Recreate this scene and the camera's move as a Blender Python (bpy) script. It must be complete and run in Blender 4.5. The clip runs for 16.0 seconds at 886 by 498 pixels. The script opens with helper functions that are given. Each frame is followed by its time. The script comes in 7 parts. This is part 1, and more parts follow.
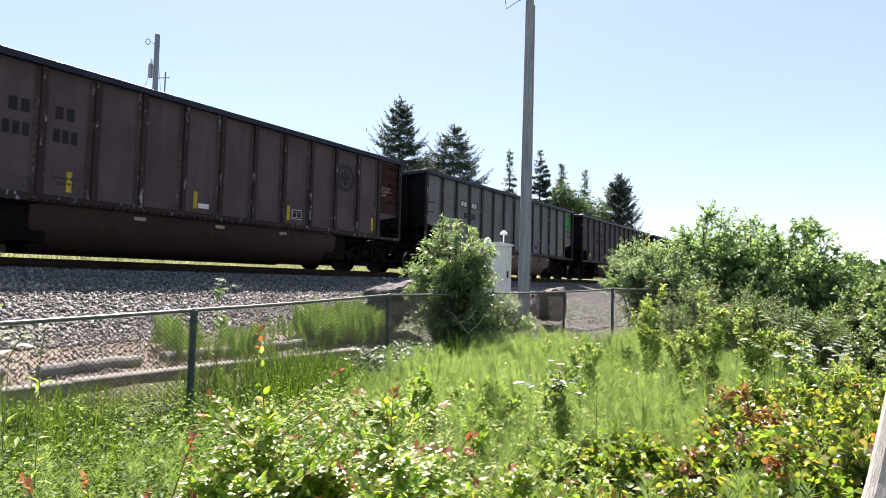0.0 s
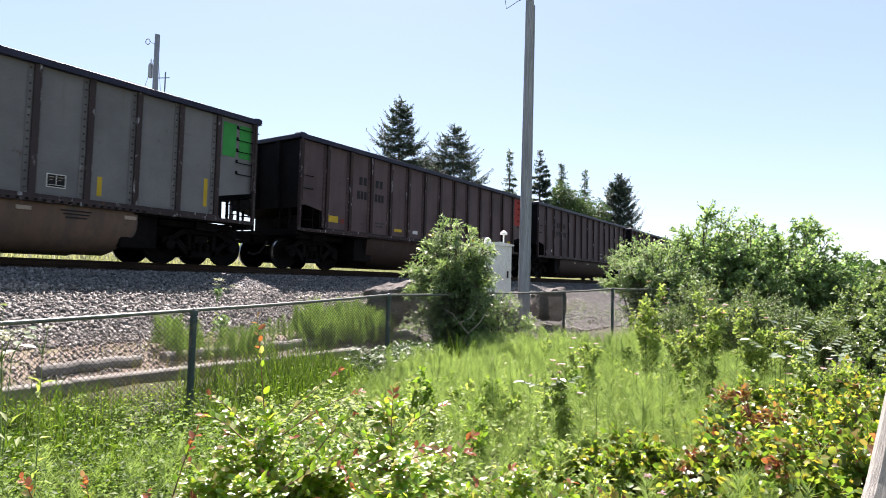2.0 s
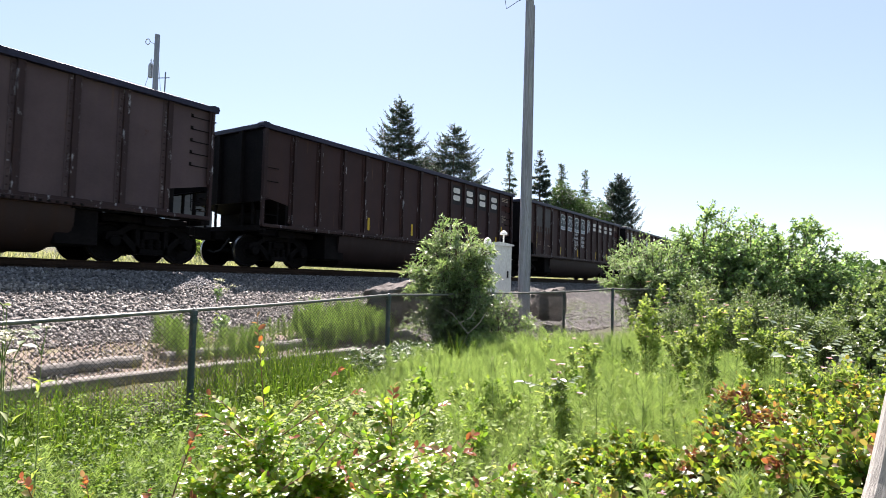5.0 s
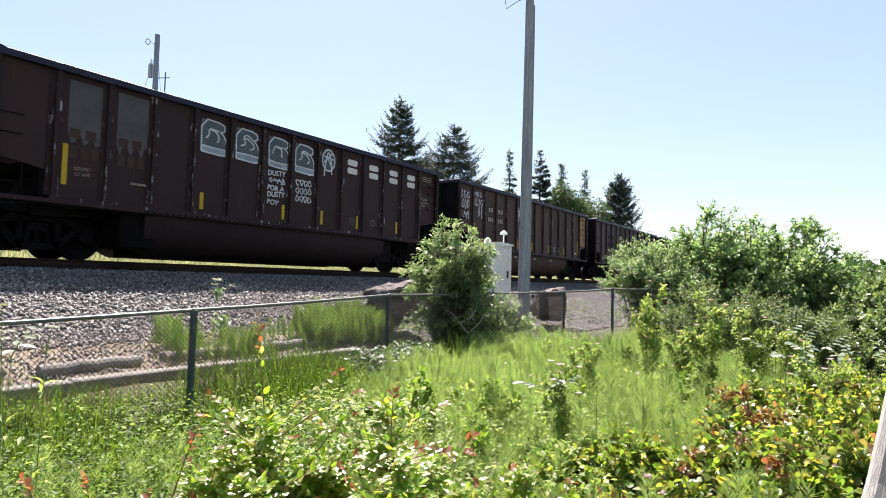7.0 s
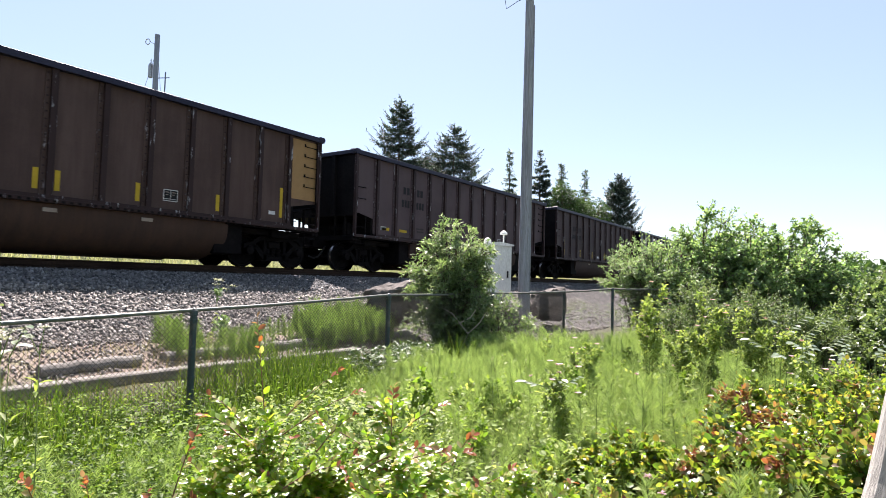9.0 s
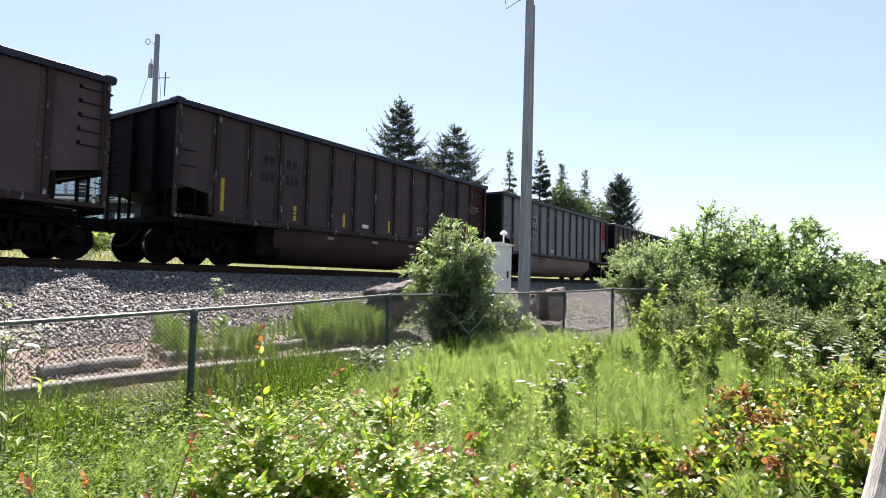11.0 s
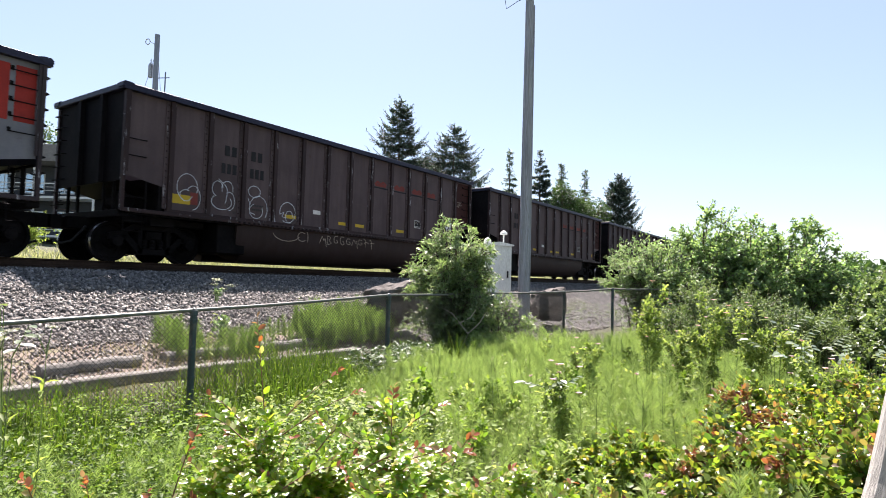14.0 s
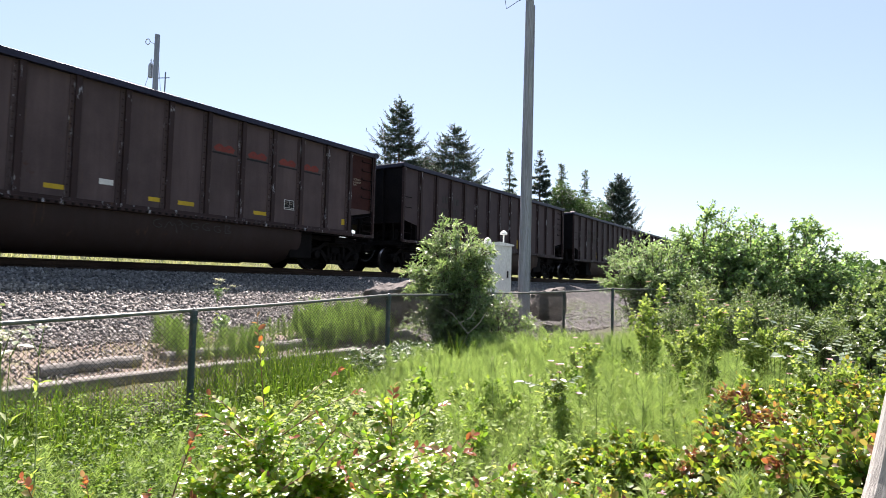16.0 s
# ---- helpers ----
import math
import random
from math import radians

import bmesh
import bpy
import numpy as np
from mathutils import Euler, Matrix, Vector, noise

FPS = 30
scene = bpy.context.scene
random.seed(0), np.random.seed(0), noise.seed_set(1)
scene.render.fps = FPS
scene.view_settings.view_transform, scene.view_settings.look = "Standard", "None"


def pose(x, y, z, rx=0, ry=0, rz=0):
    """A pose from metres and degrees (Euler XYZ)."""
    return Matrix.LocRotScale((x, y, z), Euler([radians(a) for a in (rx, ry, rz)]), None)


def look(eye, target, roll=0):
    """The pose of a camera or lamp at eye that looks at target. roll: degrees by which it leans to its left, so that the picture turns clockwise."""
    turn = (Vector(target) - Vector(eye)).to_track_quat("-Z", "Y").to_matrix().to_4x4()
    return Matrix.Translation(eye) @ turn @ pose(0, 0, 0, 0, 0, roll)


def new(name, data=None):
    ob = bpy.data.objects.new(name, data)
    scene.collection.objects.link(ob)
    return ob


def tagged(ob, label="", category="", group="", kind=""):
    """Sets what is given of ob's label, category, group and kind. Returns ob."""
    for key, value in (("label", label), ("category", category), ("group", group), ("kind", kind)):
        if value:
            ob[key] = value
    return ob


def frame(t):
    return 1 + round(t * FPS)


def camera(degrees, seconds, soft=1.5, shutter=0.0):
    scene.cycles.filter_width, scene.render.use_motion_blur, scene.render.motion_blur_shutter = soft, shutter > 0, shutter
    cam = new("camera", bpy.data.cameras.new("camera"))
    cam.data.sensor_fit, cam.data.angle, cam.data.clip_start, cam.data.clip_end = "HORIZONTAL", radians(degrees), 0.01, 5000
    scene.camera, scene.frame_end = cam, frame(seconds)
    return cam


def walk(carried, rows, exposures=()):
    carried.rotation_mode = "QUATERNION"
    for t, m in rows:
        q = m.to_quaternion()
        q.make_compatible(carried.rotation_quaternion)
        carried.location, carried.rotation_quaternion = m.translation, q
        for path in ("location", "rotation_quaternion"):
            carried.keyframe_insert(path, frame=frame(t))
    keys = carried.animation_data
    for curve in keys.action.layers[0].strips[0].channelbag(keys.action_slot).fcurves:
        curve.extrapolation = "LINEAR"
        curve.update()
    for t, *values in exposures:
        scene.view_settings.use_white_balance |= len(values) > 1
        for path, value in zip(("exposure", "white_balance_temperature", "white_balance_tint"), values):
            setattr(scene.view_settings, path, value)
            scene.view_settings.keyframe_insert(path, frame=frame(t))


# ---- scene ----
# ---- camera: held still beside the line ----
cam = camera(74.02, 16.0, 0.9, 0.08)
EYE = pose(0, 0, 1.6, 92.9956, -1.5124, -55.6725)
walk(cam, [(0.0, EYE), (16.0, EYE)], [(0.0, 1.914, 6500, 22), (16.0, 1.914, 6500, 22)])

# ---- light: a high sun behind the train, pale summer sky ----
SUN_FROM = Vector((2.25, 2.1, 4.55)).normalized()
world = bpy.data.worlds.new("sky")
scene.world = world
world.use_nodes = True
wn = world.node_tree.nodes
sky = wn.new("ShaderNodeTexSky")
sky.sky_type = "NISHITA"
sky.sun_disc = False
sky.sun_elevation = math.asin(SUN_FROM.z)
sky.sun_rotation = math.atan2(SUN_FROM.x, SUN_FROM.y)
sky.altitude = 20
sky.air_density = 1.0
sky.dust_density = 0.5
sky.ozone_density = 1.5
haze = wn.new("ShaderNodeMix")
haze.data_type = "RGBA"
haze.inputs[0].default_value = 0.33
haze.inputs[7].default_value = (4.2, 5.45, 5.55, 1)
world.node_tree.links.new(sky.outputs[0], haze.inputs[6])
wn["Background"].inputs[1].default_value = 0.05
world.node_tree.links.new(haze.outputs[2], wn["Background"].inputs[0])
sun = new("sun", bpy.data.lights.new("sun", "SUN"))
sun.data.energy = 5.0
sun.data.angle = radians(0.53)
sun.data.color = (1.0, 0.95, 0.86)
sun.matrix_world = look(SUN_FROM * 50, (0, 0, 0))

# ---- materials ----


def nodes_of(name):
    m = bpy.data.materials.new(name)
    m.use_nodes = True
    nt = m.node_tree
    return m, nt, nt.nodes["Principled BSDF"]


def coords(nt, shift=True):
    """Object coordinates, shifted by each object's random number."""
    tc = nt.nodes.new("ShaderNodeTexCoord")
    if not shift:
        return tc.outputs["Object"]
    info = nt.nodes.new("ShaderNodeObjectInfo")
    mul = nt.nodes.new("ShaderNodeMath")
    mul.operation = "MULTIPLY"
    mul.inputs[1].default_value = 37.0
    nt.links.new(info.outputs["Random"], mul.inputs[0])
    av = nt.nodes.new("ShaderNodeVectorMath")
    nt.links.new(tc.outputs["Object"], av.inputs[0])
    nt.links.new(mul.outputs[0], av.inputs[1])
    return av.outputs[0]


def ramp(nt, source, stops):
    r = nt.nodes.new("ShaderNodeValToRGB")
    els = r.color_ramp.elements
    while len(els) < len(stops):
        els.new(0.5)
    for e, (p, c) in zip(els, stops):
        e.position, e.color = p, (*c, 1)
    nt.links.new(source, r.inputs[0])
    return r.outputs[0]


def blend(nt, a, b, fac, mode="MIX"):
    mx = nt.nodes.new("ShaderNodeMix")
    mx.data_type, mx.blend_type = "RGBA", mode
    for sock, v in ((mx.inputs[6], a), (mx.inputs[7], b), (mx.inputs[0], fac)):
        if isinstance(v, bpy.types.NodeSocket):
            nt.links.new(v, sock)
        elif isinstance(v, float):
            sock.default_value = v
        else:
            sock.default_value = (*v, 1)
    return mx.outputs[2]


def noise_of(nt, vec, scale, detail=4.0, rough=0.6, stretch=None):
    n = nt.nodes.new("ShaderNodeTexNoise")
    n.inputs["Scale"].default_value, n.inputs["Detail"].default_value, n.inputs["Roughness"].default_value = scale, detail, rough
    if stretch:
        mp = nt.nodes.new("ShaderNodeMapping")
        mp.inputs["Scale"].default_value = stretch
        nt.links.new(vec, mp.inputs[0])
        vec = mp.outputs[0]
    nt.links.new(vec, n.inputs["Vector"])
    return n.outputs["Fac"]


def bump(nt, height, strength, distance, bsdf):
    b = nt.nodes.new("ShaderNodeBump")
    b.inputs["Strength"].default_value, b.inputs["Distance"].default_value = strength, distance
    nt.links.new(height, b.inputs["Height"])
    nt.links.new(b.outputs[0], bsdf.inputs["Normal"])


def surface(name, c1, c2, fine=8.0, large=0.7, roughness=0.8, metal=0.0, relief=0.3, depth=0.01, stretch=None, stain=None, shift=True, grain_mix=0.7):
    """A solid surface: two tones by a large noise, a fine grain, an optional stain colour and relief."""
    m, nt, b = nodes_of(name)
    v = coords(nt, shift)
    big = noise_of(nt, v, large, 3.0, 0.6, stretch)
    small = noise_of(nt, v, fine, 5.0, 0.65, stretch)
    col = ramp(nt, big, [(0.3, c1), (0.7, c2)])
    grain = ramp(nt, small, [(0.3, (0.6, 0.6, 0.6)), (0.7, (1.25, 1.25, 1.25))])
    col = blend(nt, col, grain, grain_mix, "MULTIPLY")
    if stain:
        spots = ramp(nt, noise_of(nt, v, large * 2.7, 6.0, 0.7, stretch), [(0.52, (0, 0, 0)), (0.68, (1, 1, 1))])
        col = blend(nt, col, stain, spots)
    nt.links.new(col, b.inputs["Base Color"])
    b.inputs["Roughness"].default_value, b.inputs["Metallic"].default_value = roughness, metal
    if relief:
        bump(nt, small, relief, depth, b)
    return m


def leafy(name, colours, gloss=0.45, through_light=0.45, glow=1.35, sheen=0.0, patch_scale=2.2, patch_depth=0.8, spec=0.5):
    """Leaves: each leaf takes its own tone; light also comes through them."""
    m, nt, b = nodes_of(name)
    geo = nt.nodes.new("ShaderNodeNewGeometry")
    n = len(colours)
    col = ramp(nt, geo.outputs["Random Per Island"], [(i / max(1, n - 1), tuple(0.72 * q for q in c)) for i, c in enumerate(colours)])
    tc = nt.nodes.new("ShaderNodeTexCoord")
    patch = ramp(nt, noise_of(nt, tc.outputs["Object"], patch_scale, 3.0), [(0.35, (0.6, 0.62, 0.6)), (0.65, (1.22, 1.2, 1.1))])
    col = blend(nt, col, patch, patch_depth, "MULTIPLY")
    nt.links.new(col, b.inputs["Base Color"])
    b.inputs["Roughness"].default_value = gloss
    b.inputs["Specular IOR Level"].default_value = spec
    b.inputs["Coat Weight"].default_value = sheen
    b.inputs["Coat Roughness"].default_value = 0.27
    tr = nt.nodes.new("ShaderNodeBsdfTranslucent")
    warm = blend(nt, col, (glow, glow * 1.02, glow * 0.55), 1.0, "MULTIPLY")
    nt.links.new(warm, tr.inputs[0])
    mx = nt.nodes.new("ShaderNodeMixShader")
    mx.inputs[0].default_value = through_light
    nt.links.new(b.outputs[0], mx.inputs[1])
    nt.links.new(tr.outputs[0], mx.inputs[2])
    nt.links.new(mx.outputs[0], nt.nodes["Material Output"].inputs[0])
    return m


def stones(name, colours, roughness=0.9):
    m, nt, b = nodes_of(name)
    geo = nt.nodes.new("ShaderNodeNewGeometry")
    n = len(colours)
    col = ramp(nt, geo.outputs["Random Per Island"], [(i / (n - 1), tuple(0.74 * q for q in c)) for i, c in enumerate(colours)])
    tc = nt.nodes.new("ShaderNodeTexCoord")
    g = noise_of(nt, tc.outputs["Object"], 60.0, 3.0)
    col = blend(nt, col, ramp(nt, g, [(0.3, (0.7, 0.7, 0.7)), (0.7, (1.2, 1.2, 1.2))]), 0.8, "MULTIPLY")
    nt.links.new(col, b.inputs["Base Color"])
    b.inputs["Roughness"].default_value = roughness
    return m


def plain(name, c, roughness=0.6, metal=0.0, wear=0.25):
    m = surface(name, c, tuple(v * (1 - wear) for v in c), 30.0, 2.0, roughness, metal, 0.1, 0.003, None, None, True, 0.3)
    m.node_tree.nodes["Principled BSDF"].inputs["Specular IOR Level"].default_value = 0.5 if metal else 0.15
    return m


def car_paint(name, c, dirt, roughness=0.6, scuffs=0.0):
    """Weathered car paint: dust, streaks running down, rust flecks."""
    m, nt, b = nodes_of(name)
    c, dirt = ((q[0] * 0.88, q[1] * 0.8, q[2] * 0.88) for q in (c, dirt))
    v = coords(nt)
    streak = noise_of(nt, v, 1.0, 6.0, 0.65, (5.0, 5.0, 0.45))
    big = noise_of(nt, v, 0.8, 3.0)
    small = noise_of(nt, v, 22.0, 5.0, 0.7)
    col = blend(nt, c, dirt, ramp(nt, streak, [(0.38, (0, 0, 0)), (0.68, (0.75, 0.75, 0.75))]))
    col = blend(nt, col, tuple(0.62 * q for q in c), ramp(nt, big, [(0.42, (0, 0, 0)), (0.7, (0.6, 0.6, 0.6))]))
    col = blend(nt, col, ramp(nt, small, [(0.3, (0.75, 0.75, 0.75)), (0.7, (1.2, 1.2, 1.2))]), 0.3, "MULTIPLY")
    rust = ramp(nt, noise_of(nt, v, 3.1, 8.0, 0.78), [(0.62, (0, 0, 0)), (0.72, (0.8, 0.8, 0.8))])
    col = blend(nt, col, (0.06, 0.028, 0.016), rust)
    runs = ramp(nt, noise_of(nt, v, 1.6, 4.0, 0.6, (4.0, 4.0, 0.35)), [(0.66, (0, 0, 0)), (0.74, (0.4, 0.4, 0.4))])
    col = blend(nt, col, (0.12, 0.065, 0.035), runs)
    if scuffs:
        worn = ramp(nt, noise_of(nt, v, 4.0, 6.0, 0.7, (2.5, 2.5, 0.5)), [(0.6, (0, 0, 0)), (0.66, (scuffs, scuffs, scuffs))])
        col = blend(nt, col, (0.32, 0.32, 0.345), worn)
    nt.links.new(col, b.inputs["Base Color"])
    b.inputs["Roughness"].default_value = roughness
    b.inputs["Specular IOR Level"].default_value = 0.12
    bump(nt, big, 0.25, 0.02, b)
    return m


M_GROUND = surface("grassy_earth", (0.033, 0.044, 0.013), (0.074, 0.063, 0.037), 14.0, 0.35, 0.95, 0, 0.6, 0.03, None, (0.06, 0.09, 0.02), False)
M_DIRT = surface("dry_gravelly_earth", (0.13, 0.096, 0.08), (0.185, 0.148, 0.122), 28.0, 0.9, 0.95, 0, 0.8, 0.03, None, (0.12, 0.12, 0.05), False)
M_BALLAST = surface("ballast_bed", (0.05, 0.048, 0.047), (0.096, 0.09, 0.085), 26.0, 1.2, 0.95, 0, 1.0, 0.05, None, None, False)
# coal dust and the shade under the train, both in one dark colour
M_TRACKBED = surface("dusted_shaded_ballast", (0.014, 0.013, 0.013), (0.034, 0.031, 0.03), 26.0, 1.2, 0.95, 0, 1.0, 0.05, None, None, False)
M_STONE = stones("ballast_stone", [(0.05, 0.048, 0.048), (0.3, 0.275, 0.25), (0.11, 0.103, 0.1), (0.47, 0.43, 0.39), (0.18, 0.165, 0.155), (0.38, 0.34, 0.3), (0.085, 0.08, 0.08), (0.25, 0.225, 0.21), (0.56, 0.53, 0.49), (0.14, 0.128, 0.122)])
# dusted stones, darker and bluer to carry the train's shade in their colour
M_STONE_DUST_SHADE = stones("dusted_shaded_stone", [(0.03, 0.031, 0.034), (0.17, 0.17, 0.175), (0.06, 0.061, 0.066), (0.27, 0.27, 0.28), (0.1, 0.1, 0.107), (0.22, 0.215, 0.215), (0.045, 0.046, 0.05), (0.14, 0.138, 0.14), (0.34, 0.34, 0.345), (0.075, 0.075, 0.08)])
# blacker than coal dust alone: the car ends' deep shade is in the colour
M_SHADED_COALDUST = surface("shaded_coal_dusted_steel", (0.006, 0.006, 0.0075), (0.013, 0.0115, 0.0125), 14.0, 1.2, 0.6, 0.0, 0.2, 0.004)
# dark chord paint with the sky's blue reflection put into its colour
M_CHORD = surface("sky_blued_chord_paint", (0.014, 0.016, 0.034), (0.026, 0.027, 0.05), 14.0, 1.2, 0.45, 0.0, 0.1, 0.004)
M_FARPOLE = surface("sunlit_pole_wood", (0.19, 0.22, 0.28), (0.28, 0.31, 0.37), 9.0, 1.3, 0.85, 0, 0.6, 0.01, (14, 14, 0.5))
M_RAIL = surface("rusty_rail_steel", (0.028, 0.018, 0.014), (0.05, 0.032, 0.024), 20.0, 1.0, 0.7, 0.3, 0.2, 0.003)
M_TIE = surface("creosoted_timber", (0.035, 0.028, 0.022), (0.07, 0.055, 0.045), 12.0, 1.5, 0.9, 0, 0.5, 0.01, (1, 8, 8))
M_CONCRETE = surface("weathered_concrete", (0.145, 0.132, 0.117), (0.21, 0.198, 0.18), 24.0, 1.6, 0.9, 0, 0.5, 0.008, None, (0.1, 0.095, 0.08))
M_ROCK = surface("grey_brown_rock", (0.06, 0.05, 0.045), (0.14, 0.122, 0.11), 9.0, 1.2, 0.9, 0, 1.0, 0.04, None, (0.1, 0.085, 0.075))
M_POST = surface("dark_green_fence_paint", (0.02, 0.04, 0.042), (0.038, 0.065, 0.066), 30.0, 3.0, 0.5, 0.0, 0.1, 0.002, None, (0.14, 0.13, 0.11))
M_TOPRAIL = surface("grey_green_rail_pipe", (0.09, 0.1, 0.085), (0.17, 0.17, 0.145), 30.0, 3.0, 0.5, 0.2, 0.1, 0.002)
M_WIRE = surface("dull_fence_wire", (0.035, 0.03, 0.026), (0.07, 0.06, 0.05), 30.0, 4.0, 0.55, 0.3, 0, 0)
M_POLEWOOD = surface("silvered_pole_wood", (0.2, 0.208, 0.235), (0.36, 0.37, 0.4), 9.0, 1.3, 0.75, 0, 0.7, 0.01, (18, 18, 0.5), (0.14, 0.125, 0.115))
M_LOGWOOD = surface("bleached_log_wood", (0.27, 0.26, 0.24), (0.4, 0.38, 0.35), 10.0, 2.0, 0.85, 0, 0.8, 0.006, (16, 16, 0.7), (0.28, 0.26, 0.23))
M_METAL = surface("galvanised_metal", (0.3, 0.31, 0.32), (0.42, 0.43, 0.44), 20.0, 2.0, 0.45, 0.7, 0.1, 0.002)
M_CABINET = surface("white_cabinet_paint", (0.62, 0.63, 0.6), (0.74, 0.74, 0.71), 18.0, 1.2, 0.5, 0, 0.05, 0.002, (3, 3, 0.6), (0.5, 0.5, 0.46))
M_BLACK = plain("black_paint", (0.012, 0.012, 0.013), 0.6)
# grime plus the darkness beneath the cars, both put into the base colour
M_BOGIE = surface("shaded_grimy_cast_steel", (0.004, 0.0037, 0.0042), (0.0105, 0.009, 0.0092), 16.0, 2.0, 0.7, 0.0, 0.3, 0.006)
M_TREAD = plain("polished_wheel_steel", (0.42, 0.42, 0.44), 0.3, 1.0)
M_WHITE = plain("white_stencil_paint", (0.62, 0.62, 0.6), 0.7)
M_YELLOW = plain("yellow_reflective_tape", (0.48, 0.33, 0.025), 0.5)
M_ORANGE = plain("faded_orange_patch", (0.36, 0.19, 0.065), 0.6)
M_REDPAINT = plain("red_end_paint", (0.3, 0.03, 0.022), 0.6)
M_OXIDE = surface("rust_red_paint", (0.03, 0.0108, 0.0105), (0.045, 0.0165, 0.014), 14.0, 1.5, 0.75, 0, 0.2, 0.004)
M_GREENPAINT = plain("green_end_paint", (0.03, 0.25, 0.055), 0.6)
M_YELLOWPAINT = plain("faded_yellow_paint", (0.33, 0.2, 0.085), 0.65)
M_FADEDNAVY = plain("faded_navy_paint", (0.034, 0.032, 0.04), 0.7)
M_GRAFFITI = plain("chalky_spray_paint", (0.6, 0.64, 0.68), 0.6, 0, 0.4)
M_GREYSPRAY = plain("silver_spray_fill", (0.1, 0.125, 0.14), 0.6, 0, 0.4)
M_SPRAYFOOT = plain("pale_blue_spray", (0.3, 0.36, 0.42), 0.65, 0, 0.4)
M_REDSPRAY = plain("red_spray_paint", (0.18, 0.042, 0.034), 0.7)

M_DEADWOOD = surface("bleached_dead_twig", (0.3, 0.25, 0.2), (0.42, 0.36, 0.3), 24.0, 3.0, 0.85, 0, 0.2, 0.003)
M_BARK = surface("brown_bark", (0.07, 0.05, 0.038), (0.13, 0.1, 0.08), 18.0, 2.0, 0.9, 0, 0.6, 0.01, (4, 4, 0.7))
M_STEM = surface("reddish_twig", (0.12, 0.05, 0.03), (0.2, 0.1, 0.05), 30.0, 4.0, 0.7, 0, 0.2, 0.003)
M_DARKSTEM = surface("dark_horsetail_stem", (0.022, 0.034, 0.012), (0.045, 0.06, 0.022), 30.0, 4.0, 0.7, 0, 0, 0)
M_GREENSTEM = surface("green_stem", (0.08, 0.14, 0.03), (0.14, 0.2, 0.05), 30.0, 4.0, 0.7, 0, 0, 0)
M_NEEDLE = leafy("fir_needles", [(0.034, 0.066, 0.064), (0.062, 0.11, 0.096), (0.092, 0.15, 0.122), (0.046, 0.088, 0.082)], 0.6, 0.22, 1.1)
# paler copy of the needles, with the haze of distance put into the colour
M_NEEDLE_FAR = leafy("haze_paled_needles", [(0.12, 0.1875, 0.15), (0.18, 0.2625, 0.195), (0.099, 0.15, 0.132)], 0.6, 0.3, 1.2)
M_BROADLEAF = leafy("maple_leaves", [(0.05, 0.11, 0.036), (0.078, 0.155, 0.048), (0.11, 0.195, 0.056)], 0.5, 0.28)
M_WILLOW = leafy("willow_leaves", [(0.13, 0.22, 0.1), (0.19, 0.3, 0.14), (0.27, 0.38, 0.21), (0.38, 0.47, 0.33)], 0.38, 0.5, 1.35, 0.3)
M_THICKET = leafy("poplar_leaves", [(0.15, 0.27, 0.12), (0.23, 0.39, 0.17), (0.34, 0.51, 0.22), (0.48, 0.62, 0.36)], 0.5, 0.45, 1.4, 0.3)
M_SAGE = leafy("grey_green_leaves", [(0.11, 0.18, 0.075), (0.18, 0.265, 0.115), (0.26, 0.35, 0.16)], 0.5, 0.4)
M_ROSELEAF = leafy("rose_leaves", [(0.18, 0.29, 0.075), (0.28, 0.4, 0.11), (0.39, 0.49, 0.16), (0.48, 0.55, 0.22)], 0.6, 0.55, 1.4)
M_SALAL = leafy("salal_leaves", [(0.09, 0.19, 0.03), (0.19, 0.31, 0.045), (0.33, 0.44, 0.065), (0.44, 0.5, 0.085), (0.1, 0.2, 0.04), (0.17, 0.3, 0.04), (0.44, 0.3, 0.08), (0.26, 0.38, 0.05), (0.13, 0.24, 0.03)], 0.4, 0.55, 1.5, 0.4)
M_REDLEAF = leafy("reddened_leaves", [(0.4, 0.1, 0.08), (0.44, 0.22, 0.09), (0.3, 0.07, 0.07), (0.42, 0.36, 0.08), (0.46, 0.3, 0.22)], 0.34, 0.45, 1.3, 0.6)
M_GLOSSLEAF = leafy("glossy_shrub_leaves", [(0.15, 0.32, 0.02), (0.26, 0.46, 0.03), (0.38, 0.55, 0.045), (0.13, 0.28, 0.02), (0.5, 0.6, 0.08), (0.2, 0.4, 0.03), (0.58, 0.48, 0.3), (0.32, 0.5, 0.035), (0.46, 0.56, 0.06), (0.54, 0.36, 0.22)], 0.4, 0.55, 1.5, 0.9, 5.0, 0.6, 0.5)
M_TIPLEAF = leafy("red_new_leaves", [(0.48, 0.09, 0.035), (0.5, 0.2, 0.06), (0.42, 0.12, 0.07), (0.5, 0.32, 0.2)], 0.34, 0.5, 1.3, 0.5)
M_HORSETAIL = leafy("horsetail_green", [(0.22, 0.345, 0.125), (0.32, 0.46, 0.2), (0.425, 0.55, 0.265), (0.27, 0.395, 0.165)], 0.5, 0.5, 1.35, 0.0, 6.0, 1.0)
M_TALLGRASS = leafy("lush_grass", [(0.05, 0.11, 0.015), (0.085, 0.165, 0.022), (0.135, 0.23, 0.032), (0.19, 0.26, 0.05)], 0.5, 0.5, 1.35, 0.0, 4.0, 1.0, 0.25)
M_VERGE = leafy("verge_grass_green", [(0.16, 0.2, 0.11), (0.27, 0.31, 0.19), (0.4, 0.42, 0.28), (0.55, 0.54, 0.42)], 0.6, 0.4)
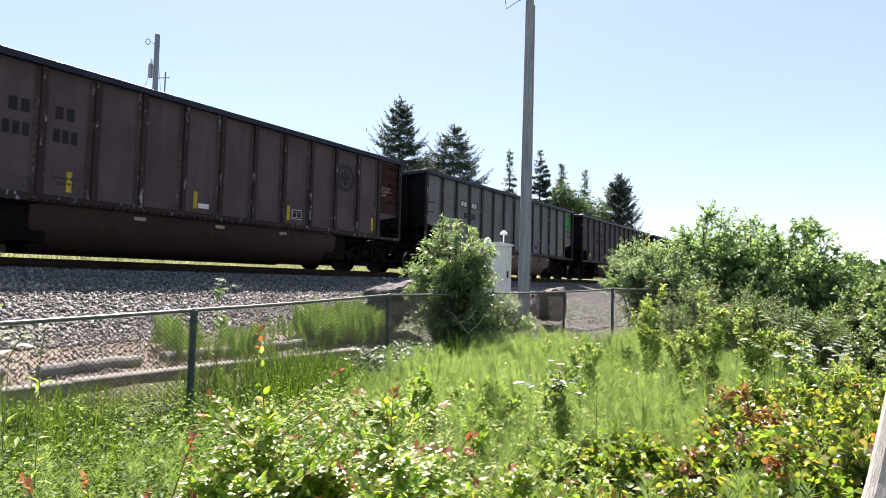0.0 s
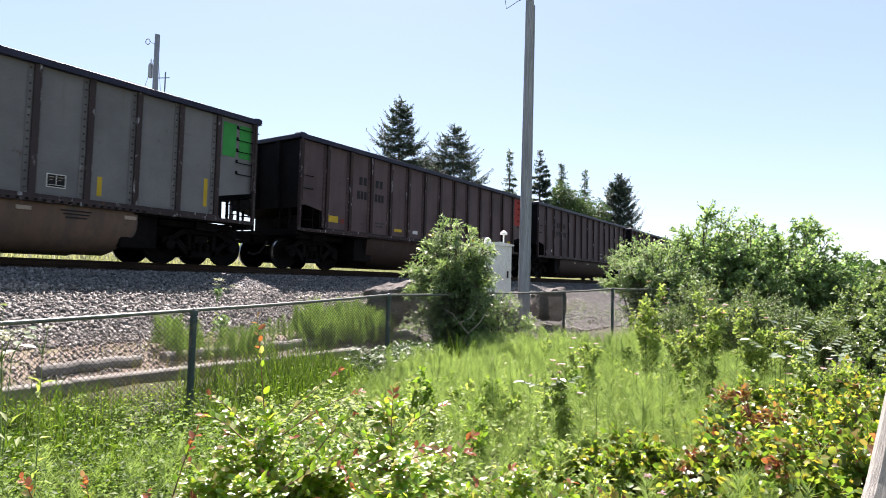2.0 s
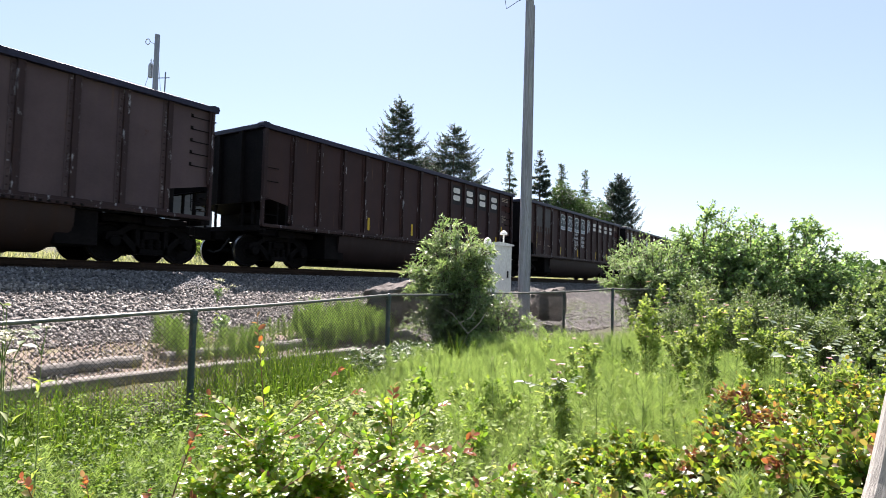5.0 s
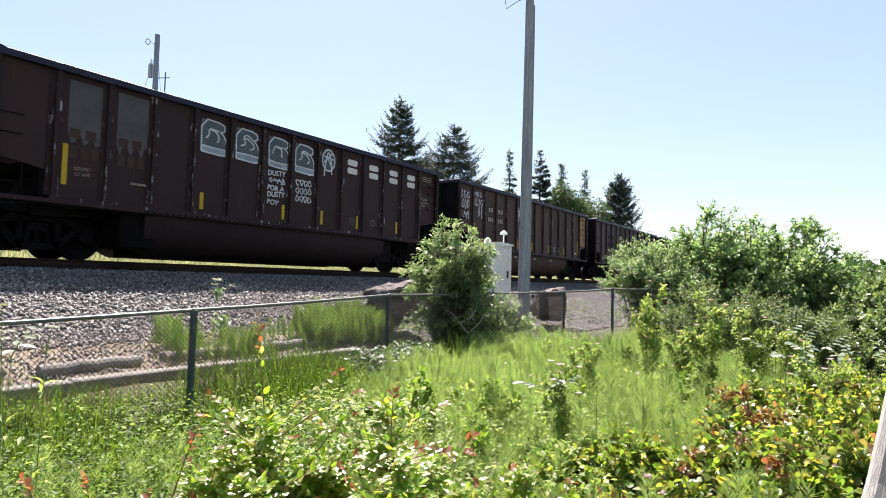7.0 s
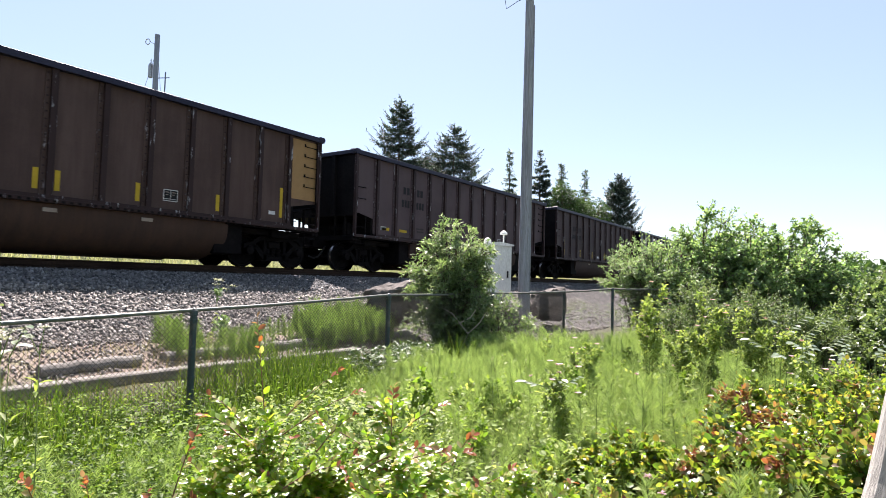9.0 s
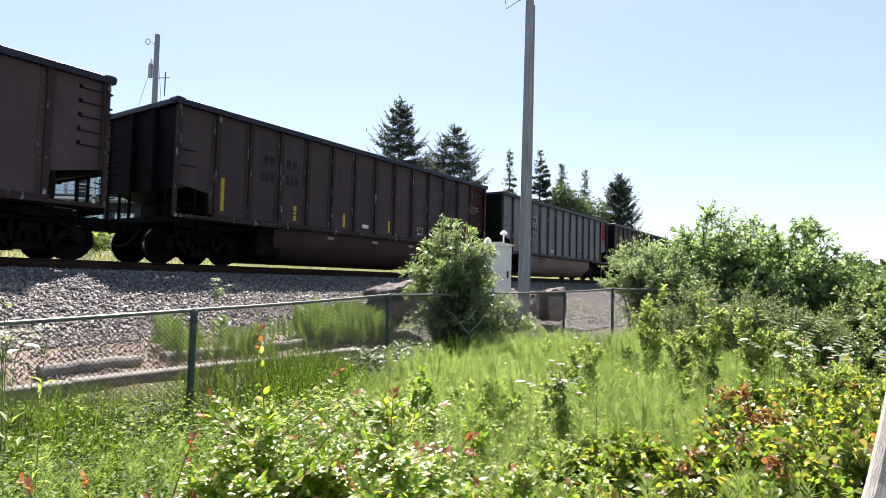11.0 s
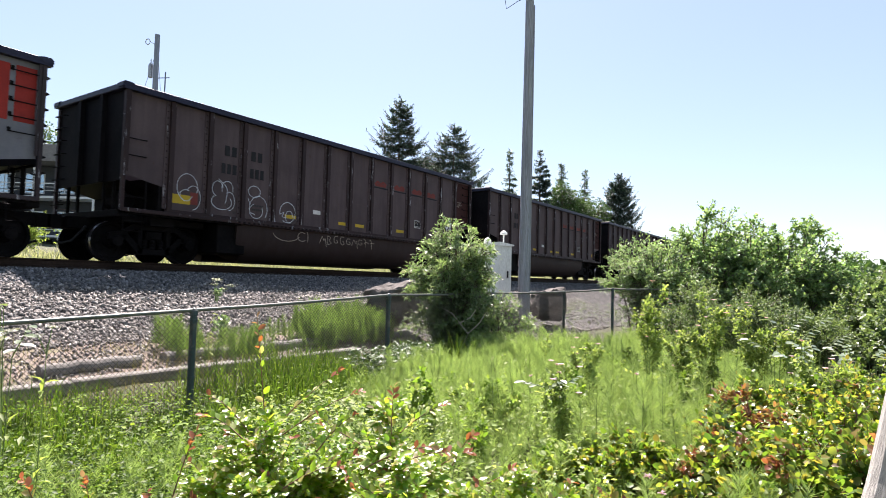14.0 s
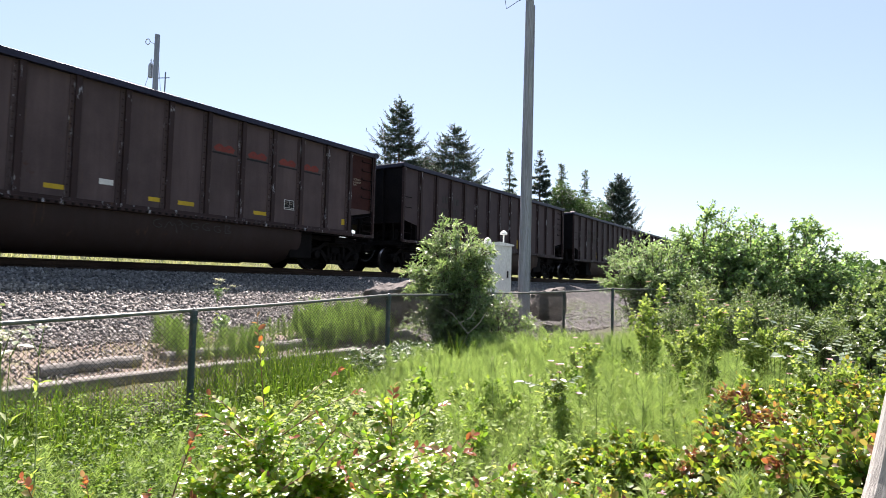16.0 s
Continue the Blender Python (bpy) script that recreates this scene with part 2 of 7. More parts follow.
M_BANKTAIL = leafy("bank_horsetail_green", [(0.126, 0.231, 0.07), (0.203, 0.329, 0.105), (0.294, 0.42, 0.154), (0.14, 0.238, 0.084)], 0.5, 0.45, 1.35, 0.0, 5.0, 1.0)
M_VERGE_DRY = leafy("bleached_verge_grass", [(0.52, 0.52, 0.4), (0.66, 0.66, 0.54), (0.42, 0.46, 0.3)], 0.7, 0.35)
M_SILVERLEAF = leafy("silvery_leaves", [(0.2, 0.33, 0.15), (0.3, 0.45, 0.23), (0.44, 0.57, 0.37)], 0.45, 0.45, 1.3, 0.3)
M_GRASS = leafy("grass_green", [(0.066, 0.123, 0.041), (0.105, 0.179, 0.058), (0.157, 0.224, 0.08), (0.223, 0.246, 0.136)], 0.5, 0.45)
M_DRYGRASS = leafy("straw_grass", [(0.3, 0.24, 0.1), (0.22, 0.22, 0.07), (0.36, 0.3, 0.14)], 0.7, 0.35)
M_FRESHWEED = leafy("fresh_weed_green", [(0.15, 0.28, 0.04), (0.22, 0.37, 0.06), (0.27, 0.42, 0.06), (0.36, 0.5, 0.09)], 0.6, 0.5, 1.35, 0.0, 5.0, 1.0, 0.2)
M_PALELEAF = leafy("pale_sheened_leaves", [(0.2, 0.3, 0.13), (0.3, 0.38, 0.22), (0.24, 0.33, 0.15)], 0.36, 0.35, 1.2, 1.0, 2.2, 0.4, 1.0)
M_UMBEL = leafy("white_florets", [(0.7, 0.72, 0.62), (0.75, 0.75, 0.7), (0.6, 0.66, 0.5)], 0.7, 0.3, 1.0)
M_PINK = leafy("pink_petals", [(0.8, 0.4, 0.6), (0.9, 0.6, 0.75), (0.85, 0.5, 0.68)], 0.6, 0.4, 1.0)
M_SIDING = surface("blue_grey_siding", (0.03, 0.034, 0.04), (0.05, 0.056, 0.064), 6.0, 0.4, 0.8, 0, 0.2, 0.01, (0.3, 0.3, 8))
M_TRIM = plain("white_trim_paint", (0.72, 0.73, 0.72), 0.6)
M_ROOFING = surface("grey_shingle_roof", (0.16, 0.15, 0.15), (0.24, 0.23, 0.22), 8.0, 0.5, 0.9, 0, 0.4, 0.02)
M_GLASS, _nt, _b = nodes_of("house_window_glass")
_b.inputs["Base Color"].default_value = (0.35, 0.45, 0.52, 1)
_b.inputs["Roughness"].default_value = 0.06
_b.inputs["Metallic"].default_value = 0.7

for _m, _v in ((M_SHADED_COALDUST, 0.02), (M_BOGIE, 0.03), (M_OXIDE, 0.1), (M_TIE, 0.1), (M_RAIL, 0.1), (M_CHORD, 0.15)):
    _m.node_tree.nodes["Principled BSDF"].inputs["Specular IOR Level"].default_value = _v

# ---- mesh helpers ----


def part(name, bm, material, parent, label=""):
    """Links a bmesh as one mesh object under a thing or a part."""
    me = bpy.data.meshes.new(name)
    bm.to_mesh(me)
    bm.free()
    return hang(name, me, material, parent, label)


def hang(name, me, material, parent, label=""):
    ob = new(name, me)
    if material and not me.materials:
        me.materials.append(material)
    ob.parent = parent
    if label:
        ob["label"] = label
    return ob


def thing(name, m, label, category, group="", kind=""):
    ob = new(name)
    ob.empty_display_size = 0.2
    ob.matrix_basis = m
    return tagged(ob, label, category, group, kind)


def raw_mesh(name, verts, faces):
    """A mesh from arrays; faces is (n, 3) or (n, 4)."""
    verts = np.asarray(verts, dtype=np.float32)
    faces = np.asarray(faces, dtype=np.int32)
    me = bpy.data.meshes.new(name)
    k = faces.shape[1]
    me.vertices.add(len(verts))
    me.vertices.foreach_set("co", verts.ravel())
    me.loops.add(faces.size)
    me.loops.foreach_set("vertex_index", faces.ravel())
    me.polygons.add(len(faces))
    me.polygons.foreach_set("loop_start", np.arange(0, faces.size, k, dtype=np.int32))
    me.update(calc_edges=True)
    return me


def box(bm, x0, x1, y0, y1, z0, z1, bevel=0.0):
    vs = [bm.verts.new((x, y, z)) for x in (x0, x1) for y in (y0, y1) for z in (z0, z1)]
    fs = [bm.faces.new([vs[i] for i in q]) for q in ((0, 1, 3, 2), (4, 6, 7, 5), (0, 4, 5, 1), (2, 3, 7, 6), (0, 2, 6, 4), (1, 5, 7, 3))]
    if bevel:
        es = {e for fc in fs for e in fc.edges}
        bmesh.ops.bevel(bm, geom=list(es), offset=bevel, segments=1, affect="EDGES")
    return vs


def prism(bm, pts, y0, y1):
    """A polygon in x, z drawn out along y."""
    a = [bm.verts.new((x, y0, z)) for x, z in pts]
    b = [bm.verts.new((x, y1, z)) for x, z in pts]
    bm.faces.new(a[::-1])
    bm.faces.new(b)
    n = len(pts)
    for i in range(n):
        bm.faces.new((a[i], a[(i + 1) % n], b[(i + 1) % n], b[i]))


def tube(bm, pts, radii, sides=8, caps=True):
    """A round bar along a line of points."""
    pts = [Vector(p) for p in pts]
    rings = []
    for i, p in enumerate(pts):
        d = (pts[min(i + 1, len(pts) - 1)] - pts[max(i - 1, 0)]).normalized()
        a = d.cross(Vector((0, 0, 1)) if abs(d.z) < 0.9 else Vector((1, 0, 0))).normalized()
        b = d.cross(a)
        r = radii[i] if isinstance(radii, (list, tuple)) else radii
        rings.append([bm.verts.new(p + (a * math.cos(t) + b * math.sin(t)) * r) for t in (2 * math.pi * k / sides for k in range(sides))])
    for r0, r1 in zip(rings, rings[1:]):
        for k in range(sides):
            bm.faces.new((r0[k], r0[(k + 1) % sides], r1[(k + 1) % sides], r1[k]))
    if caps:
        bm.faces.new(rings[0][::-1])
        bm.faces.new(rings[-1])


def lathe(bm, profile, sides=24, axis="z", centre=(0, 0, 0)):
    """Turned form: profile of (radius, height) along an axis."""
    c = Vector(centre)
    rings = []
    for r, h in profile:
        ring = []
        for k in range(sides):
            t = 2 * math.pi * k / sides
            u, v = r * math.cos(t), r * math.sin(t)
            ring.append(bm.verts.new(c + (Vector((u, v, h)) if axis == "z" else Vector((u, h, v)))))
        rings.append(ring)
    for r0, r1 in zip(rings, rings[1:]):
        for k in range(sides):
            bm.faces.new((r0[k], r0[(k + 1) % sides], r1[(k + 1) % sides], r1[k]))
    bm.faces.new(rings[0][::-1])
    bm.faces.new(rings[-1])


rng = np.random.default_rng(7)


def unit(v):
    return v / np.maximum(np.linalg.norm(v, axis=-1, keepdims=True), 1e-9)


LEAF = (np.array([(0, 0, 0), (0.45, 0.5, 0.1), (0.45, -0.5, 0.1), (0.5, 0, 0), (1, 0, -0.12)]), np.array([(0, 3, 1), (3, 4, 1), (0, 2, 3), (3, 2, 4)]))
ROUND = (np.array([(0, 0, 0), (0.22, 0.42, 0.08), (0.7, 0.42, 0.08), (1, 0, -0.06), (0.7, -0.42, 0.08), (0.22, -0.42, 0.08), (0.5, 0, 0)]),
         np.array([(0, 6, 1), (1, 6, 2), (2, 6, 3), (3, 6, 4), (4, 6, 5), (5, 6, 0)]))
OVAL = (np.array([(0, 0, 0), (0.18, 0.3, 0.04), (0.5, 0.5, 0.07), (0.82, 0.32, 0.03), (1, 0, -0.05), (0.82, -0.32, 0.03), (0.5, -0.5, 0.07), (0.18, -0.3, 0.04), (0.5, 0, 0)]),
        np.array([(k, 8, (k + 1) % 8) for k in range(8)]))
BLADE = (np.array([(0, 0.5, 0), (0, -0.5, 0), (0.6, 0.35, 0.1), (0.6, -0.35, 0.1), (1, 0, -0.12)]), np.array([(0, 1, 3), (0, 3, 2), (2, 3, 4)]))
SLIVER = (np.array([(0, 0.5, 0), (0, -0.5, 0), (1, 0, 0)]), np.array([(0, 1, 2)]))
SPRAY = (np.array([(0, 0, 0), (0.5, 0.5, 0.0), (0.55, -0.5, 0.05), (1, 0, -0.1)]), np.array([(0, 2, 1), (1, 2, 3)]))


def leaves_mesh(name, pos, axis, up, length, width, template=LEAF):
    """Many leaves in one mesh: each has its foot, the way it points, the side it shows, length and width."""
    pos, axis, up = np.asarray(pos, float), unit(np.asarray(axis, float)), np.asarray(up, float)
    side = unit(np.cross(up, axis))
    up = np.cross(axis, side)
    tv, tf = template
    L, W = np.broadcast_to(length, len(pos))[:, None, None], np.broadcast_to(width, len(pos))[:, None, None]
    v = pos[:, None] + axis[:, None] * tv[None, :, :1] * L + side[:, None] * tv[None, :, 1:2] * W + up[:, None] * tv[None, :, 2:] * L
    fc = tf[None] + (np.arange(len(pos)) * len(tv))[:, None, None]
    return raw_mesh(name, v.reshape(-1, 3), fc.reshape(-1, 3))


def rods(points_a, points_b, ra, rb, sides=3):
    """Many thin tapered rods as arrays of vertices and quads."""
    a, b = np.asarray(points_a, float), np.asarray(points_b, float)
    d = unit(b - a)
    ref = np.where(np.abs(d[:, 2:3]) < 0.9, np.array([[0, 0, 1.0]]), np.array([[1.0, 0, 0]]))
    s = unit(np.cross(d, ref))
    t = np.cross(d, s)
    ang = np.arange(sides) * 2 * np.pi / sides
    ring = s[:, None] * np.cos(ang)[None, :, None] + t[:, None] * np.sin(ang)[None, :, None]
    ra = np.broadcast_to(ra, len(a))[:, None, None]
    rb = np.broadcast_to(rb, len(a))[:, None, None]
    v = np.concatenate([a[:, None] + ring * ra, b[:, None] + ring * rb], axis=1)
    k = np.arange(sides)
    q = np.stack([k, (k + 1) % sides, (k + 1) % sides + sides, k + sides], axis=1)
    fc = q[None] + (np.arange(len(a)) * 2 * sides)[:, None, None]
    return v.reshape(-1, 3), fc.reshape(-1, 4)
# ---- the lie of the land: a low field, the ballast bank, rising ground behind ----
RAIL_TOP = 1.8275
SIDE_Y = 13.21          # the near sides of the cars
TRACK_Y = SIDE_Y + 1.62
PROFILE = [(-200, -0.6), (-20, -0.1), (0, 0.0), (4.5, 0.0), (6.2, 0.02), (7.3, 0.12), (7.55, 0.2), (8.3, 0.36), (9.2, 0.55), (11.2, 1.24), (12.6, 1.5),
           (13.0, 1.56), (16.8, 1.56), (17.4, 1.45), (19, 1.3), (21, 1.65), (26, 2.0), (40, 2.9), (60, 4.2), (90, 6.0), (200, 9), (1500, 12)]
PY, PZ = np.array([p[0] for p in PROFILE]), np.array([p[1] for p in PROFILE])


def land(x, y):
    x, y = np.asarray(x, float), np.asarray(y, float)
    z = np.interp(y, PY, PZ)
    near = np.clip((9.5 - y) / 3, 0, 1) * np.clip((40 - np.abs(x)) / 20, 0, 1)
    z = z + near * (0.05 * np.sin(x * 0.9 + 1.3 * y) + 0.04 * np.sin(2.1 * x - 1.7 * y))
    # the bank runs out beside the footway past the fence's end
    far = np.clip((x - 10.0) / 6.0, 0, 1) * np.clip((y - 3.0) / 2.5, 0, 1) * np.clip((9.0 - y) / 2.0, 0, 1)
    return z + 0.32 * far


def sheet(name, xs, ys, lift, material, label, category):
    gx, gy = np.meshgrid(xs, ys, indexing="ij")
    gz = land(gx, gy) + lift
    n, m = len(xs), len(ys)
    idx = np.arange(n * m).reshape(n, m)
    q = np.stack([idx[:-1, :-1], idx[1:, :-1], idx[1:, 1:], idx[:-1, 1:]], axis=-1).reshape(-1, 4)
    me = raw_mesh(name, np.stack([gx, gy, gz], axis=-1).reshape(-1, 3), q)
    me.polygons.foreach_set("use_smooth", np.ones(len(q), dtype=bool))
    ob = hang(name, me, material, None)
    return tagged(ob, label, category, "", "structure")


axis_x = np.unique(np.concatenate([np.linspace(-2000, -60, 14), np.linspace(-60, 120, 181), np.linspace(120, 2500, 20)]))
axis_y = np.unique(np.concatenate([np.linspace(-1500, -20, 14), np.linspace(-20, 30, 126), np.linspace(30, 100, 36), np.linspace(100, 2000, 14)]))
sheet("ground", axis_x, axis_y, 0.0, M_GROUND, "rough grassy ground with bare earth showing between plants", "ground")
sheet("dirt_strip", np.linspace(-40, 60, 160), np.linspace(7.55, 10.0, 18), 0.012, M_DIRT, "bare brown gravelly earth along the foot of the bank", "ground")
sheet("gravel_apron", np.linspace(10.6, 60, 90), np.linspace(5.9, 9.6, 20), 0.02, M_BALLAST, "grey gravel apron beyond the fence", "gravel")
sheet("ballast_bed", np.linspace(-60, 140, 200), np.linspace(9.3, 19.0, 40), 0.02, M_BALLAST, "grey crushed stone bank carrying the railway track", "ballast")
sheet("track_bed", np.linspace(-60, 140, 120), np.linspace(13.5, 16.6, 14), 0.03, M_TRACKBED, "coal-dusted ballast under the train, its shade darkened into the colour", "ballast")

# loose ballast stones, thick near the camera
OCTA = np.array([(1, 0, 0), (-1, 0, 0), (0, 1, 0), (0, -1, 0), (0, 0, 1), (0, 0, -1)], float)
OCTF = np.array([(0, 2, 4), (2, 1, 4), (1, 3, 4), (3, 0, 4), (2, 0, 5), (1, 2, 5), (3, 1, 5), (0, 3, 5)])


def stone_mesh(name, x, y, size):
    n = len(x)
    v = OCTA[None] * (0.7 + 0.6 * rng.random((n, 6, 1)))
    v = v + rng.normal(0, 0.22, (n, 6, 3))
    q = unit(rng.normal(size=(n, 4)))
    w, a, b, c = q.T
    R = np.stack([np.stack([1 - 2 * (b * b + c * c), 2 * (a * b - c * w), 2 * (a * c + b * w)], -1),
                  np.stack([2 * (a * b + c * w), 1 - 2 * (a * a + c * c), 2 * (b * c - a * w)], -1),
                  np.stack([2 * (a * c - b * w), 2 * (b * c + a * w), 1 - 2 * (a * a + b * b)], -1)], 1)
    v = np.einsum("nij,nkj->nki", R, v * np.array([1.25, 0.95, 0.75]))
    v = v * size[:, None, None]
    z = land(x, y) + 0.02 + size * 0.3
    v = v + np.stack([x, y, z], -1)[:, None]
    fc = OCTF[None] + (np.arange(n) * 6)[:, None, None]
    return raw_mesh(name, v.reshape(-1, 3), fc.reshape(-1, 3))


def stone_field(name, n, x0, x1, y0, y1, s0, s1, material, label):
    x = x0 + (x1 - x0) * rng.random(n) ** 1.35
    y = y0 + (y1 - y0) * rng.random(n)
    size = s0 + (s1 - s0) * rng.random(n) ** 2
    # from about the train's shadow edge on, stones take the dusted, shade-darkened colour
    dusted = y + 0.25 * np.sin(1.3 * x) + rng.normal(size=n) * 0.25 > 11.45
    tagged(hang(name, stone_mesh(name, x[~dusted], y[~dusted], size[~dusted]), material, None), label, "stones", "", "stuff")
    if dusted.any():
        tagged(hang(name, stone_mesh(name, x[dusted], y[dusted], size[dusted]), M_STONE_DUST_SHADE, None), "coal-dusted grey ballast stones beside the rails, the train's shade in their colour", "stones", "", "stuff")


stone_field("ballast_stones", 66000, 1.5, 26, 9.0, 13.9, 0.013, 0.044, M_STONE, "angular grey and tan crushed ballast stones heaped below the rails")
stone_field("ballast_stones", 15000, 11, 40, 5.6, 13.9, 0.015, 0.042, M_STONE, "grey crushed ballast stones spread beyond the fence")
stone_field("scattered_gravel", 6000, 1.2, 12, 7.7, 9.3, 0.006, 0.03, M_STONE, "loose gravel scattered thinly over brown earth")

# ---- the track ----
track = thing("railway_track", pose(0, TRACK_Y, RAIL_TOP), "rusty steel rails on dark timber sleepers in ballast", "track", "", "structure")
for side in (-1, 1):
    bm = bmesh.new()
    prof = [(-0.07, -0.17), (0.07, -0.17), (0.07, -0.155), (0.012, -0.13), (0.01, -0.045), (0.036, -0.03), (0.036, 0.0), (-0.036, 0.0), (-0.036, -0.03), (-0.01, -0.045), (-0.012, -0.13), (-0.07, -0.155)]
    prism(bm, prof, -150, 250)
    bmesh.ops.rotate(bm, verts=bm.verts, cent=(0, 0, 0), matrix=Matrix.Rotation(-math.pi / 2, 3, "Z"))
    rail = part("rail", bm, M_RAIL, track)
    rail.location = (0, side * 0.7535, 0)
bm = bmesh.new()
box(bm, -0.115, 0.115, -1.3, 1.3, -0.34, -0.175, 0.012)
tie_mesh = bpy.data.meshes.new("sleeper")
bm.to_mesh(tie_mesh)
bm.free()
for i in range(150):
    s = hang("sleeper", tie_mesh, M_TIE, track)
    s.matrix_basis = pose(-6 + 0.52 * i, random.uniform(-0.05, 0.05), 0.0, 0, 0, random.uniform(-1.2, 1.2))

# ---- kerb and logs along the foot of the bank ----


def kerb(x0, x1, y, z):
    bm = bmesh.new()
    box(bm, x0, x1, -0.11, 0.11, -0.22, 0.0, 0.018)
    ob = part("concrete_kerb", bm, M_CONCRETE, None)
    ob.location = (0, y, z)
    return tagged(ob, "long pale weathered concrete kerb edging the grass", "kerb", "kerbs along the bank")


for x0, x1 in ((-2.0, 0.9), (0.92, 3.3), (3.32, 5.6), (5.62, 8.2)):
    kerb(x0, x1, 7.5 + random.uniform(-0.015, 0.015), 0.31 + random.uniform(-0.01, 0.01))


def fallen_log(a, b, r):
    bm = bmesh.new()
    a, b = Vector(a), Vector(b)
    pts = [a.lerp(b, k / 8) + Vector((0, random.uniform(-0.015, 0.015), random.uniform(-0.012, 0.012))) for k in range(9)]
    tube(bm, [p - a for p in pts], [r * random.uniform(0.96, 1.03) for _ in pts], 14)
    ob = part("edging_log", bm, M_CONCRETE, None)
    ob.location = a
    return tagged(ob, "rounded grey weathered log lying at the bank's foot", "log", "logs along the bank")


for x0, x1, y0, y1, r in ((0.2, 2.75, 7.95, 7.95, 0.095), (3.15, 4.35, 7.98, 7.95, 0.09), (4.75, 7.4, 8.05, 8.15, 0.085), (7.45, 10.4, 8.15, 8.0, 0.085)):
    fallen_log((x0, y0, 0.37), (x1, y1, 0.38), r)

# ---- boulders ----


def boulder(place, size, seed, spin, label):
    bm = bmesh.new()
    bmesh.ops.create_icosphere(bm, subdivisions=4, radius=1.0)
    for v in bm.verts:
        p = v.co.copy()
        p = Vector((max(-0.9, min(0.86, p.x)), max(-0.85, min(0.8, p.y)), max(-0.9, min(0.6 + 0.12 * p.x, p.z))))
        p += 0.26 * noise.noise_vector(p * 1.3 + Vector((seed, 0, 0))) + 0.06 * noise.noise_vector(p * 4 + Vector((0, seed, 0)))
        p += 0.025 * noise.noise_vector(p * 11)
        v.co = Vector((p.x * size[0], p.y * size[1], p.z * size[2]))
    ob = part("boulder", bm, M_ROCK, None)
    ob.matrix_basis = pose(*place, 0, 0, spin)
    return tagged(ob, label, "rock", "boulders at the bank")


boulder((10.25, 8.3, 1.12), (0.72, 0.5, 0.56), 3, -38, "flat-topped grey-brown boulder half sunk in ballast")
boulder((14.75, 6.6, 1.08), (0.52, 0.42, 0.52), 8, -52, "rough grey boulder with a dark face behind the fence")
boulder((15.6, 6.9, 1.1), (0.45, 0.4, 0.4), 11, 10, "low pale grey boulder behind the fence")
boulder((13.05, 6.95, 0.62), (0.34, 0.28, 0.46), 15, 10, "dark grey boulder at the pole's foot")

# ---- chain-link fence ----
FENCE_LABEL = "low green chain-link fence with pipe top rail"
POSTS = [(0.2, 5.9, 1.09), (3.87, 5.99, 1.19), (7.41, 6.12, 1.33), (10.25, 5.8, 1.36), (13.12, 5.49, 1.39), (13.8, 4.55, 1.49), (14.6, 3.45, 1.52)]
fence = thing("chain_link_fence", pose(0, 0, 0), FENCE_LABEL, "fence")
for x, y, z in POSTS:
    bm = bmesh.new()
    r = 0.037 if x < 9 else 0.032
    lathe(bm, [(r, -0.45 - z + max(0, z - 1.2)), (r, 0.0), (r * 1.22, 0.005), (r * 1.22, 0.05), (r * 0.7, 0.08), (0.004, 0.09)], 14)
    lathe(bm, [(r * 1.12, -0.075), (r * 1.2, -0.07), (r * 1.2, -0.045), (r * 1.12, -0.04)], 14)
    lathe(bm, [(r * 1.12, -0.7), (r * 1.18, -0.695), (r * 1.18, -0.672), (r * 1.12, -0.667)], 14)
    p = part("post", bm, M_POST, fence)
    p.location = (x, y, z - 0.06)
bm = bmesh.new()
for i, (a, b) in enumerate(zip(POSTS, POSTS[1:])):
    bm = bmesh.new()
    pa, pb = Vector(a), Vector(b)
    mid = pa.lerp(pb, 0.5) + Vector((0, 0, -0.012))
    tube(bm, [pa, pa.lerp(mid, 0.5) + Vector((0, 0, -0.004)), mid, mid.lerp(pb, 0.5) + Vector((0, 0, -0.002)), pb], 0.021, 10)
    part("top_rail", bm, M_TOPRAIL, fence)
    d = pb - pa
    flat = math.hypot(d.x, d.y)
    H = 1.08
    step = 0.055
    A, B = [], []
    for k in range(int(-H / step), int(flat / step) + 1):
        for s in (1, -1):
            u0 = k * step if s > 0 else k * step + H
            u1 = u0 + s * H
            v0, v1 = 0.0, H
            lo, hi = 0.0, 1.0
            for uu in (0.0, flat):
                t = (uu - u0) / (u1 - u0)
                if 0 < t < 1:
                    if (s > 0) == (uu == 0.0):
                        lo = max(lo, t)
                    else:
                        hi = min(hi, t)
            if max(u0, u1) <= 0 or min(u0, u1) >= flat or hi <= lo:
                continue
            for t, store in ((lo, A), (hi, B)):
                u = u0 + (u1 - u0) * t
                q = pa + d * (u / flat)
                store.append((q.x, q.y - 0.03 + 0.002 * s, q.z - 0.03 - H + H * t))
    v, fc = rods(A, B, 0.0026, 0.0026, 3)
    hang("chain_link_mesh", raw_mesh("chain_link_mesh", v, fc), M_WIRE, fence, "dull wire diamond mesh")

# ---- utility poles ----


def wooden_pole(base, top, r0, r1):
    bm = bmesh.new()
    b, t = Vector(base), Vector(top)
    tube(bm, [(t - b) * (k / 10) for k in range(11)], [r0 + (r1 - r0) * k / 10 for k in range(11)], 16)
    return bm


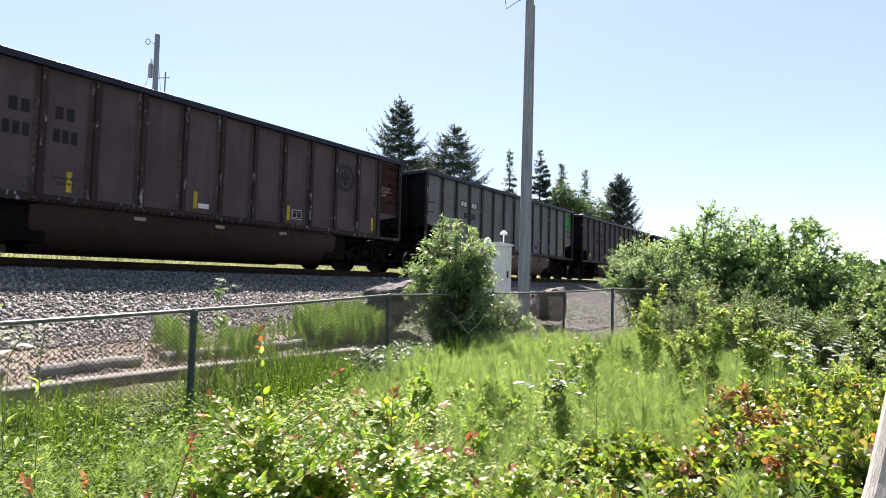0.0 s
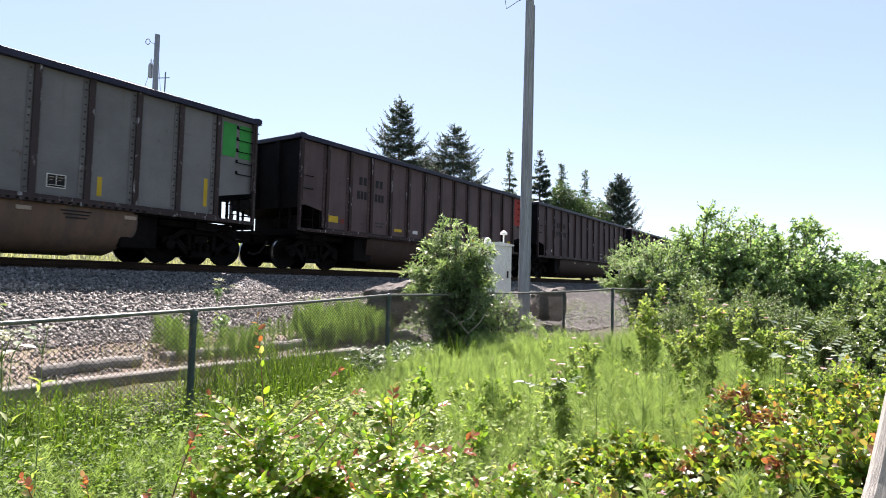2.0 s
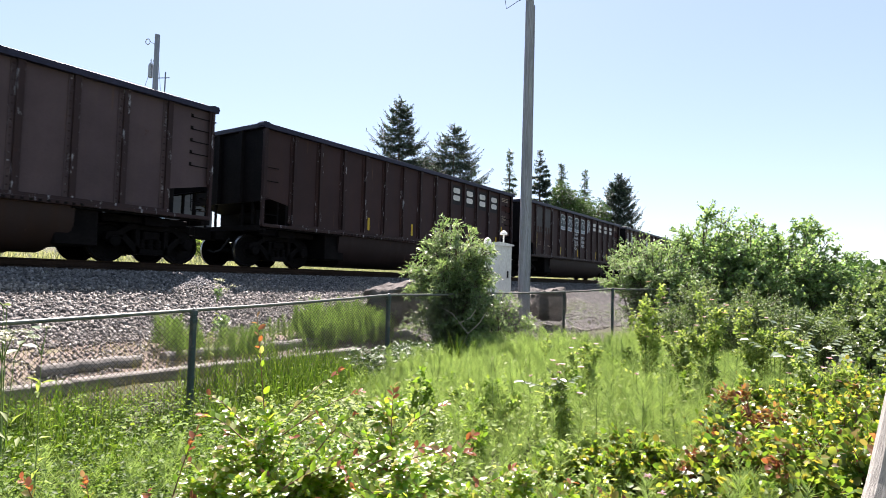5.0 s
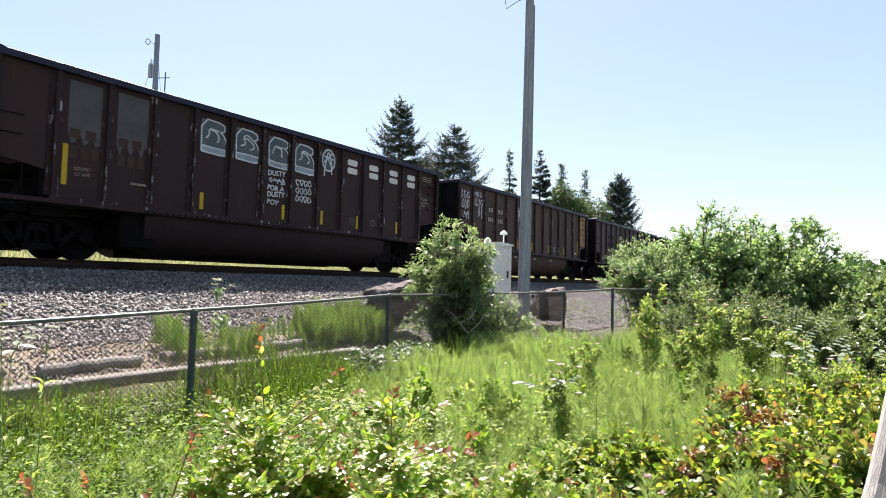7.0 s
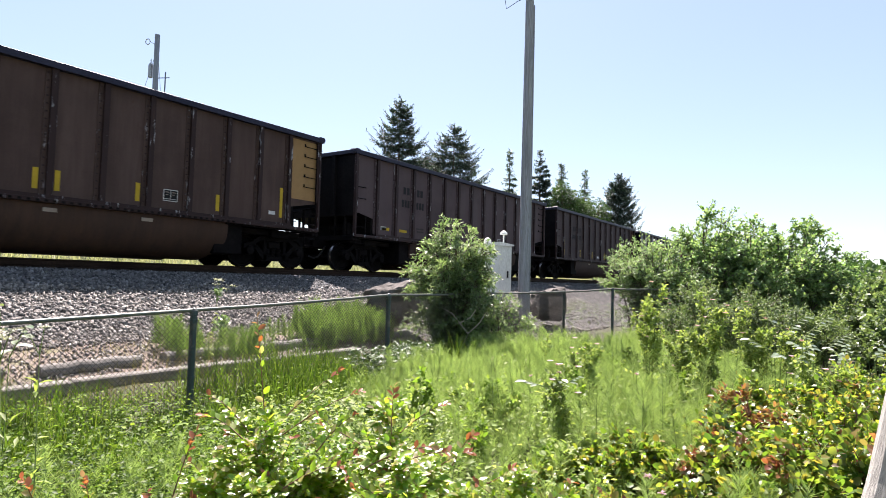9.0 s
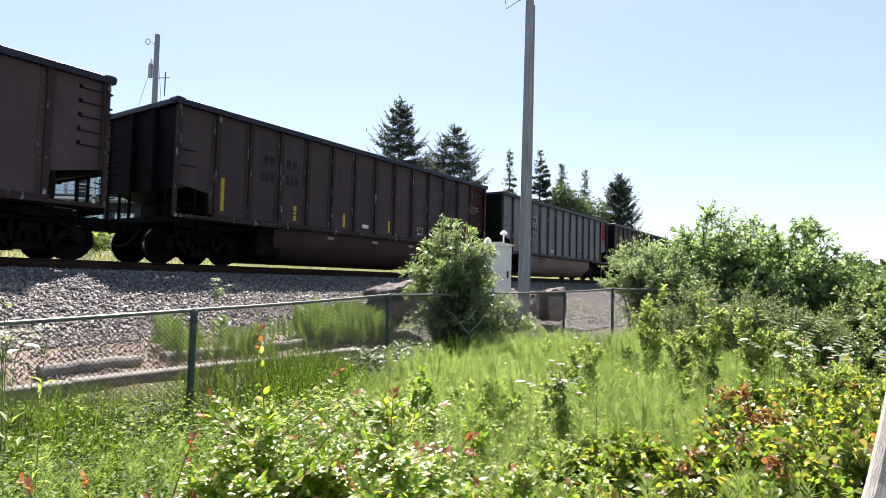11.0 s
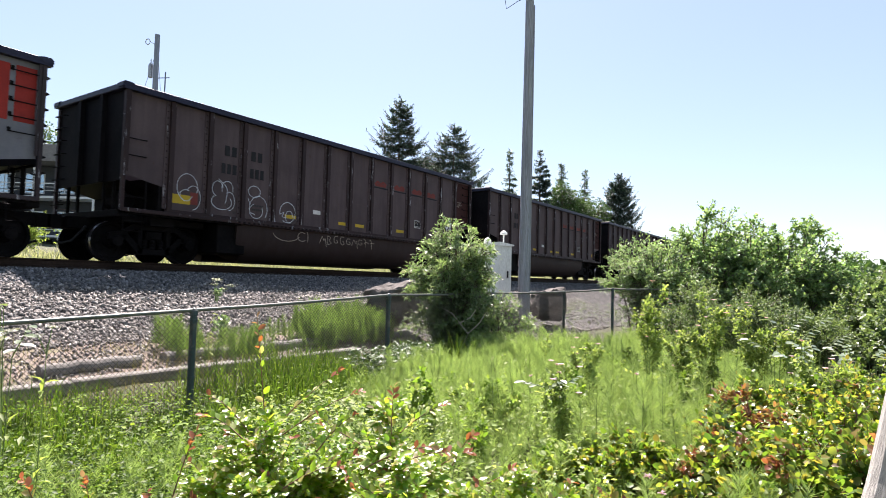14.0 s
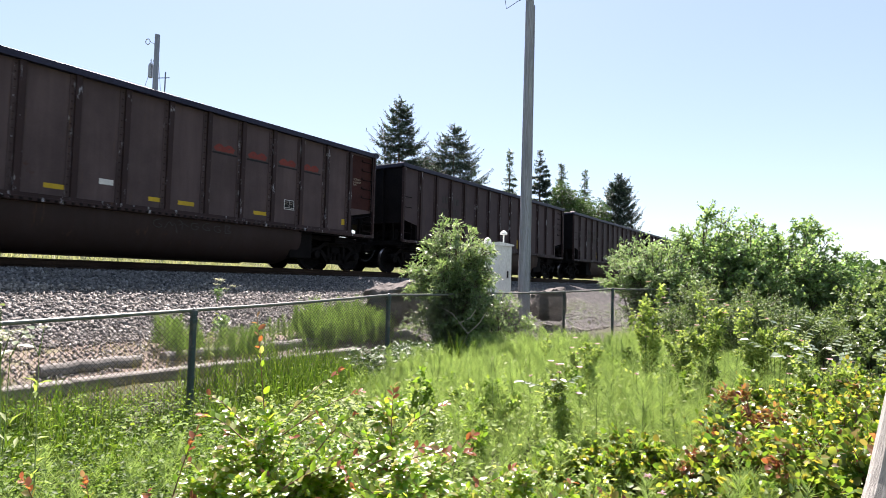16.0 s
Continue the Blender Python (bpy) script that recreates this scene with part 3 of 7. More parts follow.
pole = thing("utility_pole", pose(13.397, 6.694, 0.3), "tall silvered wooden utility pole with a conduit", "pole")
TOPV = Vector((-0.31, -0.19, 9.2))
part("shaft", wooden_pole((0, 0, 0), TOPV, 0.14, 0.1), M_POLEWOOD, pole)
bm = bmesh.new()
off = Vector((0.1, -0.125, 0))
tube(bm, [off * (0.9 - 0.25 * t) + TOPV * t for t in (0.0, 0.25, 0.5, 0.75, 0.9)], 0.034, 8)
part("conduit", bm, M_POLEWOOD, pole, "weathered grey conduit strip")
bm = bmesh.new()
arm0 = TOPV * 0.925
tube(bm, [arm0, arm0 + Vector((-0.3, 0.42, -0.02))], 0.025, 8)
tube(bm, [arm0 + Vector((-0.3, 0.42, 0.05)), arm0 + Vector((-0.3, 0.42, -0.1))], 0.03, 8)
part("side_arm", bm, M_METAL, pole, "dark metal side bracket")
bm = bmesh.new()
tube(bm, [arm0 + Vector((-0.3, 0.42, 0.3)), arm0 + Vector((-0.36, 0.52, -0.1)), arm0 + Vector((-0.3, 0.5, -0.32)), arm0 + Vector((-0.15, 0.25, -0.12)), arm0], 0.008, 6)
part("wire_loop", bm, M_BLACK, pole)

far_pole = thing("utility_pole", pose(15.05, 27.25, 1.9), "distant wooden utility pole with a transformer and antenna", "pole")
part("shaft", wooden_pole((0, 0, 0), (-0.1, -0.05, 11.1), 0.16, 0.115), M_FARPOLE, far_pole)
bm = bmesh.new()
lathe(bm, [(0.04, 0), (0.1, 0.03), (0.11, 0.1), (0.11, 0.62), (0.09, 0.68), (0.03, 0.7)], 14, "z", (-0.2, 0.22, 9.0))
part("transformer", bm, M_METAL, far_pole, "grey drum transformer")
bm = bmesh.new()
lathe(bm, [(0.022, 0), (0.03, 0.05), (0.02, 0.1), (0.03, 0.15), (0.015, 0.25)], 8, "z", (-0.2, 0.22, 9.7))
part("insulator", bm, M_METAL, far_pole)
bm = bmesh.new()
c = Vector((-0.35, 0.32, 10.75))
loop = [c + Vector((0.1 * math.cos(a) * 0.6, -0.1 * math.cos(a), 0.14 * math.sin(a))) for a in np.linspace(0, 2 * math.pi, 9)]
tube(bm, loop, 0.022, 6, False)
tube(bm, [c + Vector((0.06, -0.1, -0.02)), Vector((-0.1, -0.05, 10.6))], 0.014, 6)
part("antenna_loop", bm, M_METAL, far_pole)
bm = bmesh.new()
tube(bm, [(0.28, -0.25, 8.2), (0.28, -0.25, 9.35)], 0.03, 6)
tube(bm, [(-0.05, 0.0, 9.0), (0.42, -0.38, 9.1)], 0.022, 6)
part("crossarm", bm, M_FARPOLE, far_pole)
for xo in (0.2, -0.55):
    bm = bmesh.new()
    tube(bm, [(-0.05 + xo * 0.1, -0.05, 10.3), (xo, -xo * 0.9, 7.6)], 0.008, 5)
    part("stay_wire", bm, M_BLACK, far_pole)

# ---- signal cabinet ----
cab = thing("signal_cabinet", pose(14.944, 8.43, 0.9, 0, 0, -33), "white metal trackside equipment cabinet with domed vents", "cabinet")
bm = bmesh.new()
box(bm, -0.42, 0.42, -0.3, 0.3, 0, 1.72, 0.012)
part("body", bm, M_CABINET, cab)
bm = bmesh.new()
prism(bm, [(-0.47, 1.72), (0.47, 1.72), (0.47, 1.76), (0.0, 1.83), (-0.47, 1.76)], -0.35, 0.35)
part("roof", bm, M_CABINET, cab)
bm = bmesh.new()
box(bm, -0.37, 0.37, -0.318, -0.298, 0.08, 1.6, 0.006)
door = part("door", bm, M_CABINET, cab)
bm = bmesh.new()
box(bm, 0.26, 0.3, -0.35, -0.315, 0.8, 1.0, 0.004)
part("handle", bm, M_BLACK, door)
for dx, w in ((-0.3, 0.05), (-0.22, 0.04), (-0.16, 0.06)):
    bm = bmesh.new()
    box(bm, dx, dx + w, -0.322, -0.316, 1.46, 1.52)
    part("stencil_mark", bm, M_BLACK, door)
bm = bmesh.new()
box(bm, 0.418, 0.424, -0.22, -0.08, 0.9, 1.15)
part("warning_plate", bm, M_BLACK, cab)
bm = bmesh.new()
lathe(bm, [(0.1, 0), (0.11, 0.02), (0.11, 0.08), (0.08, 0.14), (0.03, 0.17), (0.005, 0.18)], 16, "z", (-0.22, 0.0, 1.78))
part("vent_dome", bm, M_CABINET, cab)
bm = bmesh.new()
lathe(bm, [(0.025, 0), (0.025, 0.3), (0.1, 0.31), (0.115, 0.34), (0.1, 0.38), (0.04, 0.43), (0.005, 0.44)], 16, "z", (0.36, 0.1, 1.76))
part("vent_mast", bm, M_CABINET, cab)

# ---- house behind the line ----
house = thing("house", pose(20.0, 50.6, 4.1, 0, 0, -56), "two-storey blue-grey house with white-railed balconies", "house")
bm = bmesh.new()
box(bm, -9, 9, 0, 9, -3.0, 5.6)
part("wall", bm, M_SIDING, house)
bm = bmesh.new()
prism(bm, [(-9.6, 5.5), (9.6, 5.5), (9.6, 5.75), (4.5, 6.7), (-4.5, 6.7), (-9.6, 5.75)], -2.2, 9.6)
part("roof", bm, M_ROOFING, house)
bm = bmesh.new()
box(bm, -9.65, 9.65, -2.26, -2.2, 5.45, 5.78)
part("fascia", bm, M_ROOFING, house)
for floor_z in (0.4, 3.3):
    bm = bmesh.new()
    box(bm, -9, 9, -1.9, 0, floor_z - 0.55, floor_z - 0.38)
    deck = part("balcony", bm, M_TRIM, house, "white-edged balcony deck")
    bm = bmesh.new()
    for zz in (0.05, 0.3, 0.55):
        box(bm, -9, 9, -1.92, -1.86, floor_z + zz - 0.04, floor_z + zz + (0.04 if zz > 0.5 else 0.0))
    part("railing", bm, M_TRIM, deck)
    for i in range(8):
        x = -8.2 + 2.35 * i
        bm = bmesh.new()
        box(bm, x - 0.75, x + 0.75, -0.05, 0.02, floor_z, floor_z + 1.55)
        win = part("window", bm, M_TRIM, house)
        for px in (-0.68, 0.04):
            bm = bmesh.new()
            box(bm, x + px, x + px + 0.64, -0.07, -0.05, floor_z + 0.08, floor_z + 1.47)
            part("pane", bm, M_GLASS, win)
for x in (-9, -4.5, 0, 4.5, 8.8):
    bm = bmesh.new()
    box(bm, x, x + 0.16, -1.95, -1.8, -3.0, 5.5)
    part("balcony_post", bm, M_TRIM, house)

# pale parked car glimpsed under the train
pc = thing("parked_car", pose(20.5, 41.0, 2.95, 0, 0, -30), "small white parked car on the road behind the line", "car")
bm = bmesh.new()
prism(bm, [(-2.1, 0.3), (2.1, 0.3), (2.15, 0.75), (1.4, 0.9), (0.8, 1.4), (-1.3, 1.42), (-2.0, 0.95), (-2.15, 0.6)], -0.85, 0.85)
part("body", bm, M_TRIM, pc)
bm = bmesh.new()
prism(bm, [(-1.75, 0.97), (1.2, 0.95), (0.76, 1.32), (-1.25, 1.34)], -0.87, 0.87)
part("side_window", bm, M_BLACK, pc)
for wx in (-1.3, 1.35):
    for wy in (-0.78, 0.78):
        bm = bmesh.new()
        lathe(bm, [(0.2, -0.11), (0.31, -0.1), (0.31, 0.1), (0.2, 0.11)], 18, "y", (wx, wy, 0.31))
        part("wheel", bm, M_BLACK, pc)

# ---- bleached log rail at the viewer's side ----
bm = bmesh.new()
lr0, lr1 = Vector((1.762, 0.118, 0.0)), Vector((1.914, -0.23, 1.74))
npt = 14
pts = [lr0.lerp(lr1, k / npt) + Vector((random.uniform(-0.004, 0.004), random.uniform(-0.004, 0.004), 0)) for k in range(npt + 1)]
tube(bm, [p - lr0 for p in pts], [0.075 - 0.012 * k / npt + random.uniform(-0.002, 0.002) for k in range(npt + 1)], 16)
log = part("log_post", bm, M_LOGWOOD, None)
log.location = lr0
tagged(log, "bleached grey log post with cracked grain leaning by the bushes", "post")
# ---- plants ----


def grow(height, radius, stems, twigs, per_twig, leaf_len, leaf_w, spread=0.8, low=0.25, squash=1.0, template=LEAF, lean=(0, 0), droop=0.0, seed=0, bare=0.02, arch=0.0, thick=0.009, flat=0.55, face=(0, 0, 1.0), level=1.0, tips=3):
    """Branch lines and leaf places of a shrub: stems fan out from the foot, twigs leave them, leaves sit along the twigs."""
    r = np.random.default_rng(seed)
    P = {"sa": [], "sb": [], "ra": [], "rb": []}
    lp, la, lu = [], [], []
    for _ in range(stems):
        a = r.uniform(0, 2 * np.pi)
        rad = radius * spread * np.sqrt(r.random())
        end = np.array([rad * np.cos(a) + lean[0] * height, rad * np.sin(a) * squash + lean[1] * height, height * (1 - 0.45 * (rad / radius) ** 2) * r.uniform(0.6, 1.02)])
        foot = np.array([0.12 * radius * r.normal(), 0.12 * radius * r.normal() * squash, 0.0])
        ctrl = foot * 0.4 + end * 0.6 + np.array([0, 0, 0.22 * height]) - np.array([end[0], end[1], 0]) * 0.25
        ts = np.linspace(0, 1, 7)[:, None]
        line = (1 - ts) ** 2 * foot + 2 * ts * (1 - ts) * ctrl + ts ** 2 * end
        line[-1, 2] -= arch * height
        r0 = thick * height * r.uniform(0.6, 1.1)
        for k in range(6):
            P["sa"].append(line[k]); P["sb"].append(line[k + 1])
            P["ra"].append(r0 * (1 - k / 7) + bare * 0.1); P["rb"].append(r0 * (1 - (k + 1) / 7) + bare * 0.08)
        for j in range(twigs + tips):
            t = (r.uniform(low, 1.0) if j < twigs else r.uniform(0.93, 1.0)) * 5.999
            k = int(t)
            p = line[k] + (line[k + 1] - line[k]) * (t - k)
            out = unit(np.array([p[0], p[1] / squash, 0.25 * radius]) + r.normal(size=3) * 0.45 * radius)
            tl = radius * r.uniform(0.14, 0.34)
            q = p + out * tl + np.array([0, 0, -droop * tl])
            P["sa"].append(p); P["sb"].append(q); P["ra"].append(r0 * 0.3); P["rb"].append(r0 * 0.12)
            n = max(2, int(per_twig * r.uniform(0.7, 1.3)))
            f = np.linspace(0.15, 1, n)[:, None]
            lp.append(p + (q - p) * f + r.normal(size=(n, 3)) * leaf_len * 0.25)
            la.append(unit((out + r.normal(size=(n, 3)) * 0.75 + np.array([0, 0, -droop])) * np.array([1, 1, level])))
            lu.append(np.array(face) + r.normal(size=(n, 3)) * flat)
    lp, la, lu = np.concatenate(lp), np.concatenate(la), np.concatenate(lu)
    keep = lp[:, 2] > 0.02
    lp, la, lu = lp[keep], la[keep], lu[keep]
    s = r.uniform(0.6, 1.15, len(lp))
    leaves = leaves_mesh("leaves", lp, la, lu, leaf_len * s, leaf_w * s, template)
    sv, sf = rods(P["sa"], P["sb"], np.array(P["ra"]), np.array(P["rb"]), 4)
    return raw_mesh("branchwork", sv, sf), leaves


def bush(name, x, y, label, category, leaf_mat, stem_mat, group="", sink=0.0, **kw):
    ob = thing(name, pose(x, y, float(land(x, y)) - sink), label, category, group)
    st, lv = grow(**kw)
    hang("branchwork", st, stem_mat, ob)
    hang("foliage", lv, leaf_mat, ob)
    return ob


# willow at the fence
willow = bush("willow_bush", 9.43, 6.2, "bushy young willow with narrow silvery-green leaves at the fence", "bush", M_WILLOW, M_BARK, sink=0.02, height=2.8, radius=0.95, stems=70, twigs=22, per_twig=15, leaf_len=0.1, leaf_w=0.03, spread=0.85, low=0.06, droop=0.25, seed=1)
for k, pts in enumerate((((-0.35, -0.5, 0.5), (-0.42, -0.62, 0.68), (-0.62, -0.42, 1.02), (-0.74, -0.3, 1.12)), ((-0.42, -0.62, 0.68), (-0.36, -0.82, 0.88), (-0.3, -0.92, 1.08)), ((-0.55, -0.5, 0.86), (-0.5, -0.72, 0.98), (-0.46, -0.8, 1.12)))):
    bm = bmesh.new()
    tube(bm, pts, [0.013 - 0.003 * i for i in range(len(pts))], 6)
    part("bare_twig", bm, M_DEADWOOD, willow, "pale leafless twig")
bush("willow_bush", 9.5, 6.1, "low willow regrowth around the foot of the bush", "bush", M_WILLOW, M_BARK, height=1.5, radius=0.92, stems=36, twigs=16, per_twig=12, leaf_len=0.09, leaf_w=0.03, spread=1.0, low=0.05, droop=0.2, seed=16)
bush("willow_bush", 10.35, 5.75, "low spreading willow with arching bare twigs at the fence", "bush", M_WILLOW, M_BARK, height=1.45, radius=0.72, stems=26, twigs=14, per_twig=11, leaf_len=0.085, leaf_w=0.027, spread=0.95, low=0.2, droop=0.3, seed=6)
# large thicket where the fence ends
for i, (x, y, h, rad, n, sd) in enumerate(((15.4, 4.05, 2.9, 1.25, 80, 2), (16.1, 3.05, 3.5, 1.35, 56, 3), (17.0, 1.95, 3.6, 1.5, 56, 4), (17.9, 1.05, 3.6, 1.15, 46, 5), (16.6, 2.2, 3.0, 1.4, 36, 15), (18.6, 0.3, 2.7, 1.1, 36, 17), (17.5, 1.3, 3.75, 0.7, 16, 18))):
    bush("broadleaf_thicket", x, y, "tall dense thicket of glossy mid-green broad leaves", "bush", M_SILVERLEAF if i < 1 else M_THICKET, M_BARK, "thickets by the fence", height=h, radius=rad, stems=n, twigs=20, per_twig=19, leaf_len=0.066 if i < 1 else 0.086, leaf_w=0.04 if i < 1 else 0.06, spread=0.95, low=0.03, seed=sd)
# grey-green bushes in front of it
for x, y, h, rad, sd in ((11.6, 2.15, 1.55, 0.75, 21), (12.2, 1.35, 1.5, 0.8, 22), (12.9, 0.6, 1.2, 0.8, 23)):
    bush("grey_green_bush", x, y, "fine-leaved grey-green bush in front of the thicket", "bush", M_SAGE, M_BARK, "grey bushes", height=h * 1.08, radius=rad * 1.1, stems=52, twigs=24, per_twig=15, leaf_len=0.05, leaf_w=0.024, spread=0.95, low=0.08, seed=sd, thick=0.004)
for x, y, h, rad, sd in ((20.6, -0.9, 1.95, 1.5, 31), (19.5, -1.6, 1.8, 1.4, 32), (23.5, -1.0, 2.25, 1.8, 33), (14.6, -0.5, 1.75, 0.9, 34), (13.4, -0.9, 1.5, 0.8, 35), (12.0, -1.0, 1.3, 0.8, 36)):
    bush("dark_bush", x, y, "dense dark green bush at the field's edge", "bush", M_SAGE, M_BARK, "dark bushes", height=h, radius=rad, stems=44, twigs=14, per_twig=12, leaf_len=0.1, leaf_w=0.065, spread=0.95, low=0.05, seed=sd)

# upright wild rose canes with pink flowers
SWAYING = []
ROSES = [(7.2, 1.95, 1.68, 0.4, 41), (6.5, 1.18, 1.5, 0.34, 42), (7.95, 0.87, 1.5, 0.42, 43), (4.78, 1.98, 0.92, 0.2, 44), (5.2, 0.75, 0.8, 0.25, 45), (8.6, 1.9, 1.1, 0.35, 46), (9.3, 0.6, 1.1, 0.4, 47), (6.9, 0.2, 1.0, 0.45, 48), (6.6, 2.5, 0.98, 0.24, 49)]
for x, y, h, rad, sd in ROSES:
    ob = bush("wild_rose", x, y, "upright wild rose canes with light green leaves and pink flowers", "plant", M_ROSELEAF, M_GREENSTEM, "wild roses", height=h, radius=max(0.24, rad * 0.78), stems=max(4, int(rad * 24)), twigs=30, per_twig=8, leaf_len=0.044, leaf_w=0.028, spread=0.66, low=0.3, seed=sd, thick=0.003, bare=0.01)
    SWAYING.append(ob)
    r = np.random.default_rng(sd + 500)
    for _ in range(5):
        a = r.uniform(0, 6.28)
        p = np.array([rad * 0.6 * np.cos(a), rad * 0.6 * np.sin(a), h * r.uniform(0.66, 1.0)])
        ang = np.arange(5) * 2 * np.pi / 5 + r.uniform(0, 1)
        ax = np.stack([np.cos(ang), np.sin(ang), np.full(5, 0.35)], -1)
        hang("flower", leaves_mesh("flower", np.repeat(p[None], 5, 0), ax, np.repeat([[0, 0, 1.0]], 5, 0), 0.034, 0.036, ROUND), M_PINK, ob, "pink five-petalled flower")

# small leafy sprouts standing in the field
r8 = np.random.default_rng(88)
SPROUTS = [(5.65, 2.25), (4.5, 1.75), (4.9, 2.6), (4.75, 2.95), (7.55, 2.1), (7.4, 3.1), (6.2, 3.2), (4.15, 1.05), (3.75, 1.25), (8.1, 4.1), (5.9, 1.4), (6.6, 2.4), (8.8, 2.9), (9.6, 2.2), (5.2, 3.3)]
SPROUTS += [(r8.uniform(3.2, 9.5), r8.uniform(0.9, 4.2)) for _ in range(34)]
for i, (x, y) in enumerate(SPROUTS):
    leaf = r8.uniform(0.045, 0.07)
    bush("leafy_sprout", x, y, "yellow-green leafy sprout standing among horsetails", "plant", M_ROSELEAF if i % 3 else M_FRESHWEED, M_GREENSTEM, "leafy sprouts", height=r8.uniform(0.45, 0.78), radius=r8.uniform(0.12, 0.24), stems=4, twigs=9, per_twig=5, leaf_len=leaf, leaf_w=leaf * 0.62, spread=0.8, low=0.3, template=OVAL, seed=700 + i, thick=0.004, bare=0.006, flat=0.4)

# glossy shrub before the camera, red new growth on its shoots


SUNWARD = np.array([-0.28, -0.26, 0.92])    # the leaves turn their faces up to the light


def shoot(ob, pts, leaf, red_from, seed, pairs):
    """A slender arching shoot with leaves on both sides and red young leaves at its tip."""
    r = np.random.default_rng(seed)
    pts = np.array(pts, float)
    n = len(pts) - 1
    v, fc = rods(pts[:-1], pts[1:], np.linspace(0.0026, 0.0016, n), np.linspace(0.0022, 0.0009, n), 5)
    hang("shoot", raw_mesh("shoot", v, fc), M_STEM, ob, "slender reddish new shoot")
    t = np.linspace(0.05, 1, pairs)
    seg = np.minimum((t * n).astype(int), n - 1)
    p = pts[seg] + (pts[seg + 1] - pts[seg]) * (t * n - seg)[:, None]
    d = unit(pts[seg + 1] - pts[seg])
    side = unit(np.cross(d, SUNWARD)) * np.where(np.arange(pairs) % 2, 1.0, -1.0)[:, None]
    ax = unit(d * 0.8 + side * 0.8 + r.normal(size=p.shape) * 0.3)
    up = SUNWARD + r.normal(size=p.shape) * 0.3
    s = leaf * (1.12 - 0.3 * t) * r.uniform(0.8, 1.2, pairs)
    young = t > red_from
    for mask, mat, nm in ((~young, M_GLOSSLEAF, "leaf_spray"), (young, M_TIPLEAF, "red_tip")):
        if mask.any():
            tagged(hang(nm, leaves_mesh(nm, p[mask], ax[mask], up[mask], s[mask], s[mask] * 0.6, OVAL), mat, ob), kind="stuff")


SHRUBS = [(1.5, 1.76, 1.12, 0.36, 36, 61), (1.71, 1.45, 1.1, 0.34, 34, 62), (1.9, 1.17, 0.97, 0.3, 30, 63), (1.34, 1.98, 0.93, 0.2, 18, 64), (1.12, 2.18, 0.84, 0.16, 10, 65), (1.55, 1.2, 0.98, 0.3, 30, 67), (1.36, 1.6, 0.94, 0.26, 26, 68), (2.02, 0.98, 0.86, 0.2, 16, 69)]
# foot and tip of the long shoots, how red they are, leaf count
LONG_SHOOTS = [(61, (1.485, 1.792, 0.939), (1.403, 1.777, 1.445), 0.72, 20), (61, (1.49, 1.778, 1.014), (1.587, 1.524, 1.259), 0.84, 22), (61, (1.514, 1.743, 1.004), (1.634, 1.463, 1.186), 0.82, 22),
               (61, (1.442, 1.847, 1.012), (1.353, 1.965, 1.145), 0.9, 16), (61, (1.367, 1.78, 1.012), (1.282, 1.896, 1.094), 0.85, 16), (61, (1.517, 1.564, 0.974), (1.587, 1.45, 1.109), 0.9, 18),
               (62, (1.745, 1.411, 0.952), (1.699, 1.366, 1.204), 0.7, 18), (62, (1.742, 1.411, 0.99), (1.853, 1.235, 1.139), 0.84, 20), (67, (1.75, 1.231, 0.904), (1.83, 1.106, 0.989), 0.8, 16)]
MORE_SHOOTS = [(67, (1.535, 1.363, 0.947), (1.666, 1.164, 1.034), 0.7, 20), (67, (1.589, 1.284, 0.953), (1.705, 1.108, 1.016), 0.75, 18), (68, (1.318, 1.506, 0.912), (1.381, 1.316, 1.006), 0.9, 18), (63, (1.879, 1.22, 0.905), (1.917, 1.153, 1.023), 0.6, 16),
               (64, (1.178, 1.896, 0.837), (1.213, 1.822, 1.07), 0.6, 16), (65, (1.027, 2.118, 0.75), (0.978, 2.091, 0.914), 0.6, 14), (65, (0.927, 2.266, 0.75), (0.862, 2.261, 0.903), 0.5, 14)]
for x, y, h, rad, n, sd in SHRUBS:
    ob = bush("glossy_shrub", x, y, "low shrub with small glossy green leaves and red shoot tips", "shrub", M_GLOSSLEAF, M_STEM, "glossy shrubs", height=h, radius=rad, stems=n, twigs=30, per_twig=16, leaf_len=0.034, leaf_w=0.0205, spread=0.95, low=0.4, template=OVAL, seed=sd, thick=0.003, bare=0.004, flat=0.25, face=SUNWARD, level=0.4)
    r = np.random.default_rng(sd + 900)
    for k in range(int(16 * rad) + 2):
        a = r.uniform(0, 6.28)
        q = rad * r.uniform(0.15, 0.8)
        b0 = np.array([q * np.cos(a), q * np.sin(a), h * (0.88 - 0.3 * (q / rad) ** 2)])
        d = np.array([0.8 * np.cos(a), 0.8 * np.sin(a), 0.5]) * r.uniform(0.12, 0.22)
        shoot(ob, [b0, b0 + d * 0.5, b0 + d + np.array([0, 0, 0.012])], 0.032, r.uniform(0.8, 1.05), sd * 10 + k, 22)
    base = np.array(ob.location)
    for k, (own, foot, tip, red, count) in enumerate(LONG_SHOOTS + MORE_SHOOTS):
        if own == sd:
            f, t = np.array(foot) - base, np.array(tip) - base
            shoot(ob, [f, f * 0.66 + t * 0.34 + np.array([0, 0, 0.014]), f * 0.33 + t * 0.67 + np.array([0, 0, 0.016]), t], 0.033, red, 1500 + k, count)

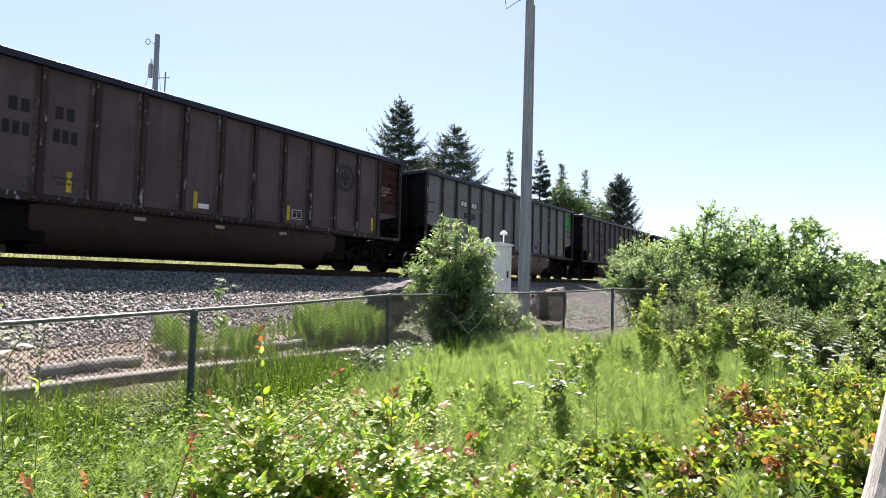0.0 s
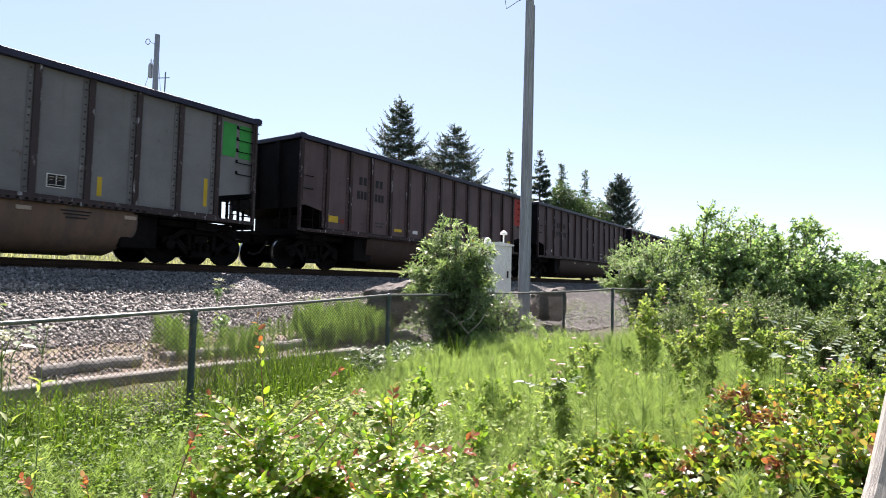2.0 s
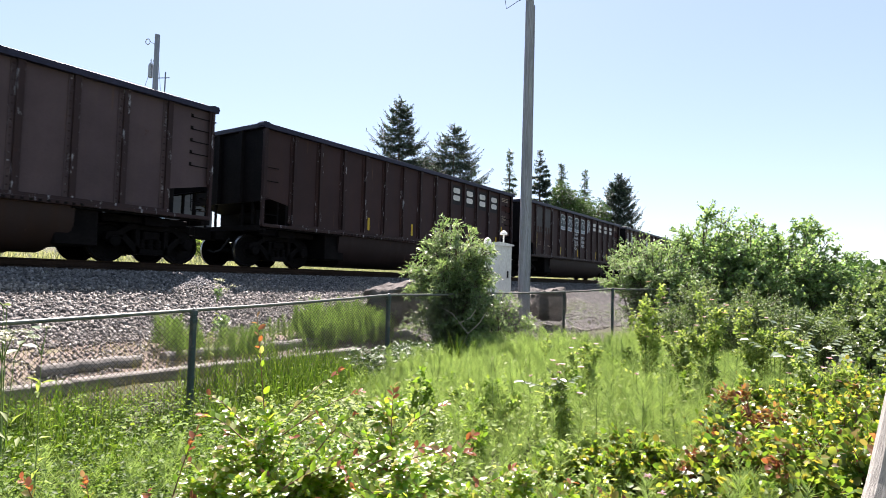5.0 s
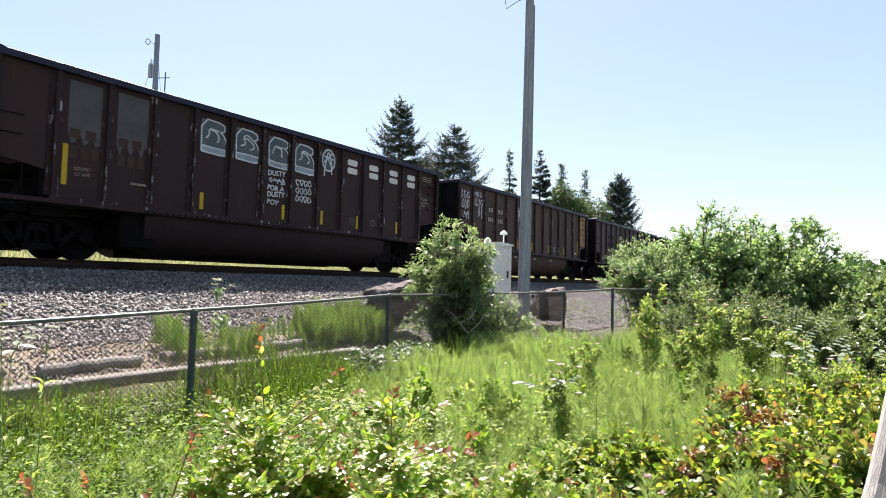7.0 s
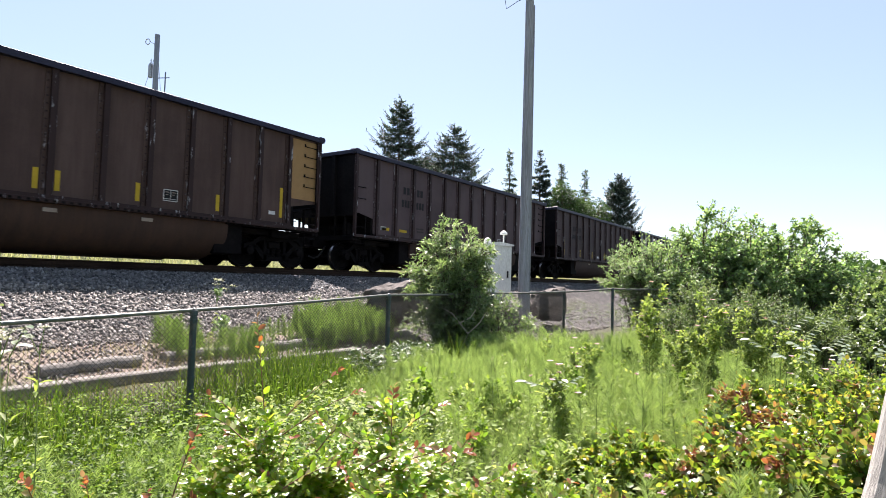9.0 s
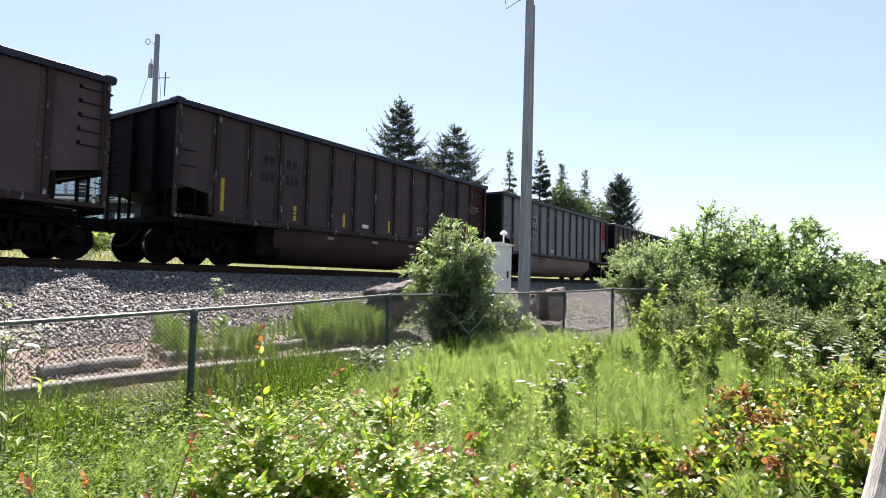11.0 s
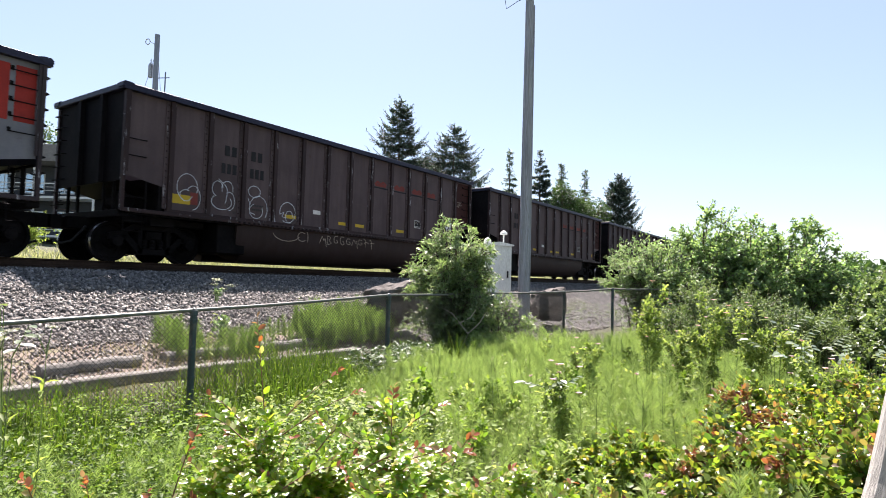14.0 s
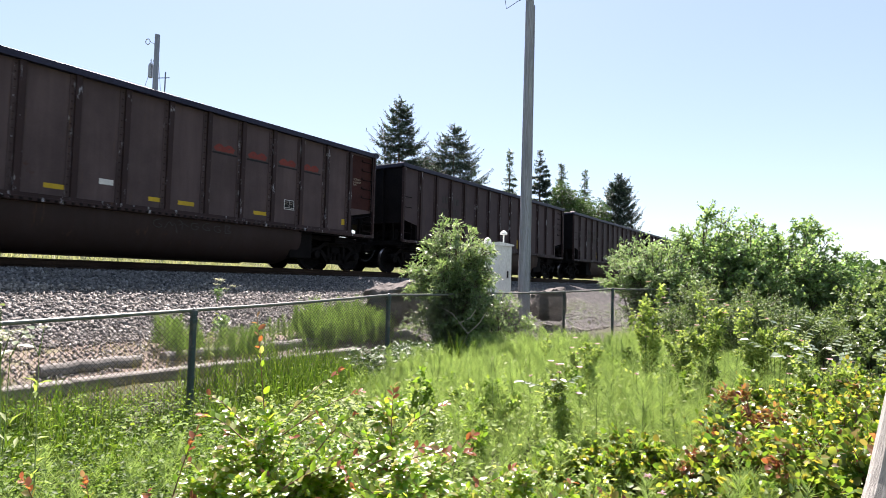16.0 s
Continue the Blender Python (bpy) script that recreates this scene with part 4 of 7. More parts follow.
# salal and mixed low leaves towards the log post
r5 = np.random.default_rng(5)
SALAL = [(3.3, 0.35, 0.72, 0.4), (3.0, 0.62, 0.62, 0.36), (3.7, 0.15, 0.85, 0.42), (3.9, 0.55, 0.85, 0.4), (4.5, 0.0, 0.98, 0.5), (4.6, 0.6, 0.85, 0.45), (5.3, 0.2, 0.9, 0.5), (3.5, -0.15, 0.85, 0.4), (4.2, 1.1, 0.65, 0.4), (3.2, 1.0, 0.5, 0.34), (5.6, -0.5, 1.0, 0.55), (6.3, -0.3, 0.95, 0.6), (6.2, 0.6, 0.8, 0.5), (7.4, -0.4, 0.95, 0.7), (3.45, 1.45, 0.42, 0.26), (3.35, 1.2, 0.46, 0.25), (3.75, 1.75, 0.4, 0.25), (4.3, 1.6, 0.4, 0.22)]
for i, (x, y, h, rad) in enumerate(SALAL):
    ob = bush("salal_plant", x, y, "low mass of rounded yellow-green leaves tinged with red", "shrub", M_SALAL, M_STEM, "salal clumps", height=h, radius=rad, stems=26, twigs=16, per_twig=9, leaf_len=0.047, leaf_w=0.039, spread=0.95, low=0.3, template=ROUND, seed=100 + i)
    if i in (2, 3, 4, 5, 6, 7, 9, 11):
        st, lv = grow(height=h * 1.02, radius=rad * 0.7, stems=5, twigs=6, per_twig=5, leaf_len=0.05, leaf_w=0.034, low=0.5, template=ROUND, seed=300 + i)
        hang("red_foliage", lv, M_REDLEAF, ob, "scatter of reddened leaves")

for i, (x, y, h, rad) in enumerate(((4.56, 0.5, 0.93, 0.26), (4.8, 0.68, 0.9, 0.22), (3.92, 0.76, 0.8, 0.16))):
    bush("reddened_plant", x, y, "low plant with pinkish-red turned leaves", "shrub", M_REDLEAF, M_STEM, "reddened plants", height=h, radius=rad, stems=8, twigs=12, per_twig=7, leaf_len=0.05, leaf_w=0.03, spread=0.9, low=0.45, template=ROUND, seed=330 + i, thick=0.004)


def blossom(x, y, z, size, seed):
    r = np.random.default_rng(seed)
    z0 = float(land(x, y))
    ob = thing("pink_flower", pose(x, y, z0), "small pink flower on a thin green stem", "flower", "pink flowers")
    v, fc = rods([(0, 0, 0)], [(0.01, 0, z - z0)], 0.003, 0.002, 5)
    hang("stem", raw_mesh("stem", v, fc), M_GREENSTEM, ob)
    n = 22
    a = r.uniform(0, 6.28, n)
    ax = np.stack([np.cos(a), np.sin(a), r.uniform(-0.1, 1.0, n)], -1)
    hang("petals", leaves_mesh("petals", np.repeat([[0.01, 0, z - z0]], n, 0), ax, np.repeat([[0, 0, 1.0]], n, 0), size, size * 0.4, LEAF), M_PINK, ob)


for i, (x, y, z) in enumerate(((3.13, 0.84, 0.62), (3.16, 0.78, 0.54), (4.72, 2.03, 0.9), (4.7, 2.0, 0.84), (6.34, 1.46, 0.78), (5.9, 1.7, 0.72), (7.0, 1.9, 1.0), (6.7, 0.35, 1.1), (5.4, 2.6, 0.66), (7.4, 2.9, 0.68))):
    blossom(x, y, z, 0.026, 600 + i)

# ---- herbs: horsetail, grass ----


def in_field(r, n, region):
    x0, x1, y0, y1 = region
    return r.uniform(x0, x1, n), r.uniform(y0, y1, n)


def uneven(x, y, seed):
    """A smooth uneven field from -1 to 1, made of a few crossing waves."""
    r = np.random.default_rng(seed)
    z = np.zeros_like(x)
    for _ in range(9):
        a, k = r.uniform(0, 6.28), r.uniform(0.8, 4.5)
        z = z + np.sin(k * (x * np.cos(a) + y * np.sin(a)) + r.uniform(0, 6.28))
    return np.clip(z / 4.2, -1, 1)


def horsetails(name, n, region, h0, h1, label, seed, whorls=11, rays=9, fine=0.0045, material=M_HORSETAIL, gaps=-0.45):
    r = np.random.default_rng(seed)
    x, y = in_field(r, n, region)
    lush = uneven(x, y, seed)
    keep = lush + r.normal(size=n) * 0.3 > gaps
    x, y, lush = x[keep], y[keep], lush[keep]
    n = len(x)
    h = r.uniform(h0, h1, n) * (0.88 + 0.2 * lush)
    foot = np.stack([x, y, land(x, y) - 0.02], -1)
    tilt = r.normal(size=(n, 2)) * 0.17
    top = foot + np.stack([tilt[:, 0] * h, tilt[:, 1] * h, h], -1)
    w = np.linspace(0.25, 0.99, whorls)
    wj = w[None, :, None] + r.normal(size=(n, whorls, rays)) * 0.5 / whorls
    reach = (0.15 * np.sin(np.pi * (0.2 + 0.66 * w)) ** 0.8)[None, :] * np.minimum(h[:, None] / 0.5, 1.2)
    ang = r.uniform(0, 6.28, (n, whorls, 1)) + np.arange(rays)[None, None] * 2 * np.pi / rays + r.normal(size=(n, whorls, rays)) * 0.4
    lift = 0.3 + 1.1 * w[None, :, None] ** 2 + r.normal(size=(n, whorls, rays)) * 0.5
    ax = np.stack([np.cos(ang), np.sin(ang), lift], -1)
    pos = foot[:, None, None] + (top - foot)[:, None, None] * wj[..., None]
    ln = np.repeat(reach[:, :, None], rays, axis=2) * r.uniform(0.35, 1.25, ang.shape)
    up = np.stack([-np.sin(ang), np.cos(ang), np.full(ang.shape, 0.4)], -1)
    me = leaves_mesh(name, pos.reshape(-1, 3), ax.reshape(-1, 3), up.reshape(-1, 3), ln.ravel(), fine, SLIVER)
    ob = tagged(hang(name, me, material, None), label, "horsetail", "", "stuff")
    sv, sf = rods(foot, top, 0.0036, 0.0012, 3)
    hang("horsetail_stems", raw_mesh("horsetail_stems", sv, sf), M_DARKSTEM if fine < 0.004 else M_GREENSTEM, ob)
    return ob


HT = "soft feathery bright green horsetail stems filling the field"
horsetails("horsetail_field", 260, (2.7, 5.0, 1.0, 3.6), 0.3, 0.75, HT, 71, 16, 16, 0.0028, M_HORSETAIL, -0.15)
horsetails("horsetail_field", 640, (4.6, 8.5, 0.6, 4.5), 0.3, 0.7, HT, 72, 13, 14, 0.0042, M_HORSETAIL, -0.15)
horsetails("horsetail_field", 230, (6.5, 9.6, 4.3, 5.35), 0.4, 0.68, HT, 79, 12, 13, 0.005, M_HORSETAIL, -0.6)
horsetails("horsetail_field", 1300, (8.0, 12.8, 0.4, 5.0), 0.38, 0.7, HT, 73, 11, 12, 0.006, M_HORSETAIL, -0.3)
horsetails("horsetail_field", 230, (1.4, 4.0, 2.6, 4.4), 0.2, 0.42, HT, 74, 10, 10, 0.004, M_HORSETAIL, 0.0)
horsetails("horsetail_field", 60, (2.7, 4.6, 0.1, 1.1), 0.55, 0.92, "feathery horsetails standing among broad leaves", 76, 18, 18, 0.0024)
horsetails("horsetail_bank", 620, (4.9, 10.2, 7.8, 8.7), 0.35, 0.64, "feathery horsetail growing over the logs behind the fence", 75, 12, 14, 0.006, M_BANKTAIL, -0.1)
horsetails("horsetail_bank", 170, (7.6, 10.2, 7.9, 8.6), 0.5, 0.8, "taller horsetail clump behind the fence", 77, 12, 14, 0.006, M_BANKTAIL)
horsetails("horsetail_tall", 55, (3.6, 7.0, 0.6, 2.8), 0.65, 0.98, "tall single horsetails standing above the field", 78, 18, 16, 0.003)


def grass(name, n, region, h0, h1, label, material, seed, width=0.008, bend=0.35):
    r = np.random.default_rng(seed)
    x, y = in_field(r, n, region)
    clump = 0.85 + 0.4 * uneven(x * 1.4, y * 1.4, seed)
    pos = np.stack([x, y, land(x, y) - 0.02], -1)
    a = r.uniform(0, 6.28, n)
    ax = np.stack([np.cos(a) * bend, np.sin(a) * bend, np.ones(n)], -1) + r.normal(size=(n, 3)) * 0.12
    up = np.stack([-np.cos(a), -np.sin(a), np.full(n, 0.3)], -1)
    me = leaves_mesh(name, pos, ax, up, r.uniform(h0, h1, n) * clump, width, BLADE)
    return tagged(hang(name, me, material, None), label, "grass", "", "stuff")


grass("tall_grass", 10000, (0.8, 9.2, 4.9, 6.95), 0.28, 0.66, "tall tangled green grass along the fence", M_TALLGRASS, 81, 0.0085, 0.2)
grass("tall_grass", 7000, (1.4, 6.5, 3.4, 5.2), 0.15, 0.42, "green grass and weeds in the field", M_TALLGRASS, 82, 0.006, 0.25)
grass("field_grass", 9000, (4.0, 14, -1.0, 5.4), 0.2, 0.45, "green grass among the horsetails", M_GRASS, 83)
grass("dry_grass", 2600, (0.8, 6.5, 6.6, 8.8), 0.12, 0.38, "sparse straw-coloured grass at the bank's foot", M_DRYGRASS, 84, 0.004)
grass("verge_grass", 40000, (-2, 60, 17.6, 26), 0.3, 0.75, "pale green verge grass beyond the track", M_VERGE, 85, 0.025)
grass("verge_grass_dry", 14000, (-2, 60, 18.2, 23), 0.3, 0.8, "bleached pale verge grass beyond the track", M_VERGE_DRY, 86, 0.02)


# broad weeds low in the left of the field
def weeds(name, n, region, size, h, material, label, seed):
    r = np.random.default_rng(seed)
    x, y = in_field(r, n, region)
    k = 7
    pos = np.repeat(np.stack([x, y, land(x, y)], -1)[:, None], k, 1) + np.stack([r.normal(size=(n, k)) * 0.05, r.normal(size=(n, k)) * 0.05, r.uniform(0.1, 1, (n, k)) * h], -1)
    a = r.uniform(0, 6.28, (n, k))
    ax = np.stack([np.cos(a), np.sin(a), r.uniform(-0.1, 0.6, (n, k))], -1)
    up = np.array([0, 0, 1.0]) + r.normal(size=(n, k, 3)) * 0.35
    s = size * r.uniform(0.5, 1.2, n * k)
    me = leaves_mesh(name, pos.reshape(-1, 3), ax.reshape(-1, 3), up.reshape(-1, 3), s, s * 0.55, LEAF)
    return tagged(hang(name, me, material, None), label, "weeds", "", "stuff")


weeds("leafy_weeds", 2600, (1.4, 6.0, 2.8, 6.2), 0.05, 0.26, M_TALLGRASS, "low broad-leaved weeds among the grass", 91)
weeds("leafy_weeds", 3400, (1.2, 4.4, 2.5, 4.9), 0.034, 0.2, M_FRESHWEED, "mat of small bright green weed leaves", 95)
weeds("leafy_weeds", 420, (2.0, 6.2, 4.2, 6.3), 0.05, 0.42, M_FRESHWEED, "taller light green weeds scattered in the grass", 96)
weeds("leafy_weeds", 1900, (3.2, 9.0, 0.4, 4.5), 0.06, 0.42, M_ROSELEAF, "leafy weeds standing among the horsetails", 92)
weeds("fence_weeds", 420, (6.4, 8.0, 5.4, 6.2), 0.07, 0.5, M_BROADLEAF, "leafy weeds against the fence post", 93)
weeds("bank_weeds", 140, (14.5, 22, 5.0, 8.5), 0.09, 0.5, M_SAGE, "weeds on the gravel beyond the fence", 94)


# white-flowered umbels
def umbel(x, y, h, heads, size, seed, label):
    r = np.random.default_rng(seed)
    ob = thing("white_umbel_flower", pose(x, y, float(land(x, y))), label, "flower", "white umbels")
    SWAYING.append(ob)
    top = np.array([r.normal() * 0.03, r.normal() * 0.03, h])
    A, B = [np.zeros(3)], [top * 0.85]
    pos, ax = [], []
    for _ in range(heads):
        c = top + np.array([r.normal() * size * 1.3, r.normal() * size * 1.3, r.uniform(-0.12, 0.02) * h])
        A.append(top * 0.8)
        B.append(c)
        pos, ax = [], []
        for _ in range(40):
            q = c + np.array([r.normal() * size * 0.45, r.normal() * size * 0.45, r.normal() * size * 0.1])
            pos.append(q)
            ax.append(r.normal(size=3) * np.array([1, 1, 0.4]))
        tagged(hang("flower_head", leaves_mesh("flower_head", pos, ax, np.repeat([[0, 0, 1.0]], len(pos), 0), size * 0.28, size * 0.22, ROUND), M_UMBEL, ob, "flat white flower cluster"), kind="stuff")
    v, fc = rods(A, B, 0.004, 0.002, 4)
    hang("stem", raw_mesh("stem", v, fc), M_GREENSTEM, ob)
    lp = np.stack([r.normal(size=14) * 0.06, r.normal(size=14) * 0.06, r.uniform(0.1, 0.7, 14) * h], -1)
    for q, d in zip(lp, r.normal(size=(14, 3)) + np.array([0, 0, 0.3])):
        hang("leaf", leaves_mesh("leaf", [q], [d], [(0, 0, 1.0)], 0.1, 0.03), M_ROSELEAF, ob)


UL = "tall weed with flat white flower clusters"
umbel(4.85, 7.0, 1.42, 6, 0.065, 1, UL)
umbel(1.42, 4.15, 1.24, 5, 0.075, 2, UL)
umbel(1.62, 4.05, 1.3, 2, 0.04, 12, UL)


def pale_shrub(x, y, h, leaf, n, seed):
    """An arching shrub whose broad leaves lie flat and shine in the sun."""
    r = np.random.default_rng(seed)
    ob = thing("broad_leaved_shrub", pose(x, y, float(land(x, y))), "arching shrub with broad pale shining leaves in flat tiers", "shrub", "pale-leaved shrubs")
    SWAYING.append(ob)
    A, B = [], []
    for k in range(n):
        a = r.uniform(0, 6.28)
        mid = np.array([0.06 * np.cos(a), 0.06 * np.sin(a), h * r.uniform(0.55, 0.85)])
        end = mid + np.array([0.2 * np.cos(a), 0.2 * np.sin(a), h * r.uniform(0.05, 0.16)])
        A += [np.zeros(3), mid]
        B += [mid, end]
        for j in range(6):
            q = mid + (end - mid) * (0.25 + 0.75 * j / 5)
            b = a + (0.9 if j % 2 else -0.9) * (1 - j / 7) + r.normal() * 0.2
            s = leaf * r.uniform(0.75, 1.15)
            hang("leaf", leaves_mesh("leaf", [q], [(np.cos(b), np.sin(b), -0.12)], [SUNWARD + r.normal(size=3) * 0.16], s, s * 0.5, OVAL), M_PALELEAF, ob)
    v, fc = rods(A, B, 0.005, 0.0025, 4)
    hang("stem", raw_mesh("stem", v, fc), M_GREENSTEM, ob)


for i, (x, y, h, n) in enumerate(((7.37, 0.62, 1.34, 3), (7.3, 0.4, 1.26, 4), (7.61, 0.29, 1.28, 3), (7.2, 0.5, 1.12, 2), (8.07, -0.05, 1.28, 3), (8.2, -0.26, 1.24, 3))):
    pale_shrub(x, y, h, 0.105, n, 40 + i)
pale_shrub(1.72, 4.85, 1.5, 0.1, 3, 58)
bush("leafy_sprout", 4.85, 6.98, "tall weed with a light green leafy top at the fence", "plant", M_SILVERLEAF, M_GREENSTEM, "leafy sprouts", height=1.45, radius=0.16, stems=3, twigs=7, per_twig=5, leaf_len=0.07, leaf_w=0.035, spread=0.7, low=0.82, seed=790, thick=0.003, bare=0.005)
for i, (x, y, h, n) in enumerate(((3.62, 0.52, 0.62, 4), (2.92, 1.2, 0.52, 3), (4.92, 2.16, 0.8, 3))):
    pale_shrub(x, y, h, 0.08, n, 60 + i)

# ---- trees beyond the line ----


def conifer(x, y, h, rad, seed, label, material, gap=0.9, boughs=7, droop=0.3, lift=0.42, ragged=0.35, bare=0.06, leaf=0.3, full=2.0, step=0.1):
    """A conifer: whorls of boughs that sag and turn up at the tips, with side branchlets, all brushed with needles."""
    r = np.random.default_rng(seed)
    ob = thing("conifer_tree", pose(x, y, float(land(x, y))), label, "tree", "conifers behind the line")
    bm = bmesh.new()
    tube(bm, [(0.003 * h * math.sin(k * 0.7), 0, h * k / 8) for k in range(9)], [0.017 * h * (1 - k / 8.3) for k in range(9)], 10)
    part("trunk", bm, M_BARK, ob)
    A, B, R = [], [], []
    pos, ax, up, ln = [], [], [], []

    def limb(start, d, L, sag, rise, wood):
        n = max(4, int(L / step))
        t = np.linspace(0.08, 1, n)
        pts = start + np.outer(L * t, d)
        pts[:, 2] += -sag * L * t + rise * L * t ** 2.8
        tan = unit(np.gradient(pts, axis=0))
        half = n // 2
        A.extend((start, pts[half]))
        B.extend((pts[half], pts[-1]))
        R.extend((wood, wood * 0.6))
        for _ in range(3):
            pos.append(pts + r.normal(size=(n, 3)) * 0.03)
            ax.append(tan * 0.9 + r.normal(size=(n, 3)) * np.array([0.6, 0.6, 0.45]))
            up.append(np.array([0, 0, 1.0]) + r.normal(size=(n, 3)) * 0.5)
            ln.append(leaf * r.uniform(0.6, 1.2, n) * (1.15 - 0.5 * t))
        return pts

    z = bare * h
    while z < h * 0.99:
        f = 1 - z / h
        env = rad * min(1.0, (f * full) ** 0.85) * r.uniform(0.82, 1.08)
        turn = r.uniform(0, 6.28)
        for b in range(boughs):
            if r.random() < 0.12:
                continue
            a = turn + (b + r.uniform(-0.35, 0.35)) * 6.283 / boughs
            L = max(0.3, env * r.uniform(1 - ragged, 1.1))
            d = np.array([np.cos(a), np.sin(a), 0.0])
            sag, rise = droop * r.uniform(0.6, 1.3), lift * r.uniform(0.7, 1.3)
            pts = limb(np.array([0, 0, z + r.uniform(-0.3, 0.3) * gap]), d, L, sag, rise, 0.04)
            if L > 1.0:
                for q in (0.3, 0.45, 0.6, 0.75):
                    p = pts[int(q * (len(pts) - 1))]
                    for side in (-0.75, 0.75):
                        b2 = a + side + r.normal() * 0.15
                        limb(p, np.array([np.cos(b2), np.sin(b2), r.uniform(-0.28, 0.16)]), L * 0.42 * (1.15 - q) * r.uniform(0.7, 1.2), sag * 0.4, rise * 0.8, 0.018)
        z += gap * r.uniform(0.75, 1.25) * (0.45 + 0.7 * f)
    sv, sf = rods(A, B, np.array(R), np.array(R) * 0.6, 4)
    hang("branchwork", raw_mesh("branchwork", sv, sf), M_BARK, ob)
    ln = np.concatenate(ln)
    hang("crown", leaves_mesh("crown", np.concatenate(pos), np.concatenate(ax), np.concatenate(up), ln, ln * 0.3, SPRAY), material, ob)
    return ob


def round_tree(x, y, h, rad, seed, label, leaf=0.34, n=130):
    ob = thing("broadleaf_tree", pose(x, y, float(land(x, y))), label, "tree", "broadleaf trees behind the line")
    bm = bmesh.new()
    tube(bm, [(0, 0, h * 0.7 * k / 5) for k in range(6)], [0.025 * h * (1 - k / 7) for k in range(6)], 10)
    part("trunk", bm, M_BARK, ob)
    r = np.random.default_rng(seed)
    pos, ax = [], []
    A, B = [], []
    for _ in range(n):
        v = unit(r.normal(size=3)) * r.random() ** 0.4
        c = np.array([v[0] * rad, v[1] * rad, h * 0.6 + v[2] * h * 0.38])
        A.append((0, 0, h * 0.35 + 0.25 * max(0.0, c[2] - h * 0.4)))
        B.append(c)
        m = 60
        q = unit(r.normal(size=(m, 3))) * (rad * 0.26 * r.random((m, 1)) ** 0.5)
        pos.append(c + q * np.array([1, 1, 0.75]))
        ax.append(q + r.normal(size=(m, 3)) * rad * 0.12)
    pos, ax = np.concatenate(pos), np.concatenate(ax)
    s = leaf * r.uniform(0.6, 1.2, len(pos))
    sv, sf = rods(A, B, 0.07, 0.02, 4)
    hang("branchwork", raw_mesh("branchwork", sv, sf), M_BARK, ob)
    hang("crown", leaves_mesh("crown", pos, ax, np.array([0, 0, 1.0]) + r.normal(size=pos.shape) * 0.6, s, s * 0.7, LEAF), M_BROADLEAF, ob)
    return ob


FIR = "tall dark green fir with layered drooping boughs"
conifer(46.4, 37.5, 17.7, 5.2, 201, FIR, M_NEEDLE, 0.98, 9, 0.32, 0.56, 0.35, 0.04, 0.32, 1.9)
conifer(49.6, 32.9, 15.4, 5.8, 202, FIR, M_NEEDLE, 0.98, 9, 0.28, 0.54, 0.35, 0.04, 0.32, 1.9)
conifer(52.0, 38.0, 12.8, 5.6, 209, FIR, M_NEEDLE, 0.95, 9, 0.26, 0.44, 0.35, 0.03, 0.36, 2.4)
SPIRE = "slender distant conifer behind the railway"
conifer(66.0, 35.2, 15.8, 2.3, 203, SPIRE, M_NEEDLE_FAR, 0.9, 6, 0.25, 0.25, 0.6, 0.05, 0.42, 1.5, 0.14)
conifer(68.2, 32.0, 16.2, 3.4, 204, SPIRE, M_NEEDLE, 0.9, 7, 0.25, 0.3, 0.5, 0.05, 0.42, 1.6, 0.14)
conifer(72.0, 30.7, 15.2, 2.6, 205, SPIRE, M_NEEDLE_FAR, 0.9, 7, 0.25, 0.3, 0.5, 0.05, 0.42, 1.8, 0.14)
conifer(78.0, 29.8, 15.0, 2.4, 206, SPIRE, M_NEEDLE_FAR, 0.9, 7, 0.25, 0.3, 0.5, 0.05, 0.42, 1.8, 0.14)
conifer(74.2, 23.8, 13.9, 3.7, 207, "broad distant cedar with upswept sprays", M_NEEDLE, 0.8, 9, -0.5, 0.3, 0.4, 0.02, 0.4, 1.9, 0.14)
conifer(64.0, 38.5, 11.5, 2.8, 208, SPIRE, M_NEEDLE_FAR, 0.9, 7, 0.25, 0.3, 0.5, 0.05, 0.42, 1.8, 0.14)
RT = "rounded bright green broadleaf tree behind the railway"
round_tree(70.2, 29.4, 12.2, 3.1, 211, RT, 0.26, 190)
round_tree(71.0, 27.0, 11.1, 3.2, 212, RT, 0.26, 190)
round_tree(66.0, 33.0, 9.0, 3.0, 213, RT)
round_tree(62.0, 36.0, 9.0, 3.2, 214, RT)
# low trees beside the house, seen between the cars
round_tree(30.5, 63.5, 12.5, 3.4, 215, "leafy tree behind the house", 0.3, 70)
round_tree(25.2, 68.4, 13.2, 3.6, 217, "leafy tree behind the house", 0.3, 90)
round_tree(23.0, 71.5, 13.4, 3.2, 218, "leafy tree behind the house", 0.3, 80)
round_tree(15.5, 66.0, 9.5, 3.2, 216, "leafy tree behind the house", 0.3, 60)
for i, (x, y) in enumerate(((12.4, 33.5), (15.0, 32.4), (17.4, 31.2), (20.0, 30.2), (23.5, 30.5), (31.0, 30.0), (37.0, 29.0), (44.0, 28.0))):
    bush("garden_hedge", x, y, "low bright green hedge beyond the track", "hedge", M_ROSELEAF, M_BARK, "hedges beyond the track", height=1.7, radius=1.5, stems=30, twigs=10, per_twig=9, leaf_len=0.14, leaf_w=0.09, spread=1.0, low=0.05, seed=400 + i)

